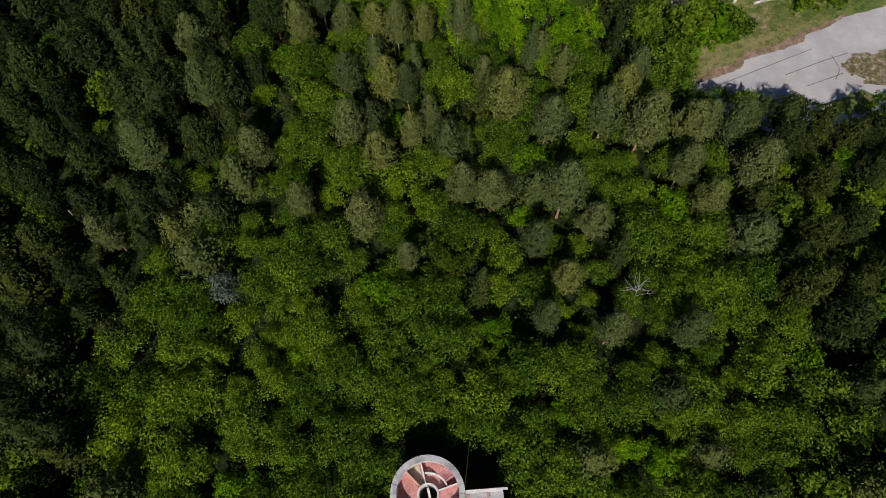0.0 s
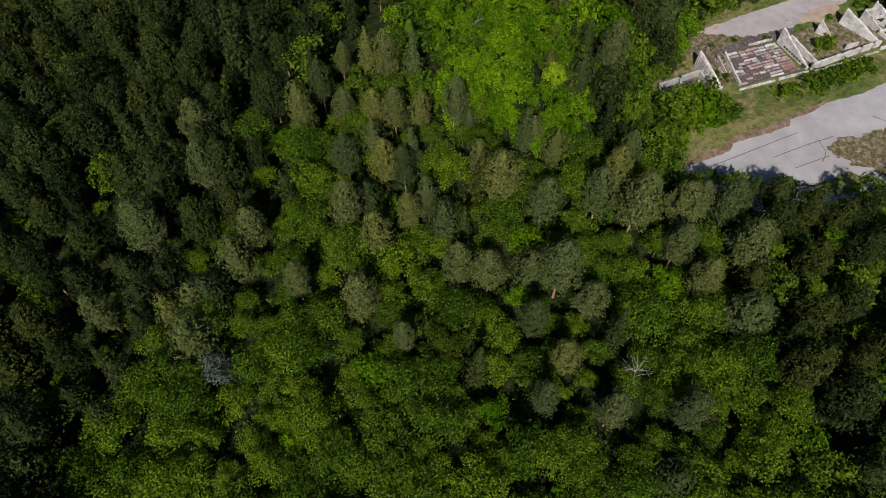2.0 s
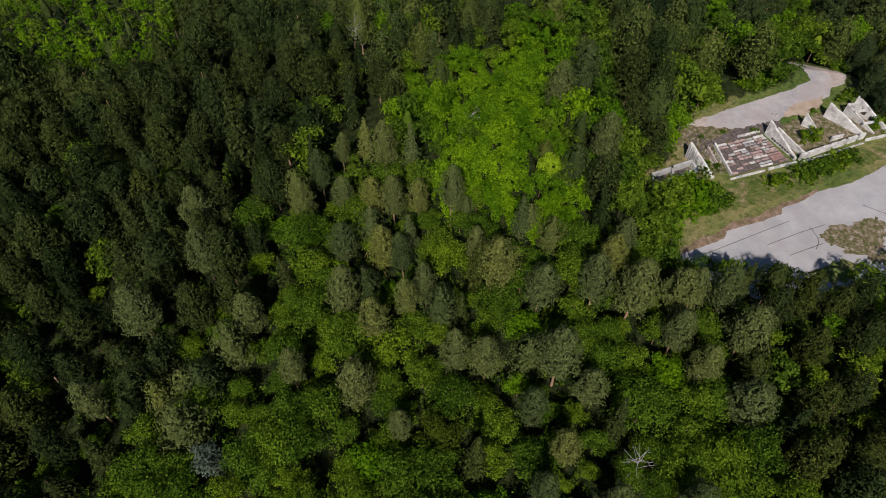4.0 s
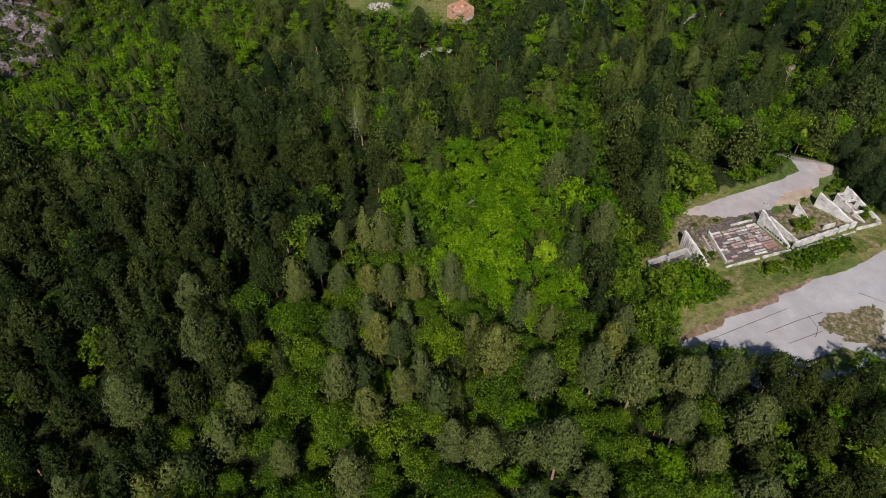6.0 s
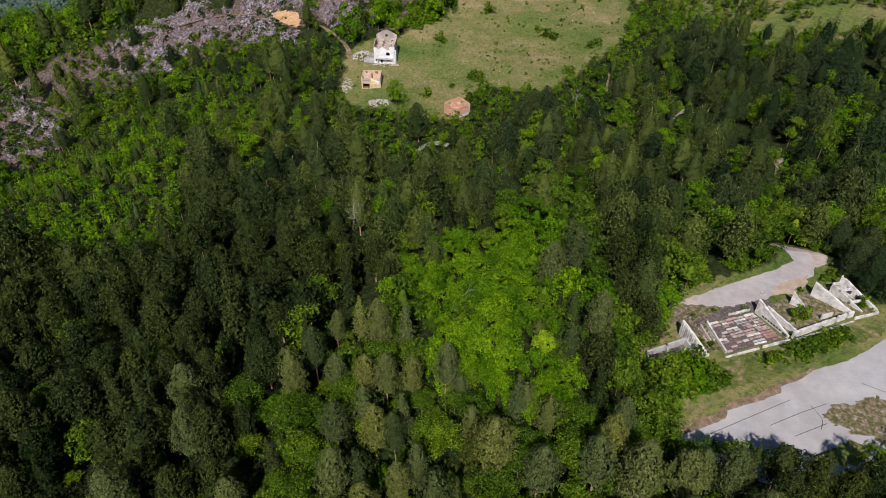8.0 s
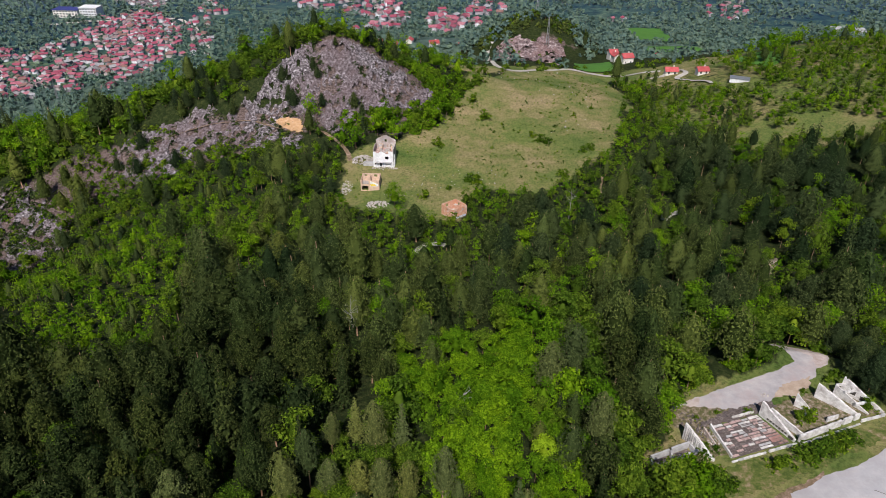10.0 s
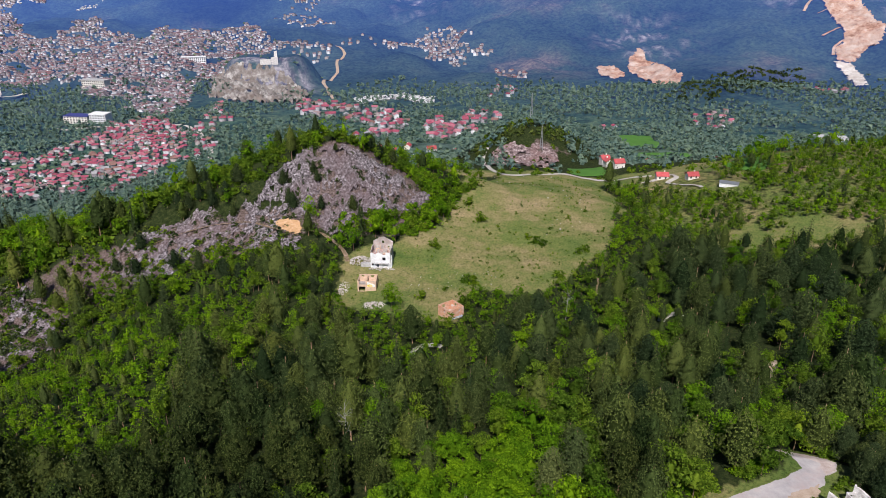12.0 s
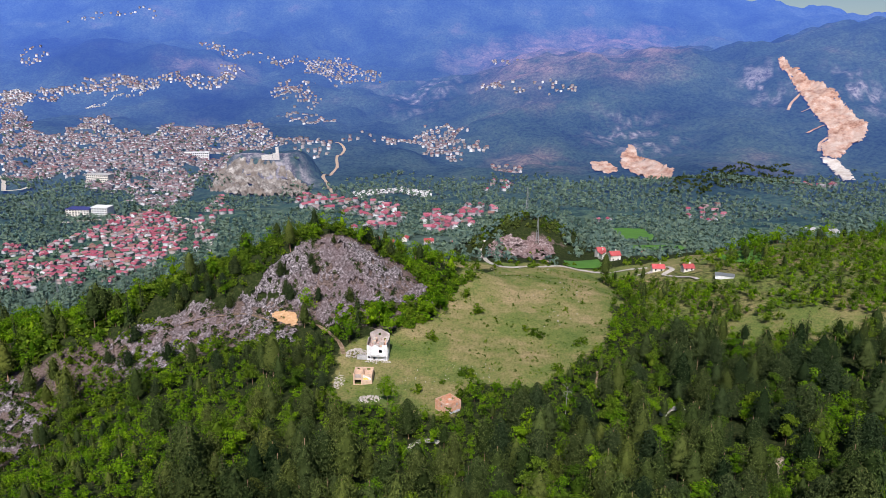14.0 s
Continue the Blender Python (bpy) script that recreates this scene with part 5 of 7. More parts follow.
def ruined_building():
    """Roofless hall: sloping cross walls, a broken floor, a long front wall with gaps."""
    ox, oy = 80.0, 113.0
    t = thing("ruined_building", pose(ox, oy, -6.88), "roofless ruined hall with whitewashed sloping walls", "ruin")
    rng = np.random.RandomState(4)

    def run(p, q):
        (x0, y0), (x1, y1) = p, q
        ln = math.hypot(x1 - x0, y1 - y0)
        ux, uy = (x1 - x0) / ln, (y1 - y0) / ln
        return ln, lambda a, h, s: (x0 - ox + ux * a - uy * s, y0 - oy + uy * a + ux * s, h)

    def slope_wall(p, q, h0, h1, thick=0.42, name="cross_wall", mat=WHITEWASH, foot=-0.8, notch=0.0):
        """A wall from its high back end down to its low front end, its top edge chipped."""
        ln, place = run(p, q)
        bm = bmesh.new()
        n = max(3, int(ln / 1.1))
        top = [(ln * k / n, h0 + (h1 - h0) * k / n + (rng.uniform(-0.12, 0.1) if 0 < k < n else 0)) for k in range(n + 1)]
        if notch:
            top[1:1] = [(0.25, h0 - notch * 0.2), (0.4, h0 - notch)]
        prism(bm, [(0, foot)] + top + [(ln, foot)], thick, place)
        return part(name, bm, mat, t)

    # Solid near-black blocks imitate the shade of openings; the wall stays uncut.
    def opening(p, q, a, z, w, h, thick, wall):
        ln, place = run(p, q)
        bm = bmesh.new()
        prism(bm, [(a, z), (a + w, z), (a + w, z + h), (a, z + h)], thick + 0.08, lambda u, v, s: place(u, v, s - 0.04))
        part("opening", bm, INSIDE_SHADE, wall, "near-black block imitating the shade of an opening")

    end = ((58.1, 113.0), (62.8, 105.9))
    slope_wall(*end, 4.5, 0.5, 0.45, "end_wall")
    ln, place = run(*end)
    for k in range(17):                       # upright fins on the outer face of the end wall
        a, bm = 0.1 + 0.49 * k, bmesh.new()
        h = 4.3 - 3.9 * a / ln
        prism(bm, [(a, -0.7), (a + 0.22, -0.7), (a + 0.22, h - 0.1), (a, h)], 0.24, lambda u, v, s: place(u, v, -0.004 - s))
        part("fin", bm, WHITEWASH if k % 3 else CONCRETE, t, "upright grey-white fin")
    hall = ((78.4, 120.1), (83.0, 111.4))
    w = slope_wall(*hall, 4.2, 0.6, 0.5)
    opening(*hall, 8.2, 0.0, 1.2, 0.75, 0.5, w)
    for k in range(7):                        # near-black blocks imitating shaded niches along the foot of the hall's cross wall
        opening(*hall, 2.2 + 0.82 * k, 0.35, 0.55, 0.5, 0.5, w)
    slope_wall((80.6, 119.6), (85.2, 112.2), 2.5, 1.5, 0.4)
    slope_wall((94.2, 125.8), (101.4, 118.5), 4.3, 0.8, 0.6)
    slope_wall((87.9, 122.9), (91.4, 119.8), 4.0, 0.2, 0.35)
    far = ((101.5, 127.9), (108.1, 120.0))
    w = slope_wall(*far, 4.6, 0.4, 0.55, notch=0.5)
    opening(*far, 2.2, 0.9, 1.3, 1.5, 0.55, w)
    opening(*far, 4.6, 0.5, 1.2, 1.1, 0.55, w)
    slope_wall((99.4, 127.0), (104.2, 119.6), 3.0, 0.4, 0.35)
    for p, q, z in (((99.6, 126.8), (102.4, 127.2), 2.5), ((100.6, 124.6), (104.0, 125.2), 2.3), ((102.0, 121.6), (106.0, 122.4), 1.2)):
        ln, place = run(p, q)
        bm = bmesh.new()
        prism(bm, [(0, z), (ln, z - 0.1), (ln, z + 0.45), (0, z + 0.5)], 0.5, place)
        part("lintel", bm, WHITEWASH, t)

    ln, place = run((84.2, 111.4), (101.6, 118.5))
    u = 0.0                                   # the tall front wall in broken lengths
    while u < ln - 1.2:
        w, bm = rng.uniform(1.7, 3.0), bmesh.new()
        w = min(w, ln - u)
        h = 1.9 - 0.35 * u / ln
        tops = [(u, h + rng.uniform(-0.2, 0.15)), (u + w * 0.5, h + rng.uniform(-0.3, 0.2)), (u + w - 0.04, h + rng.uniform(-0.2, 0.15))]
        prism(bm, [(u, -0.9)] + tops + [(u + w - 0.04, -0.9)], 0.5, place)
        part("front_wall", bm, WHITEWASH, t)
        u += w + (0.8 if rng.uniform() < 0.3 else 0)
    for p, q, h in (((66.9, 105.5), (75.4, 108.1), 0.35), ((76.2, 108.4), (83.4, 110.6), 0.5), ((84.2, 110.5), (92, 113.4), 0.2), ((92.6, 113.6), (101.2, 116.8), 0.1), ((101.6, 117.4), (108.2, 119.3), 0.6)):
        ln, place = run(p, q)
        n = int(ln / 1.3)
        for k in range(n):
            bm = bmesh.new()
            a0, a1 = ln * k / n, ln * (k + 1) / n - 0.06
            prism(bm, [(a0, -1.2), (a0, h + rng.uniform(-0.15, 0.1)), (a1, h + rng.uniform(-0.15, 0.1)), (a1, -1.2)], 0.38, place)
            part("retaining_wall", bm, WHITEWASH if rng.uniform() < 0.75 else CONCRETE, t)

    # the hall's broken floor between its joist lines
    bl, fl, fr, br = (np.array(q) for q in ((65.7, 116.2), (67.4, 106.7), (81.9, 111.3), (77.9, 119.8)))
    at = lambda u, v: (fl * (1 - u) + fr * u) * (1 - v) + (bl * (1 - u) + br * u) * v
    ln, place = run(tuple(at(0, 0)), tuple(at(1, 0)))
    bm = bmesh.new()
    ring_pts = [bm.verts.new((at(u, v)[0] - ox, at(u, v)[1] - oy, 0.02)) for u, v in ((0, 0), (1, 0), (1, 1), (0, 1))]
    bm.faces.new(ring_pts)
    bmesh.ops.solidify(bm, geom=bm.faces[:], thickness=0.3)
    # The near-black slab shows as dark gaps between the floor strips.
    part("floor_slab", bm, SOOT, t)
    rows, bays = 11, 4
    for r in range(rows):
        for q in range(bays):
            pieces = rng.randint(1, 4)
            for k in range(pieces):
                if rng.uniform() < 0.16 + 0.25 * (q == 0):
                    continue
                u0, u1 = (q + (k + rng.uniform(0.02, 0.10)) / pieces) / bays, (q + (k + rng.uniform(0.84, 0.97)) / pieces) / bays
                v0 = (r + rng.uniform(0.06, 0.22)) / rows
                v1 = v0 + rng.uniform(0.5, 0.78) / rows
                bm, z = bmesh.new(), 0.06 + rng.uniform(0, 0.16)
                tilt = rng.uniform(-0.08, 0.08, 4)
                vs = [bm.verts.new((at(u, v)[0] - ox, at(u, v)[1] - oy, z + dz + (tilt[i] if dz else 0))) for dz in (0, 0.14) for i, (u, v) in enumerate(((u0, v0), (u1, v0), (u1, v1), (u0, v1)))]
                for f in ((3, 2, 1, 0), (4, 5, 6, 7), (0, 1, 5, 4), (1, 2, 6, 5), (2, 3, 7, 6), (3, 0, 4, 7)):
                    bm.faces.new([vs[i] for i in f])
                red = q == bays - 1 and r < 4
                part("floor_slab_strip", bm, RED_TILES if red and rng.uniform() < 0.7 else (ROOF_PINK, WHITEWASH, ROOF_PINK, CONCRETE)[int(rng.randint(4))], t)
    for v in (0.27, 0.52, 0.77):              # dark joist lines across the floor
        p, q = at(0.02, v), at(0.98, v)
        ln, place = run(tuple(p), tuple(q))
        bm = bmesh.new()
        prism(bm, [(0, 0.03), (ln, 0.03), (ln, 0.32), (0, 0.32)], 0.16, place)
        part("joist", bm, DARK_RUBBLE, t)
    slope_wall((65.4, 116.2), (67.0, 106.9), 1.0, 0.7, 0.35, "low_wall")
    slope_wall((71.6, 118.6), (77.2, 120.2), 0.7, 0.9, 0.35, "low_wall")
    slope_wall((63.4, 114.8), (64.8, 110.2), 1.3, 0.4, 0.3, "low_wall", BURNT_PLASTER)
    slope_wall((89.0, 119.2), (92.2, 120.2), 1.5, 1.3, 0.35, "inner_wall")
    slope_wall((93.2, 117.2), (96.6, 118.6), 1.6, 1.2, 0.35, "inner_wall")

    # the low roofless annex: rims of wall round a floor coloured near-black
    for p, q, h in (((48.9, 103.6), (53.9, 105.5), 1.0), ((54.5, 105.8), (60.2, 108.2), 1.0), ((49.0, 106.1), (53.6, 107.9), 1.5), ((54.2, 108.2), (58.6, 109.9), 1.6)):
        slope_wall(p, q, h, h + 0.1, 0.4, "annex_wall", CONCRETE)
    for p, q in (((48.9, 103.8), (49.2, 106.0)), ((54.0, 105.8), (54.0, 107.9)), ((59.6, 108.2), (59.0, 109.9))):
        slope_wall(p, q, 1.2, 1.4, 0.4, "annex_wall", CONCRETE)
    bm = bmesh.new()
    box(bm, (54.0 - ox, 106.9 - oy, 0.1), (9.4, 1.7, 0.2), 21)
    part("annex_floor", bm, SOOT, t)
    return t


ruined_building()


def boulder_data(seed, rough=0.35):
    bm = bmesh.new()
    bmesh.ops.create_icosphere(bm, subdivisions=1, radius=1)
    rng = np.random.RandomState(seed)
    for v in bm.verts:
        v.co *= 1 + rng.uniform(-rough, rough)
        v.co.z *= 0.75
    me = bpy.data.meshes.new("chunk")
    bm.to_mesh(me)
    bm.free()
    return me


CHUNKS = [boulder_data(s) for s in range(12)]
for k, me in enumerate(CHUNKS):
    me.materials.append(RUBBLE if k < 6 else DARK_RUBBLE)


def heap(name, x, y, rx, ry, count, size, label, mound=0.5, turn=0.0, pool=0):
    """A pile of broken pieces on the ground."""
    t = thing(name, pose(x, y, float(land(x, y)), 0, 0, turn), label, "rubble")
    rng = np.random.RandomState(int(abs(x * 7 + y * 3)) + count)
    for i in range(count):
        a, r = rng.uniform(0, 6.283), math.sqrt(rng.uniform(0, 1))
        s = size * rng.uniform(0.4, 1.3)
        ob = new("chunk", CHUNKS[i % 6 + 6 * pool])
        ob.parent = t
        ob.matrix_basis = pose(rx * r * math.cos(a), ry * r * math.sin(a), mound * (1 - r) + s * 0.2, *rng.uniform(0, 360, 3)) @ Matrix.Diagonal((s, s * rng.uniform(0.6, 1.2), s * 0.7, 1))
    return t


heap("rubble_heap", 62.4, 117.0, 3.0, 4.4, 120, 0.30, "heap of dark broken masonry and scrap beside the ruin", turn=18, pool=1)
heap("rubble_heap", 64.6, 112.8, 1.6, 3.2, 60, 0.28, "pale broken masonry in the end room", turn=18)
heap("rubble_heap", 72.5, 120.2, 4.2, 1.4, 110, 0.28, "dark burnt debris behind the broken floor", turn=18, pool=1)
heap("rubble_heap", 82.5, 126.5, 0.9, 0.6, 14, 0.35, "small pile of dark scrap on the yard road")

patch("burnt_ground", [(69, 119.5), (72, 121.8), (78, 123.2), (79.5, 121.2), (74, 119.3)], SOOT, 0.4, 0.22, "black burnt patch behind the broken floor", "ground", 0.9)

# ---- the meadow with its ruined houses ----
def wall_with_holes(bm, length, height, thick, holes, place, top=None):
    """A wall built of blocks round its openings; holes: (from, to, sill, head)."""
    cuts = sorted({0.0, length, *[h[0] for h in holes], *[h[1] for h in holes]})
    for a, b in zip(cuts, cuts[1:]):
        spans, z = [], 0.0
        for h in sorted((h for h in holes if h[0] <= a + 1e-6 and h[1] >= b - 1e-6), key=lambda h: h[2]):
            if h[2] > z:
                spans.append((z, h[2]))
            z = h[3]
        top_a, top_b = (height, height) if top is None else (top(a), top(b))
        if z < min(top_a, top_b):
            spans.append((z, None))
        for z0, z1 in spans:
            prism(bm, [(a, z0), (b, z0), (b, z1 if z1 is not None else top_b), (a, z1 if z1 is not None else top_a)], thick, place)


def four_walls(t, w, d, h, thick, mat, front=(), right=(), back=(), left=(), tops=(None,) * 4, name="wall"):
    rows = ((front, w, lambda a, z, s: (a - w / 2, -d / 2 + s, z)), (right, d - 2 * thick, lambda a, z, s: (w / 2 - s, -d / 2 + thick + a, z)),
            (back, w, lambda a, z, s: (a - w / 2, d / 2 - s, z)), (left, d - 2 * thick, lambda a, z, s: (-w / 2 + s, -d / 2 + thick + a, z)))
    made = []
    for (holes, ln, place), top in zip(rows, tops):
        bm = bmesh.new()
        wall_with_holes(bm, ln, h, thick, holes, place, top)
        made.append(part(name, bm, mat, t))
    return made


def floor_plate(t, w, d, z, mat, name="floor_slab"):
    bm = bmesh.new()
    box(bm, (0, 0, z), (w, d, 0.22))
    return part(name, bm, mat, t)


def white_house():
    x, y = -21.2, 302.0
    t = thing("ruined_white_house", pose(x, y, float(land(x, y)) - 0.3, 0, 0, -6), "tall white plastered house, burnt out and roofless", "house")
    w, d = 9.4, 8.6
    rows = [(a, a + 1.5, z, z + 1.5) for z in (3.9, 6.6) for a in (5.6,)]
    side = [(a, a + 1.0, z, z + 1.4) for z in (1.2, 4.0, 6.8) for a in (1.4, 4.8)]
    jag = lambda k: (lambda a: 8.6 + 0.55 * math.sin(a * 2.3 + k) + 0.4 * math.sin(a * 5.1 + k))
    made = four_walls(t, w, d, 8.4, 0.35, PLASTER_WHITE, rows + [(0.6, 1.6, 1.0, 2.2), (3.0, 4.0, 0.2, 2.2), (1.6, 2.5, 6.8, 7.7)], side, [(2, 3.2, 4, 5.4), (6, 7.2, 4, 5.4), (4.1, 5.2, 9.2, 10.5), (1.4, 2.4, 6.6, 8.0), (6.8, 7.8, 6.6, 8.0)], side, (lambda a: 7.3 + 0.5 * math.sin(a * 2.1) + 0.3 * math.sin(a * 6.3), jag(1), lambda a: 10.2 + 2.6 * max(0, 1 - abs(a - w / 2) / (w / 2)) + 0.2 * math.sin(a * 6), jag(3)))
    for ob in made[1:]:
        ob.data.materials[0] = BURNT_PLASTER
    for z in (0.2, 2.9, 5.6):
        floor_plate(t, w - 0.8, d - 0.8, z, INSIDE_SHADE if z > 2 else CONCRETE)
    bm = bmesh.new()
    box(bm, (0, 0, 5.84), (w - 0.8, d - 0.8, 0.2))
    part("rubble_floor", bm, ROOF_PINK, t, "floor strewn with broken pink tiles")
    rng = np.random.RandomState(3)
    for k in range(13):
        bm = bmesh.new()
        ht = rng.uniform(1.0, 3.0)
        box(bm, (rng.uniform(-3.8, 3.8), rng.uniform(-2.6, 3.4), 5.9 + ht / 2), (rng.uniform(0.5, 2.2), 0.28, ht), rng.choice([0, 90]), rng.uniform(-0.8, 0.3, 4))
        part("broken_wall", bm, BRICK_PALE if k % 2 else RUBBLE, t)
    bm = bmesh.new()
    box(bm, (0.6, -5.0, 2.75), (7.0, 1.5, 0.2))
    part("balcony", bm, CONCRETE, t)
    for a in (-2.8, 0.8, 3.9):
        bm = bmesh.new()
        box(bm, (a, -5.55, 1.3), (0.3, 0.3, 2.7))
        part("post", bm, PLASTER_WHITE, t)
    bm = bmesh.new()
    wall_with_holes(bm, 3.0, 4.0, 0.35, [(0.8, 1.9, 1.0, 2.4)], lambda a, z, s: (4.8 + s, a - 3.5, z), lambda a: 6.5 - a * 0.9)
    part("side_wall", bm, PLASTER_WHITE, t)
    bm = bmesh.new()
    box(bm, (-7.2, -2.6, 0.7), (4.8, 2.0, 1.6))
    part("annex", bm, CONCRETE, t)
    return t


def brick_shell(name, x, y, turn, w, d, h, mat, label, front, right, back, left, inner, tops=(None,) * 4, floor=0.2):
    t = thing(name, pose(x, y, float(land(x, y)) - 0.3, 0, 0, turn), label, "house")
    four_walls(t, w, d, h, 0.3, mat, front, right, back, left, tops)
    floor_plate(t, w - 0.7, d - 0.7, floor, RUBBLE)
    for cx, cy, ln, a, ht in inner:
        bm = bmesh.new()
        box(bm, (cx, cy, floor + ht / 2), (ln, 0.22, ht), a, (0.2, -0.3, -0.2, 0.1))
        part("inner_wall", bm, mat, t)
    return t


white_house()
yellow = brick_shell("ruined_brick_house", -26.2, 280.6, -2, 8.2, 7.6, 5.0, BRICK_PALE, "roofless pale brick house with yellow graffiti", [(0.6, 3.4, 0.3, 2.4), (0.6, 3.6, 3.3, 4.99)],
                     [(2, 3.2, 3.0, 4.4)], [(1.0, 2.2, 3.2, 4.6), (5.2, 6.6, 3.2, 4.6)], [(2.2, 3.6, 3.1, 4.5)], ((0.2, -0.4, 6.9, 90, 2.2), (-1.9, 0.8, 3.6, 0, 2.4), (2.0, 1.0, 3.6, 0, 2.0)),
                     (lambda a: 5.0 - (1.6 if 3.6 <= a < 8.2 else 0) * (a - 3.6) / 4.6, None, None, None), 2.8)
bm = bmesh.new()
box(bm, (1.9, -3.84, 3.3), (3.4, 0.06, 2.0), 0, (0.5, -0.9, -0.9, 0.5))
part("plaster_panel", bm, PLASTER_WHITE, yellow, "white plastered panel")
bm = bmesh.new()
for k, (a, z, ln) in enumerate(((0.7, 3.1, 1.0), (1.6, 3.3, 1.2), (1.2, 2.7, 1.8), (2.2, 2.8, 0.8))):
    box(bm, (a, -3.9, z), (ln, 0.03, 0.34), 0, (0.2, -0.1, -0.1, 0.2))
part("graffiti", bm, YELLOW, yellow, "bright yellow paint patch")
bm = bmesh.new()
box(bm, (-0.5, -0.4, 5.6), (0.7, 0.7, 2.6))
part("chimney", bm, BRICK_PALE, yellow)

orange = brick_shell("ruined_brick_house", 10.0, 252.6, 38, 7.6, 7.2, 5.0, BRICK_WALL, "roofless orange hollow-brick house shell with graffiti", [(1.4, 2.6, 2.0, 3.6), (5.0, 6.0, 3.0, 4.4)], [(1.0, 2.0, 0.2, 2.2), (4.2, 5.4, 2.8, 4.2)],
                     [(2, 3.4, 3.0, 4.4)], [(2.4, 3.6, 2.8, 4.2)], ((0.3, 0.4, 6.4, 90, 1.7), (-1.7, 0.6, 3.6, 0, 1.7), (2.1, -0.8, 3.0, 0, 1.7)), floor=2.9)
bm = bmesh.new()
for k in range(7):
    box(bm, (-2.9 + 0.95 * k, -3.64, 0.75 + 0.1 * (k % 2)), (0.8, 0.05, 1.1), 0, (0.1, -0.1, -0.1, 0.1))
part("graffiti", bm, BLUE_PAINT, orange, "blue and white paint scrawl")

heap("rubble_heap", -21.8, 262.0, 5.0, 3.4, 170, 0.36, "grey rubble heap of a collapsed house on the meadow", mound=0.9)
heap("rubble_heap", -31.5, 305.0, 5.4, 5.0, 170, 0.5, "brownish scree of broken masonry beside the white house", mound=2.4)
heap("rubble_heap", -21.0, 296.4, 6.0, 1.6, 70, 0.4, "broken masonry along the foot of the white house", mound=0.6)
heap("rubble_heap", -37.0, 282.0, 2.4, 8.5, 120, 0.36, "line of old wall stones on the meadow", mound=0.3)
heap("scattered_stones", 2.0, 288.0, 30.0, 26.0, 130, 0.3, "pale stones strewn over the grass", mound=0.0)
heap("scattered_stones", 60.0, 400.0, 36.0, 60.0, 60, 0.4, "pale stones strewn over the grass", mound=0.0)


def bush(kind, x, y, s, rng):
    ob = plant(kind, x, y, s, rng.uniform(0, 360), rng)
    ob.location.z -= 1.9 * s
    return ob


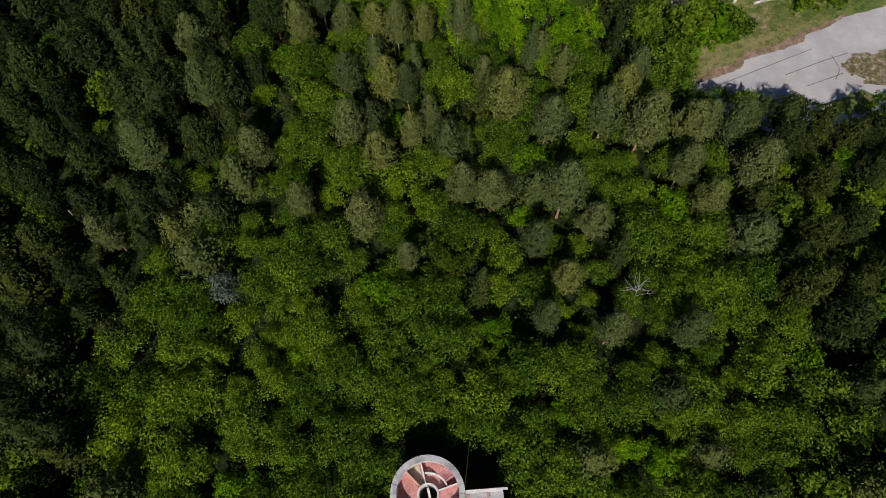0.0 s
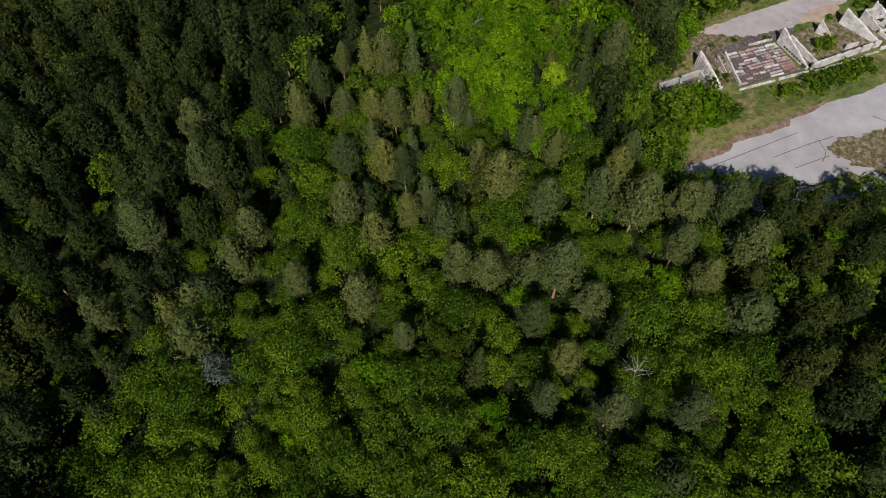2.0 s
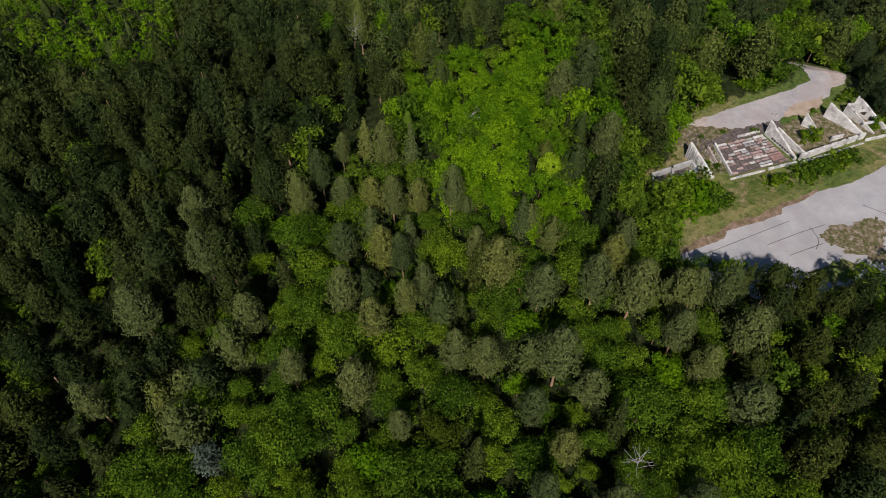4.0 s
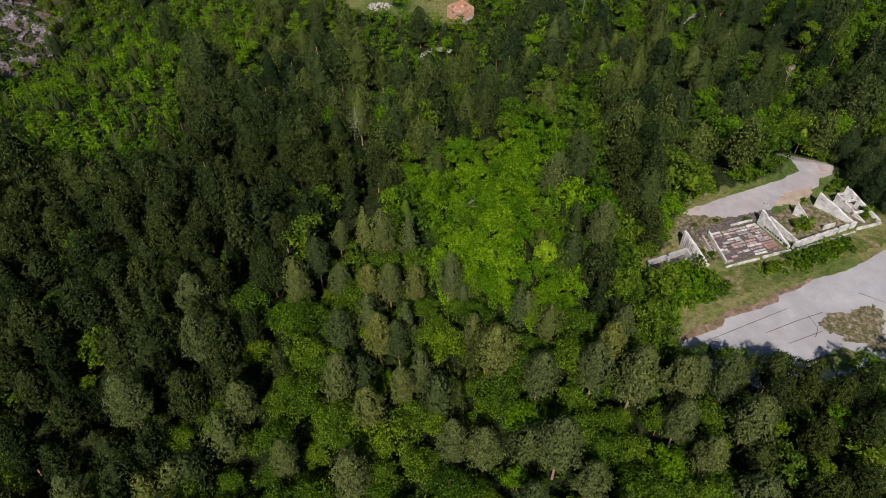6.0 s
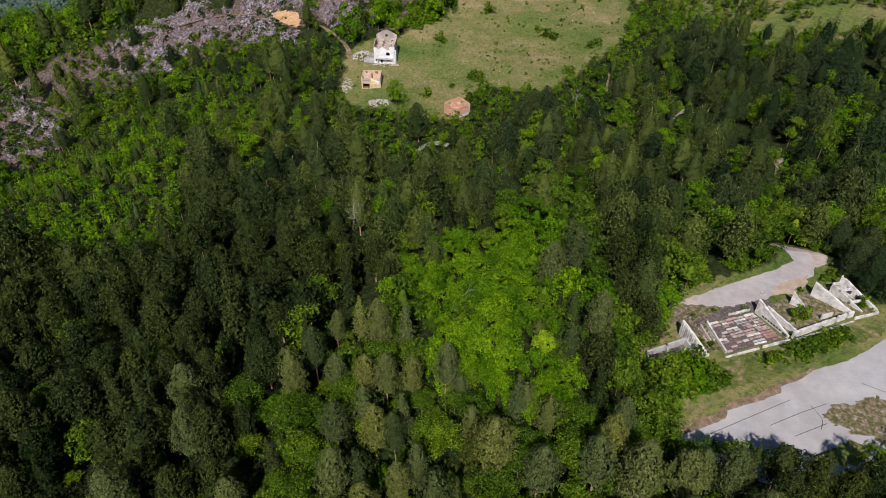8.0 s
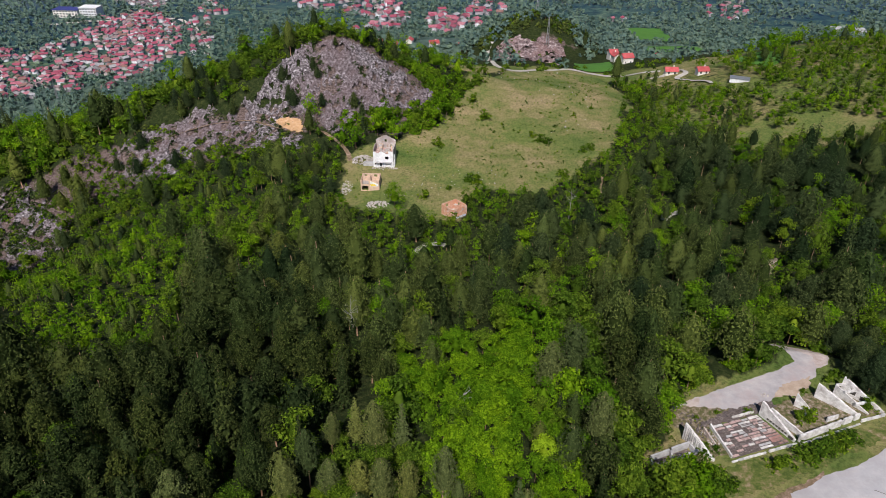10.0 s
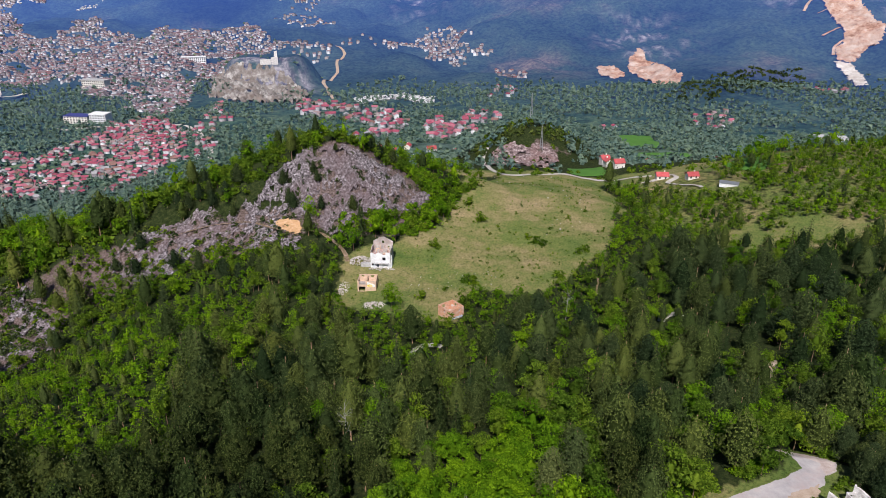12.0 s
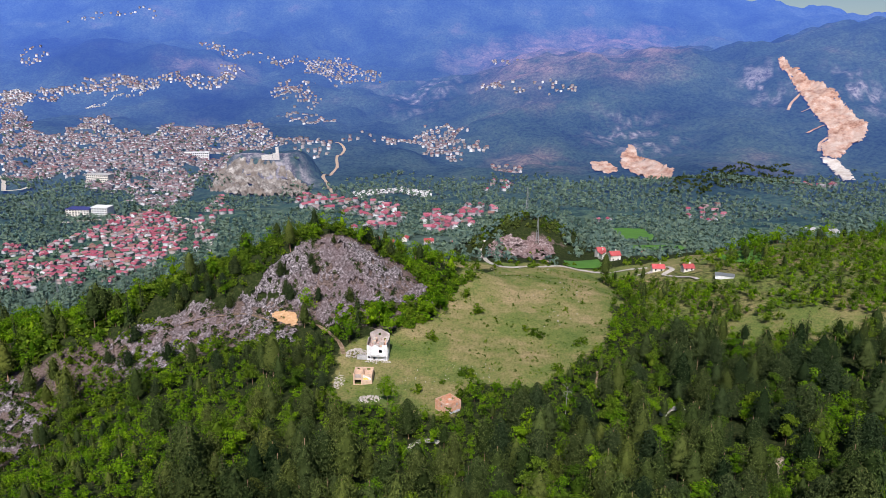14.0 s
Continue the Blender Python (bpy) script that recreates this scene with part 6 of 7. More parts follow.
def meadow_growth():
    rng = np.random.RandomState(77)
    models("bush", "round dark-green bush growing in the grass", "bush", [lambda: tree_model("bush", broad_crown(301, 420, 0.42, 6, 3.0, 12, 0.2), trunk_mesh(301, 4.0, 0.14, 0.04, 4), LEAF_BROAD, BARK),
                                                               lambda: tree_model("bush", broad_crown(302, 420, 0.42, 6, 3.2, 12, 0.2), trunk_mesh(302, 4.0, 0.14, 0.04, 4), LEAF_BROAD, BARK)])
    models("bright_bush", "fresh green shrub at the edge of the clearing", "bush", [lambda: tree_model("bush", broad_crown(303, 520, 0.4, 6, 3.0, 12, 0.2), trunk_mesh(303, 4.0, 0.14, 0.04, 4), LEAF_BRIGHT, BARK),
                                                                      lambda: tree_model("bush", broad_crown(304, 520, 0.4, 6.5, 3.2, 12, 0.2), trunk_mesh(304, 4.0, 0.14, 0.04, 4), LEAF_BROAD, BARK)])
    for ob in MODELS["bush"] + MODELS["bright_bush"]:
        tagged(ob, group="bushes on the grass")
    spots = [(23.5, 378, 1.1), (28.7, 358, 1.25), (3.9, 321, 1.0), (18, 284, 1.1), (21, 283, 1.0), (-2.2, 268, 1.0), (8, 276, 0.5), (56, 333, 0.9), (59, 330, 0.8), (52, 338, 0.7), (75, 318, 0.8), (79, 320, 0.8), (61, 289, 1.0), (-10, 334, 0.8),
             (-6, 350, 1.0), (45, 300, 0.3), (66, 352, 0.35), (38, 352, 0.3), (50, 372, 0.4), (80, 372, 0.5), (92, 385, 0.5), (-30, 290, 0.5)]
    for x, y, s in spots:
        bush("bush", x, y, s, rng)
    for k in range(110):
        x, y = rng.uniform(20, 125), rng.uniform(330, 475)
        if inside(MEADOW, np.array([x]), np.array([y]))[0]:
            bush("bush", x, y, rng.uniform(0.10, 0.28), rng)
    # bushes along the ruin and the yard
    for x, y, s in ((75.8, 104.4, 0.9), (78.0, 104.8, 0.85), (83.4, 106.2, 1.0), (85.6, 107.2, 0.95), (88.6, 108.6, 0.9), (90.6, 109.8, 0.8), (93.0, 110.2, 1.05), (95.4, 111.2, 0.95), (89.7, 118.6, 0.9), (87.2, 118.4, 0.7), (105.4, 122.2, 0.8), (76.3, 120.4, 0.45),
                    (61.9, 109.8, 0.6), (64.4, 109.0, 0.5), (103.3, 133.4, 0.7), (100.4, 131.4, 0.6), (92.4, 127.6, 0.4), (63.0, 118.6, 0.35), (68.5, 120.6, 0.3)):
        bush("bush", x, y, s * 0.9, rng)
    for x, y, s in ((51.5, 100.4, 1.2), (55.7, 102.0, 1.3), (59.4, 102.0, 1.25), (62.2, 101.2, 1.0), (52.9, 96.5, 1.2), (57.1, 97.5, 1.25), (48.7, 94.2, 1.3), (61.0, 98.0, 1.0), (48.3, 97.6, 1.2), (54.6, 99, 1.3), (58.6, 99.6, 1.3), (50, 91.5, 1.0)):
        bush("bright_bush", x, y, s, rng)
    edge = CLEARING[12:19]
    for (x0, y0), (x1, y1) in zip(edge, edge[1:]):
        for k in range(int(math.hypot(x1 - x0, y1 - y0) / 2.6)):
            f = rng.uniform(0, 1)
            bush("bright_bush", x0 + (x1 - x0) * f - rng.uniform(0.5, 3), y0 + (y1 - y0) * f + rng.uniform(0.8, 3.5), rng.uniform(0.7, 1.15), rng)
    edge = CLEARING[7:11]
    for (x0, y0), (x1, y1) in zip(edge, edge[1:]):
        for k in range(int(math.hypot(x1 - x0, y1 - y0) / 7.0)):
            f = rng.uniform(0, 1)
            bush("bush", x0 + (x1 - x0) * f + rng.uniform(0.5, 3), y0 + (y1 - y0) * f + rng.uniform(0, 2), rng.uniform(0.7, 1.2), rng)


meadow_growth()
strip("forest_track", [(-5, 218), (-4, 221), (-1, 226), (3, 226), (6, 224)], 2.6, GRAVEL, 0.35, "pale gravel bend of a forest track", "path", 1.5)
strip("forest_track", [(94, 246), (97, 250.5), (102, 253.5), (107, 254)], 3.2, GRAVEL, 0.35, "pale gravel bend of a forest track", "path", 1.5)
strip("forest_track", [(116, 201), (119, 206), (123, 210), (125, 216)], 4.0, DIRT, 0.35, "bare earth opening on a forest track", "path", 1.5)
strip("forest_track", [(74, 271), (75.2, 277), (77.4, 283), (78, 288)], 0.9, RED_DIRT, 0.2, "bare earth strip of a forest track", "path", 1.5)
strip("footpath", [(-38, 305), (-40, 314), (-44, 322), (-54, 332), (-66, 338)], 2.0, RED_DIRT, 0.3, "reddish footpath up the crag", "path", 1.5)
patch("earth_cut", [(-80, 344), (-73, 344), (-66, 340), (-64, 332), (-70, 334), (-77, 340)], ORANGE_EARTH, 0.6, 1.1, "orange cut bank beside the ridge track", "ground", 1.6, relief=0.7)
strip("ridge_track", [(-66, 332), (-78, 340), (-92, 346), (-112, 347), (-134, 344), (-158, 338)], 1.5, RED_DIRT, 0.8, "pale track along the rocky ridge", "path", 2.0)


def rock_face(name, poly, step, height, label, seed, lift=0.2, mat=None, gap=-0.75, gully=0.0, fray=3.0):
    """Broken rock: sharp ribs and blocks standing out of the slope."""
    px, py = np.array(poly).T
    gx, gy = np.meshgrid(np.arange(px.min() - step, px.max() + 2 * step, step), np.arange(py.min() - step, py.max() + 2 * step, step))
    keep = inside(poly, gx, gy, fray * max(1, step / 2), seed) & (ripple(gx, gy, step * 10, seed + 9) > gap)
    rib = 1 - np.abs(ripple(gx, gy * 0.6, step * 9, seed)) * 1.6
    blocks = np.floor((ripple(gx, gy, step * 4.6, seed + 1) + 1) * 2.5) / 2.5 - 0.8
    rng = np.random.RandomState(seed)
    z = land(gx, gy) + lift + height * (0.55 * rib + 0.4 * blocks) + rng.uniform(-0.24, 0.24, gx.shape) * height + gully * ripple(gx, gy * 0.3, 19, seed + 4)
    gx, gy = gx + rng.uniform(-0.3, 0.3, gx.shape) * step, gy + rng.uniform(-0.3, 0.3, gx.shape) * step
    idx = np.arange(gx.size).reshape(gx.shape)
    q = keep[:-1, :-1] & keep[1:, :-1] & keep[:-1, 1:] & keep[1:, 1:]
    faces = np.stack([idx[:-1, :-1][q], idx[:-1, 1:][q], idx[1:, 1:][q], idx[1:, :-1][q]], 1)
    use, inv = np.unique(faces, return_inverse=True)
    return tagged(mesh_object(name, np.stack([gx, gy, z], -1).reshape(-1, 3)[use], inv.reshape(-1, 4), [mat or ROCK]), label, "rock", kind="structure")


ROCK = solid_material("weathered_limestone", [(0.38, (0.016, 0.014, 0.015)), (0.46, (0.080, 0.068, 0.071)), (0.53, (0.175, 0.152, 0.160)), (0.60, (0.30, 0.265, 0.285)), (0.68, (0.52, 0.49, 0.51))], 0.8, 0.95, 1.0, 1.6, stain=(0.125, 0.084, 0.086), stain_scale=0.034)
RED_ROCK = solid_material("reddish_rock", [(0.40, (0.05, 0.035, 0.035)), (0.47, (0.15, 0.105, 0.105)), (0.55, (0.25, 0.19, 0.19)), (0.64, (0.48, 0.42, 0.41))], 0.4, 0.95, 1.0, 1.2, stain=(0.20, 0.12, 0.11), stain_scale=0.06)
rock_face("crag_rock", CRAG, 0.8, 2.3, "bare grey and brownish limestone crag above the meadow", 3, 0.6, None, -0.6, 2.6)
rock_face("ridge_rock", RIDGE_BAND, 0.9, 1.5, "broken pale rock band along the ridge", 4, 0.2, None, -0.45)
rock_face("cliff_rock", CLIFF, 1.0, 2.4, "grey cliff rock above the ravine", 5, 0.2, None, -0.25)
rock_face("hill_rock", [(47, 545), (52, 584), (58, 599), (72, 599), (92, 598), (108, 591), (112, 578), (104, 548), (80, 536), (60, 534)], 1.5, 2.4, "reddish rock face of the mast hill", 6, 0.6, RED_ROCK, -0.7)
PALE_ROCK = solid_material("pale_cliff", [(0.36, (0.10, 0.085, 0.08)), (0.5, (0.22, 0.20, 0.19)), (0.64, (0.46, 0.44, 0.42))], 0.05, 0.95, 1.0, 0.2, stain=(0.16, 0.12, 0.10), stain_scale=0.012)
rock_face("fort_rock", [(-482, 1530), (-532, 1740), (-497, 1745), (-443, 1724), (-388, 1722), (-334, 1722), (-272, 1590), (-274, 1470), (-374, 1450), (-431, 1480)], 3.4, 13.0, "pale cliffs below the fort", 7, 0.0, PALE_ROCK, -0.9)


def scrub(name, places, leaf, leaves, size, label, rng):
    """Low shrubs without stems to be seen, as one body of growth."""
    t = [(broad_crown(q, leaves, size, 5.0, 3.2, 9, 0.3), stem_triangles(2, 0.1)) for q in range(401, 405)]
    rows = [(x, y, float(land(x, y)) - 1.1 * s, s, rng.uniform()) for x, y, s in places]
    return merged(name, t, rows, rng, leaf, BARK, label)


def spots(poly, count, lo, hi, rng, size=0.0, above=-9.0, seed=91):
    px, py = np.array(poly).T
    x, y = rng.uniform(px.min(), px.max(), count), rng.uniform(py.min(), py.max(), count)
    ok = inside(poly, x, y)
    if size:
        ok &= fractal(x, y, size, seed, 3) > above
    return [(float(a), float(b), float(rng.uniform(lo, hi))) for a, b in zip(x[ok], y[ok])]


FLANK = [(-26, 394), (-6, 400), (24, 404), (34, 413), (17, 385), (13, 356), (-6, 332), (-44, 330), (-46, 340), (-22, 348), (0, 366), (-4, 378)]
CREST = [(-140, 362), (-112, 366), (-92, 374), (-70, 386), (-40, 392), (-16, 392), (-16, 384), (-40, 384), (-66, 379), (-88, 368), (-110, 358)]


def crag_growth():
    rng = np.random.RandomState(17)
    scrub("crag_scrub", spots(CRAG, 700, 0.15, 0.6, rng, 20, 0.02) + spots(RIDGE_BAND, 420, 0.15, 0.7, rng, 18, 0.0) + spots(CLIFF, 420, 0.3, 0.8, rng, 14, -0.2), WOODS["dark"], 70, 0.85, "low dark shrubs in the clefts of the rock", rng)
    scrub("crag_scrub", spots(CREST, 380, 0.45, 0.95, rng, 20, -0.4) + spots([(-155, 358), (-160, 425), (-30, 425), (-16, 392), (-60, 390), (-98, 372), (-120, 362)], 900, 0.6, 1.1, rng), WOODS["broad"], 240, 0.56, "green shrubs along the crest of the crag", rng)
    scrub("crag_scrub", spots(FLANK, 420, 0.55, 1.1, rng, 25, -0.6), WOODS["bright"], 240, 0.56, "bright green shrubs on the flank of the crag", rng)
    scrub("crag_scrub", spots(FLANK, 520, 0.5, 1.05, rng, 25, -0.6), WOODS["broad"], 240, 0.56, "green shrubs on the flank of the crag", rng)
    scrub("slope_scrub", spots([(-330, 330), (-330, 470), (-220, 470), (-130, 420), (-110, 372), (-160, 352), (-190, 345), (-230, 335), (-280, 300)], 1500, 0.7, 1.5, rng), WOODS["broad"], 60, 1.5, "green scrub on the slope behind the ridge", rng)
    scrub("ridge_scrub", spots([(-250, 318), (-200, 340), (-150, 352), (-100, 360), (-60, 350), (-50, 328), (-90, 318), (-140, 312), (-190, 300)], 700, 0.2, 0.6, rng, 24, 0.1), WOODS["mixed"], 90, 0.85, "dark scrub and young pines along the rocky ridge", rng)
    scrub("ridge_scrub", spots([(-260, 290), (-240, 340), (-150, 350), (-60, 330), (-60, 318), (-130, 300), (-170, 280), (-230, 260)], 900, 0.35, 0.85, rng, 30, -0.2), WOODS["broad"], 90, 0.85, "green scrub on the flank of the ridge", rng)
    scrub("meadow_tufts", spots(MEADOW, 1900, 0.07, 0.28, rng, 60, 0.0, 97), WOODS["broad"], 26, 1.3, "small dark shrubs and tufts in the grass", rng)
    scrub("hill_scrub", spots([(44, 590), (56, 602), (90, 606), (120, 602), (142, 622), (120, 650), (60, 650), (38, 615)], 420, 0.5, 1.0, rng, 40, -0.5), WOODS["mixed"], 60, 1.3, "green shrubs over the top of the mast hill", rng)
    scrub("hill_scrub", spots([(46, 572), (62, 600), (110, 598), (120, 583), (90, 566)], 60, 0.3, 0.7, rng, 20, 0.1) + spots([(50, 606), (64, 612), (90, 612), (118, 606), (150, 640), (120, 680), (60, 670), (40, 630)], 330, 0.5, 0.95, rng, 40, -0.25) + spots([(16, 500), (50, 510), (120, 520), (240, 540), (240, 480), (150, 470)], 260, 0.3, 0.8, rng, 40, 0.0), WOODS["broad"], 60, 1.3, "green shrubs over the mast hill and below it", rng)


crag_growth()

# ---- the valley, its town and the far slopes ----
TOWN_DENSE = [[(-1071, 1756), (-1729, 2912), (-1591, 2821), (-1227, 2220), (-1109, 2156), (-1214, 2487), (-1268, 2808), (-1009, 2283), (-888, 2287), (-1010, 2783), (-799, 2464), (-686, 2404), (-724, 2867), (-512, 2300), (-434, 2268), (-399, 2177), (-472, 2189), (-455, 1900), (-511, 1768), (-515, 1730), (-565, 1708), (-501, 1434), (-502, 1308), (-587, 1386), (-651, 1516), (-721, 1509), (-819, 1668), (-909, 1715), (-957, 1674)],
              [(-552, 838), (-680, 1077), (-594, 1016), (-577, 1058), (-564, 1125), (-548, 1230), (-521, 1277), (-455, 1236), (-396, 1133), (-382, 1025), (-334, 979), (-361, 940), (-394, 906), (-413, 863), (-408, 820), (-443, 834), (-496, 884), (-498, 821)],
              [(-268, 1350), (-262, 1537), (-194, 1495), (-137, 1409), (-68, 1416), (-38, 1210), (-62, 1099), (-85, 1041), (-119, 1200), (-174, 1310), (-239, 1311)], [(-17, 1127), (2, 1261), (42, 1223), (74, 1252), (68, 1134), (27, 1026), (2, 1062)], [(68, 1341), (104, 1377), (129, 1287), (103, 1230), (72, 1224)]]
UPPER_TOWN = [[(-1677, 3084), (-1549, 3123), (-1375, 3173), (-1230, 3242), (-1142, 3202), (-1267, 3131), (-1398, 3098), (-1552, 3069), (-1597, 2969)], [(-1837, 3115), (-1708, 3098), (-1598, 2926), (-1640, 2874), (-1729, 2912)], [(-1169, 3209), (-876, 3316), (-882, 3236), (-1133, 3167)]]
SLOPE_TOWN = [[(-1213, 3861), (-1029, 3724), (-872, 3653), (-630, 3699), (-428, 3929), (-348, 3713), (-445, 3556), (-533, 3418), (-719, 3565), (-945, 3604), (-1046, 3578)], [(-730, 3348), (-576, 3356), (-449, 3002), (-481, 2900), (-593, 2897), (-685, 3119)], [(-533, 3418), (-348, 3713), (-229, 3638), (-227, 3598), (-430, 3427)], [(-1033, 3425), (-881, 3447), (-876, 3316), (-978, 3319)]]
VILLAGES = [[(-153, 2388), (-32, 2623), (-22, 2689), (83, 2625), (146, 2444), (134, 2401), (77, 2404), (201, 2267), (179, 2211), (108, 2237), (71, 2173), (0, 2223), (-38, 2394), (-132, 2358)], [(-489, 2276), (-306, 2259), (-291, 2142), (-374, 2000)],
            [(172, 2127), (204, 2093), (265, 1914), (242, 1743), (167, 1862)], [(-585, 2851), (-356, 2813), (-343, 2701), (-519, 2621)], [(325, 3863), (385, 3572), (416, 2994), (410, 2940), (333, 3607)], [(210, 3010), (351, 2814), (574, 2718), (542, 2656), (426, 2713), (218, 2795)],
            [(-2011, 4123), (-1768, 4148), (-1494, 4174), (-1471, 4144), (-1748, 4094), (-1949, 4055)], [(-2065, 3730), (-1925, 3680), (-1757, 3348), (-1914, 3436)], [(-250, 2420), (-160, 2400), (-170, 2330), (-300, 2300)]]
RED_VILLAGES = [[(-425, 1221), (-449, 1342), (-457, 1448), (-400, 1365), (-343, 1230), (-325, 1126), (-318, 1022), (-338, 993)], [(141, 1720), (215, 1751), (217, 1654), (183, 1585), (130, 1574)], [(913, 1682), (904, 1589), (984, 1635), (920, 1547), (829, 1475)], [(820, 1556), (956, 1736), (904, 1637), (796, 1495)], [(499, 1318), (598, 1332), (546, 1206), (501, 1222), (474, 1261)], [(100, 780), (190, 790), (230, 860), (120, 900), (80, 850)], [(60, 1000), (150, 1150), (240, 1120), (180, 960)], [(250, 1150), (330, 1200), (340, 1120), (270, 1100)]]
OPEN_GROUND = [[(283, 960), (300, 1110), (356, 1107), (330, 960)], [(201, 443), (212, 425), (243, 456), (236, 478), (206, 472)], [(112, 545), (141, 547), (138, 510), (106, 506)], [(600, 1050), (660, 1050), (690, 1130), (640, 1150)], [(252, 830), (340, 830), (345, 905), (255, 905)]]
RED_HOUSES = [(150, 534, 12, 8.4, 7, 5), (146, 549, 100, 7.5, 6.4, 5), (147, 566, 10, 7, 6.4, 6), (162, 464, -4, 8, 5.6, 2.8), (176, 446, 3, 7, 5.4, 2.6), (128, 664, 40, 12, 8, 4.0), (165, 660, 15, 9, 6, 3.0)]
RED_HOUSES += [(120, 780, 30, 10, 8, 5), (128, 800, -20, 11, 8, 5), (60, 840, 10, 11, 9, 5.5), (30, 860, 60, 10, 8, 5), (10, 800, -30, 11, 8, 5), (-20, 780, 20, 11, 9, 5), (-45, 850, 70, 10, 8, 5)]
RED_HOUSES += [(2, 900, 10, 12, 9, 6), (310, 760, 10, 10, 8, 4), (260, 800, 70, 10, 8, 4), (-70, 900, 25, 12, 9, 6), (-30, 930, 80, 11, 8, 5), (-90, 960, -15, 11, 9, 5), (352, 820, 20, 11, 8, 5), (372, 838, 80, 10, 8, 5)]
KEPT_CLEAR = [(q[0], q[1], 13) for q in RED_HOUSES] + [(x, y, 9) for x, y in ((52, 592), (69, 562), (86, 553), (103, 545), (124, 560), (143, 545), (166, 528), (190, 548), (160, 478), (172, 486), (186, 478), (180, 455), (187, 413), (205, 520), (160, 520), (168, 500), (175, 425))]
SLIP = [(1274, 2631), (1303, 2637), (1307, 2531), (1314, 2458), (1348, 2427), (1344, 2285), (1337, 2120), (1299, 2062), (1229, 2019), (1160, 1962), (1141, 2003), (1161, 2061), (1201, 2096), (1233, 2159), (1235, 2219), (1237, 2302), (1257, 2430), (1267, 2549)]
SLIP_FOOT = [(1135, 2010), (1166, 1962), (1129, 1853), (1061, 1696), (1011, 1664), (1073, 1828), (1104, 1935)]
QUARRY = [(547, 1977), (591, 2146), (611, 2159), (654, 2243), (643, 2133), (671, 2120), (655, 1964), (657, 1830), (560, 1675), (564, 1815), (559, 1931)]
QUARRY_FLOOR = [(469, 2026), (515, 2047), (530, 1941), (526, 1897), (476, 1881), (458, 1938)]
OPEN_GROUND += [SLIP, SLIP_FOOT, QUARRY, QUARRY_FLOOR, [(250, 700), (340, 720), (360, 800), (270, 780)], [(-60, 700), (0, 690), (20, 740), (-40, 760)]]
KEPT_CLEAR += [(x, y, 26) for x, y in ((-247, 1767), (-247, 1900), (-274, 2042), (-285, 1692), (-240, 1600))] + [(95, 596, 26), (-395, 1660, 60)]
plant_valley()

def town_material(name, stops):
    """Each house takes its own colour out of the range."""
    m, n, l = material(name)
    at = n.new("ShaderNodeAttribute")
    at.attribute_name = "tone"
    r = ramp(n, stops)
    r.color_ramp.interpolation = "CONSTANT"
    l.new(at.outputs["Fac"], r.inputs[0])
    spot = ramp(n, [(0.35, (0.75, 0.75, 0.75)), (0.65, (1.1, 1.1, 1.1))])
    l.new(noise_tex(n, l, 0.35, 5, n.new("ShaderNodeTexCoord").outputs["Object"]), spot.inputs[0])
    d, o = n.new("ShaderNodeBsdfDiffuse"), n.new("ShaderNodeOutputMaterial")
    l.new(mix(n, l, 1.0, r.outputs[0], spot.outputs[0], "MULTIPLY"), d.inputs[0])
    l.new(d.outputs[0], o.inputs[0])
    return m


# Roof and wall colours lean towards blue, haze over the town mixed in.
TOWN_ROOFS = town_material("town_roofs_brown", [(0, (0.20, 0.14, 0.155)), (0.2, (0.27, 0.20, 0.22)), (0.4, (0.14, 0.12, 0.14)), (0.55, (0.32, 0.23, 0.245)), (0.7, (0.26, 0.245, 0.28)), (0.8, (0.25, 0.13, 0.14)), (0.92, (0.54, 0.53, 0.56))])
TOWN_ROOFS_RED = town_material("town_roofs_red", [(0, (0.34, 0.09, 0.13)), (0.3, (0.42, 0.15, 0.19)), (0.5, (0.27, 0.085, 0.115)), (0.60, (0.46, 0.21, 0.24)), (0.70, (0.30, 0.22, 0.22)), (0.8, (0.26, 0.15, 0.13)), (0.9, (0.36, 0.35, 0.36))])
TOWN_WALLS = town_material("town_walls", [(0, (0.44, 0.41, 0.43)), (0.22, (0.64, 0.62, 0.65)), (0.42, (0.36, 0.32, 0.34)), (0.58, (0.80, 0.80, 0.83)), (0.72, (0.48, 0.42, 0.41)), (0.86, (0.29, 0.27, 0.29))])


def house_form(w, d, h, ridge):
    v = [(-w, -d, -3), (w, -d, -3), (w, d, -3), (-w, d, -3), (-w, -d, h), (w, -d, h), (w, d, h), (-w, d, h), (-w, 0, h + ridge), (w, 0, h + ridge)]
    e = 0.8
    v += [(-w - e, -d - e, h - 0.3), (w + e, -d - e, h - 0.3), (w + e, 0, h + ridge + 0.12), (-w - e, 0, h + ridge + 0.12), (-w - e, d + e, h - 0.3), (w + e, d + e, h - 0.3)]
    f = [(0, 1, 5), (0, 5, 4), (1, 2, 6), (1, 6, 5), (2, 3, 7), (2, 7, 6), (3, 0, 4), (3, 4, 7), (4, 8, 7), (5, 6, 9), (10, 11, 12), (10, 12, 13), (13, 12, 15), (13, 15, 14)]
    return np.array(v, float), np.array(f), np.array([0] * 10 + [1] * 4)


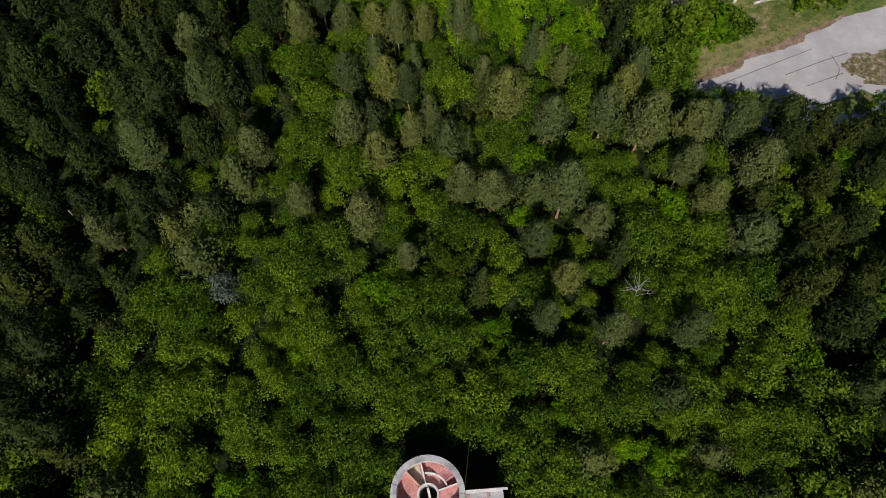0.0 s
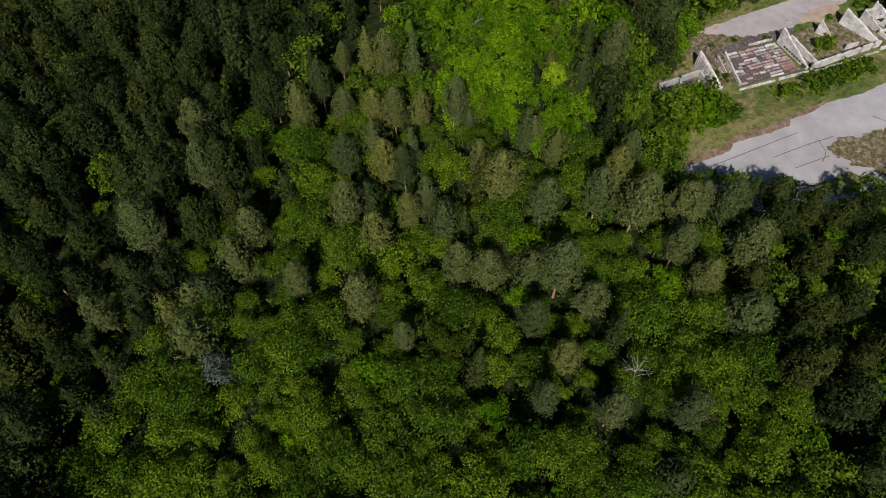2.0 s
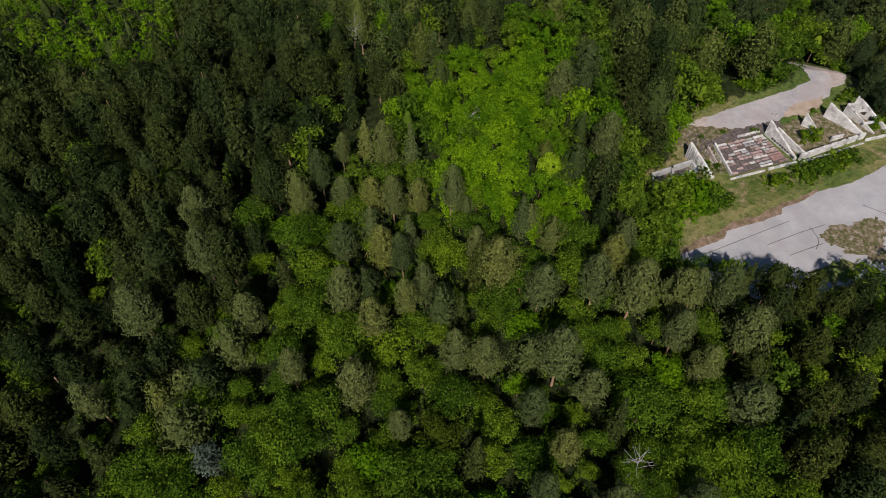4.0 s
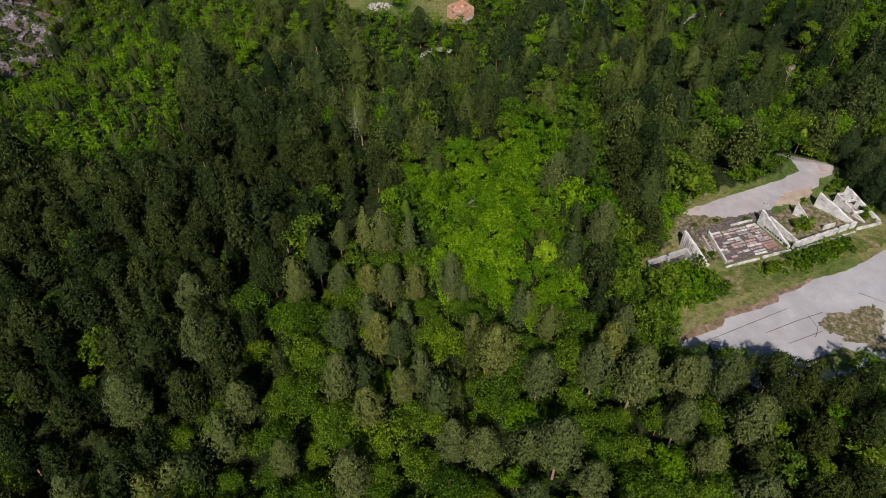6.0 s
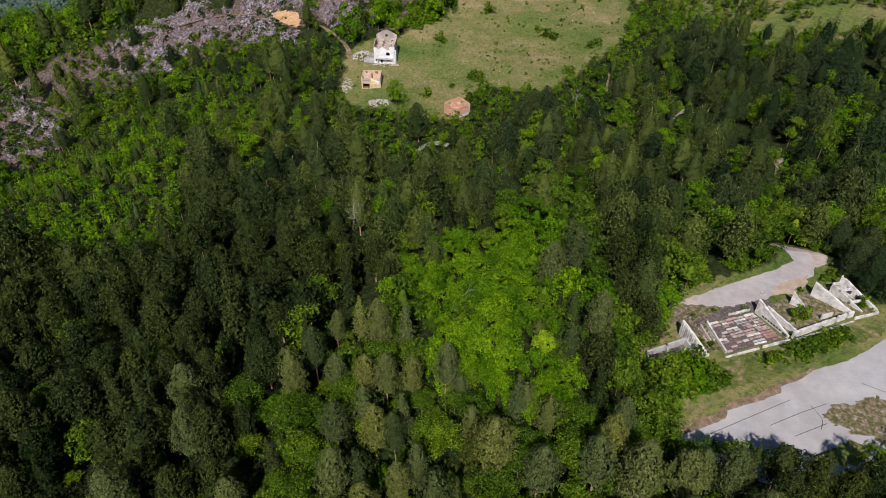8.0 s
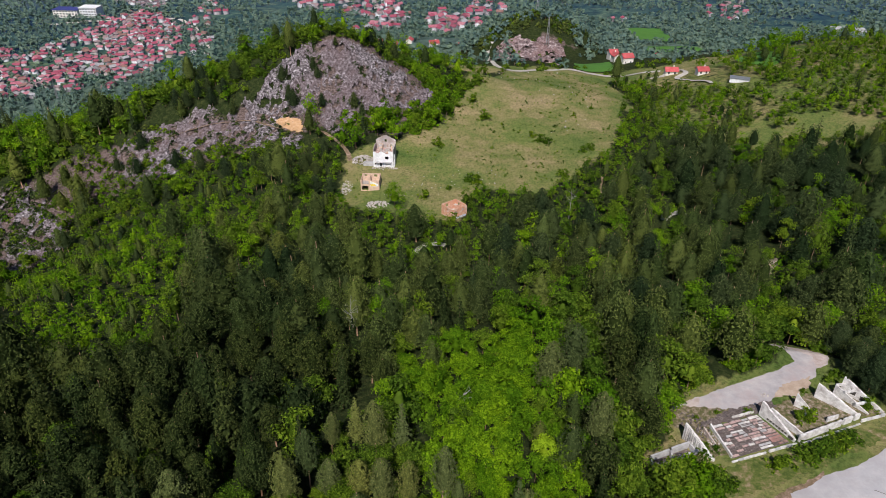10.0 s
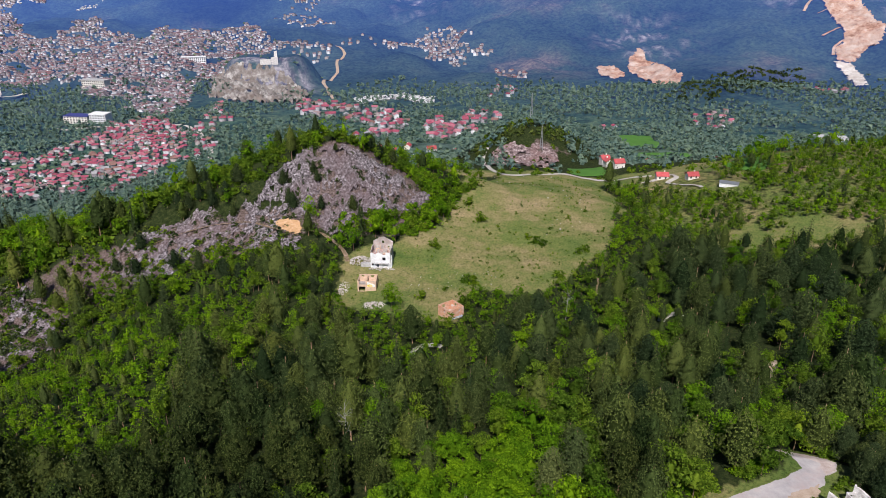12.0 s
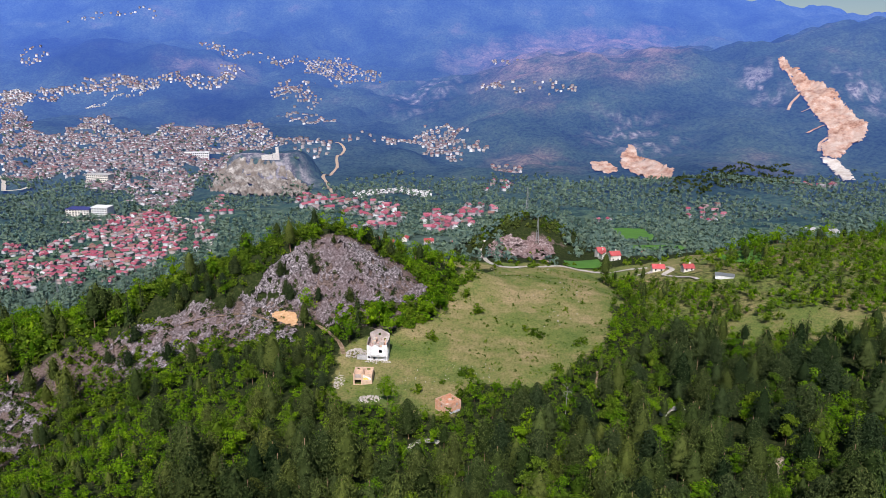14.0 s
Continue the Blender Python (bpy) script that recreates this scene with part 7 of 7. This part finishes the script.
def single_house(v, f, m, x, y, z, a, tone, roof, label, group):
    """One house of a quarter as a thing of its own: walls and roof."""
    t = thing("house", pose(x, y, z, 0, 0, math.degrees(a)), label, "house", group)
    for nm, k, mat in (("wall", 0, TOWN_WALLS), ("roof", 1, roof)):
        use, inv = np.unique(f[m == k], return_inverse=True)
        ob = mesh_object(nm, v[use], inv.reshape(-1, 3), [mat], t)
        ob.data.attributes.new("tone", "FLOAT", "POINT").data.foreach_set("value", np.full(len(use), tone))
    return t


def town(name, polys, spacing, roof, label, seed, thin=0.0, scale=1.0, bare=-0.5, single=0, single_label=""):
    """A quarter of many small houses, walls and roofs, following the slope."""
    rng = np.random.RandomState(seed)
    vs, fs, ms, tones, base, count = [], [], [], [], 0, 0
    for poly in polys:
        px, py = np.array(poly).T
        gx, gy = np.meshgrid(np.arange(px.min(), px.max(), spacing), np.arange(py.min(), py.max(), spacing * 1.25))
        gx, gy = gx.ravel() + rng.uniform(-0.42, 0.42, gx.size) * spacing, gy.ravel() + rng.uniform(-0.42, 0.42, gx.size) * spacing
        ok = inside(poly, gx, gy, spacing * 1.5) & (rng.uniform(0, 1, gx.size) > thin) & (fractal(gx, gy, spacing * 14, seed + 3, 3) > bare) & (np.hypot(gx + 405, gy - 1790) > 105)
        near = np.argsort(np.hypot(gx[ok], gy[ok]))
        gx, gy = gx[ok][near], gy[ok][near]
        for x, y, z in zip(gx, gy, land(gx, gy)):
            v, f, m = house_form(*(rng.uniform(3.8, 6.6) * scale, rng.uniform(3.6, 5.2) * scale, rng.uniform(4.5, 8) * scale, rng.uniform(1.8, 3.0) * scale))
            a = rng.choice([0.3, 1.87]) + rng.normal(0, 0.55)
            if count < single:
                count += 1
                single_house(v, f, m, float(x), float(y), float(z), a, rng.uniform(), roof, single_label, name.replace("_", " "))
                continue
            c, s = math.cos(a), math.sin(a)
            vs.append(np.stack([v[:, 0] * c - v[:, 1] * s + x, v[:, 0] * s + v[:, 1] * c + y, v[:, 2] + z], 1))
            fs.append(f + base)
            ms.append(m)
            tones.append(np.full(len(v), rng.uniform()))
            base += len(v)
            count += 1
    if not vs:
        return None
    ob = mesh_object(name, np.vstack(vs), np.vstack(fs), [TOWN_WALLS, roof])
    ob.data.polygons.foreach_set("material_index", np.concatenate(ms))
    ob.data.attributes.new("tone", "FLOAT", "POINT").data.foreach_set("value", np.concatenate(tones))
    return tagged(ob, label, "houses", kind="stuff")


town("old_town_houses", TOWN_DENSE[:1], 9.4, TOWN_ROOFS, "crowded hillside town of cream houses with brown roofs", 5, 0.2, 0.72, -0.62)
town("upper_town_houses", UPPER_TOWN, 12.0, TOWN_ROOFS, "houses of the upper town on the slope", 35, 0.2, 1.0, -0.9)
town("slope_houses", SLOPE_TOWN, 14.0, TOWN_ROOFS, "loose village houses spread over the far slope", 36, 0.38, 0.85, -0.45)
town("red_roofed_quarter", TOWN_DENSE[1:2], 10.2, TOWN_ROOFS_RED, "red-roofed white houses of the valley quarter", 6, 0.2, 0.74, -0.55, 200, "small white house with a red roof in the crowded quarter")
town("roadside_houses", TOWN_DENSE[2:], 17, TOWN_ROOFS_RED, "red-roofed houses among trees along the valley road", 7, 0.25, 1.1, -0.5, 80, "small pale house with a tiled gable roof among trees")
town("hillside_villages", VILLAGES[:1], 15, TOWN_ROOFS, "crowded village of brown-roofed houses at the gorge", 8, 0.25, 0.95, -0.5)
town("hillside_hamlets", VILLAGES[1:], 20, TOWN_ROOFS, "scattered village houses on the far slopes", 38, 0.4, 1.0, -0.3)
town("village_houses", RED_VILLAGES, 20, TOWN_ROOFS_RED, "scattered red-roofed village houses", 9, 0.45, 0.9, -0.5, 60, "small village house with a tiled gable roof")


_rng = np.random.RandomState(44)
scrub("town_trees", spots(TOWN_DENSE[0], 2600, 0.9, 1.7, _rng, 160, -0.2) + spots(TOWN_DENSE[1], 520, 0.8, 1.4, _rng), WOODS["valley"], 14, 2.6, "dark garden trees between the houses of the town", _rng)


scrub("dark_knoll_wood", spots(CONIFER_WOODS[2], 1500, 1.0, 1.9, _rng), WOODS["dark"], 14, 2.4, "dark conifer wood on the knoll before the quarry", _rng)


def red_house(x, y, turn, w, d, h, label="white rendered house with a red tiled gable roof"):
    t = thing("house", pose(x, y, float(land(x, y)), 0, 0, turn), label, "house", "houses beyond the meadow")
    bm = bmesh.new()
    prism(bm, [(-d / 2, -2), (d / 2, -2), (d / 2, h), (0, h + d * 0.34), (-d / 2, h)], w, lambda a, z, s: (s - w / 2, a, z))
    wall = part("wall", bm, WALL_CREAM, t)
    for side in (-1, 1):
        bm = bmesh.new()
        prism(bm, [(0.0, h + d * 0.34 + 0.05), (side * (d / 2 + 0.6), h - 0.36), (side * (d / 2 + 0.6), h - 0.14), (0.0, h + d * 0.34 + 0.27)], w + 1.0, lambda a, z, s: (s - w / 2 - 0.5, a, z))
        part("roof", bm, RED_ROOF, t, "red tiled roof slope")
    bm = bmesh.new()
    box(bm, (w * 0.2, d * 0.12, h + d * 0.36), (0.8, 0.8, 1.8))
    part("chimney", bm, WALL_CREAM, t)
    n = max(2, int(w / 3))
    for k in range(n):
        for z in ([1.4, 4.1] if h > 5 else [1.4]):
            bm = bmesh.new()
            box(bm, (-w / 2 + (k + 0.5) * w / n, -d / 2 - 0.01, z), (1.1, 0.08, 1.3))
            part("window", bm, GLASS_DARK, t)
    return t


for x, y, turn, w, d, h in RED_HOUSES:
    red_house(x, y, turn, w, d, h)
shed = thing("long_shed", pose(187, 413, float(land(187, 413)), 0, 0, -24), "long low white shed with a pale sheet roof", "shed")
bm = bmesh.new()
box(bm, (0, 0, 0.4), (11, 4, 2.6))
part("wall", bm, PLASTER_WHITE, shed)
bm = bmesh.new()
box(bm, (0, 0, 1.85), (11.6, 4.8, 0.2), 0, (0, 0, 0.5, 0.5))
part("roof", bm, METAL, shed)


def mast(x, y, h, label):
    """A lattice mast: four legs, rings and crossed braces."""
    t = thing("lattice_mast", pose(x, y, float(land(x, y))), label, "mast")
    for k in range(4):
        a = radians(45 + 90 * k)
        bm = bmesh.new()
        prism(bm, [(-0.16, 0), (0.16, 0), (0.10, h), (-0.10, h)], 0.25, lambda u, z, s: (math.cos(a) * (1.5 - 1.15 * z / h) + u, math.sin(a) * (1.5 - 1.15 * z / h) + s, z))
        part("leg", bm, METAL, t)
    for i in range(7):
        z = h * (i + 1) / 7.5
        r = 1.5 - 1.15 * z / h
        bm = bmesh.new()
        for k in range(4):
            a = radians(90 * k)
            box(bm, (math.cos(a) * r * 0.7, math.sin(a) * r * 0.7, z), (0.12, r * 1.45, 0.18), 90 * k)
        part("brace_ring", bm, METAL, t)
    return t


mast(94, 640, 26, "tall grey lattice mast on the hilltop")
mast(97, 590, 22, "grey lattice mast at the foot of the rock")
mast(-448, 812, 30, "slim grey lattice mast at the edge of the town")

strip("valley_road", [(52, 606), (47, 594), (46, 560), (46, 515), (51, 478), (68, 484), (96, 501), (120, 499), (146, 483), (160, 478)], 3.4, GRAVEL, 0.5, "pale road below the rock hill", step=3)
strip("farm_road", [(96, 518), (90, 545), (88, 562)], 3.0, DIRT, 0.5, "bare earth track to the foot of the rock", step=3)
strip("farm_road", [(148, 463), (156, 460), (164, 468), (171, 470), (170, 455), (160, 449), (166, 437), (172, 430), (174, 420)], 3.2, GRAVEL, 0.5, "pale winding farm road", step=2)
strip("farm_road", [(267, 896), (293, 886), (333, 890)], 4.0, GRAVEL, 0.8, "pale farm road across the fields", step=5)
strip("river_road", [(-291, 2206), (-252, 2174), (-270, 2037), (-252, 1955), (-273, 1783), (-246, 1692), (-213, 1542)], 8, DIRT, 3.0, "pale road winding up the gorge", step=20)
strip("town_road", [(-427, 1211), (-416, 1209), (-369, 1120), (-339, 1065), (-323, 996)], 7, GRAVEL, 2.5, "pale road through the red-roofed quarter", step=10)
strip("town_road", [(-641, 1187), (-600, 1196), (-554, 1208), (-490, 1212), (-427, 1211)], 12, GRAVEL, 2.5, "wide pale road below the hotel", step=10)
strip("town_road", [(-1071, 1745), (-1000, 1650), (-940, 1540), (-900, 1610)], 9, GRAVEL, 5.0, "pale main road into the town", step=15)
patch("green_field", OPEN_GROUND[0], FIELD, 9, 1.6, "bright green field in the valley", "field", 4)
patch("green_field", OPEN_GROUND[4], FIELD, 9, 1.2, "green field in the valley", "field", 4)
patch("green_field", OPEN_GROUND[1], FIELD, 4, 0.5, "bright green field in the valley", "field", 3)
patch("green_field", OPEN_GROUND[2], FIELD, 4, 0.5, "bright green field beside the road", "field", 3)
patch("concrete_pad", OPEN_GROUND[3], CONCRETE, 8, 2.0, "grey concrete pad of an unbuilt hall", "pavement", 1)
rock_face("quarry_face", QUARRY, 4.5, 7.0, "orange quarry face on the mountain foot", 14, 3.5, SCAR, -9, 0.0, 1.0)
rock_face("quarry_floor", QUARRY_FLOOR, 5.0, 5.0, "pale quarry floor", 15, 2.5, SCAR, -9, 0.0, 1.0)
rock_face("landslip_scar", SLIP, 4.5, 7.0, "long pale orange quarry scar down the mountain", 16, 4.5, SCAR, -9, 0.0, 1.0)
rock_face("landslip_foot", SLIP_FOOT, 4.5, 4.0, "whitish scree at the foot of the quarry scar", 18, 4.0, SCAR_PALE, -9, 0.0, 1.0)
for pts in ([(1255, 2385), (1241, 2375), (1217, 2367), (1180, 2314)], [(1245, 2290), (1208, 2294)], [(1240, 2180), (1198, 2175), (1165, 2158)], [(1210, 2100), (1167, 2075), (1150, 2038)]):
    strip("bench_road", pts, 9, SCAR, 5.0, "pale bench road cut beside the quarry scar", "road", 10)
GRAVE_WHITE = town_material("white_gravestones", [(0, (0.62, 0.62, 0.62)), (0.5, (0.75, 0.75, 0.74)), (0.8, (0.50, 0.50, 0.49))])
town("cemetery_stones", [[(-1429, 2993), (-1338, 3062), (-1232, 3166), (-1227, 3084), (-1355, 3041), (-1381, 2962)], [(-1835, 3109), (-1724, 3105), (-1612, 2934), (-1765, 2979)]], 7, GRAVE_WHITE, "white rows of hillside cemeteries", 12, 0.2, 0.55)
town("cemetery_stones", [[(-169, 1549), (1, 1612), (8, 1545), (-156, 1475)]], 4.4, GRAVE_WHITE, "white gravestones among dark trees", 13, 0.15, 0.36)
patch("pasture", OPEN_GROUND[-2], DRY_GRASS, 6, 1.0, "dry pasture in the valley", "field", 5)
patch("pasture", OPEN_GROUND[-1], FIELD, 6, 1.0, "small meadow between the houses", "field", 5)


def block(name, x, y, turn, w, d, h, wall, roof, label, floors):
    t = thing(name, pose(x, y, float(land(x, y)), 0, 0, turn), label, "building")
    bm = bmesh.new()
    box(bm, (0, 0, h / 2 - 3), (w, d, h + 6))
    part("wall", bm, wall, t)
    bm = bmesh.new()
    box(bm, (0, 0, h + 0.5), (w + 1.5, d + 1.5, 1.0))
    part("roof", bm, roof, t)
    n = int(w / 5)
    for i in range(n):
        for k in range(floors):
            bm = bmesh.new()
            box(bm, (-w / 2 + (i + 0.5) * w / n, -d / 2 - 0.05, (k + 0.5) * h / floors), (w / n * 0.55, 0.3, h / floors * 0.5))
            part("window", bm, GLASS_DARK, t)
    return t


BLUE_ROOF = solid_material("blue_roof_sheet", [(0.3, (0.035, 0.04, 0.16)), (0.7, (0.06, 0.07, 0.24))], 0.05, 0.7, 0.1, 2)
block("hotel", -628, 1250, -6, 44, 22, 12, WALL_CREAM, BLUE_ROOF, "long hotel block with a dark blue roof", 3)
block("hotel_wing", -586, 1244, -6, 30, 22, 16, PLASTER_WHITE, PLASTER_WHITE, "tall white hotel wing beside the blue roof", 4)
block("brewery", -765, 1630, -12, 58, 22, 20, WALL_CREAM, CONCRETE, "large cream stone building with many windows", 4)
block("school", -650, 1960, 12, 74, 20, 14, PLASTER_WHITE, PLASTER_WHITE, "long white building in the old town", 3)


def fort(x, y):
    t = thing("fort", pose(x, y, float(land(x, y)), 0, 0, 8) @ Matrix.Diagonal((0.6, 0.6, 0.6, 1)), "white stone fort ruin on a rock", "fort")
    for cx, cy, w, d, h in ((-22, -8, 44, 12, 13), (14, -4, 26, 22, 20), (18, 12, 12, 12, 42), (-30, 6, 22, 10, 8)):
        bm = bmesh.new()
        box(bm, (cx, cy, h / 2 - 4), (w, d, h + 8), 6, (0, 1.5, 0, -2))
        part("wall", bm, WHITEWASH, t)
    return t


fort(-385, 1735)
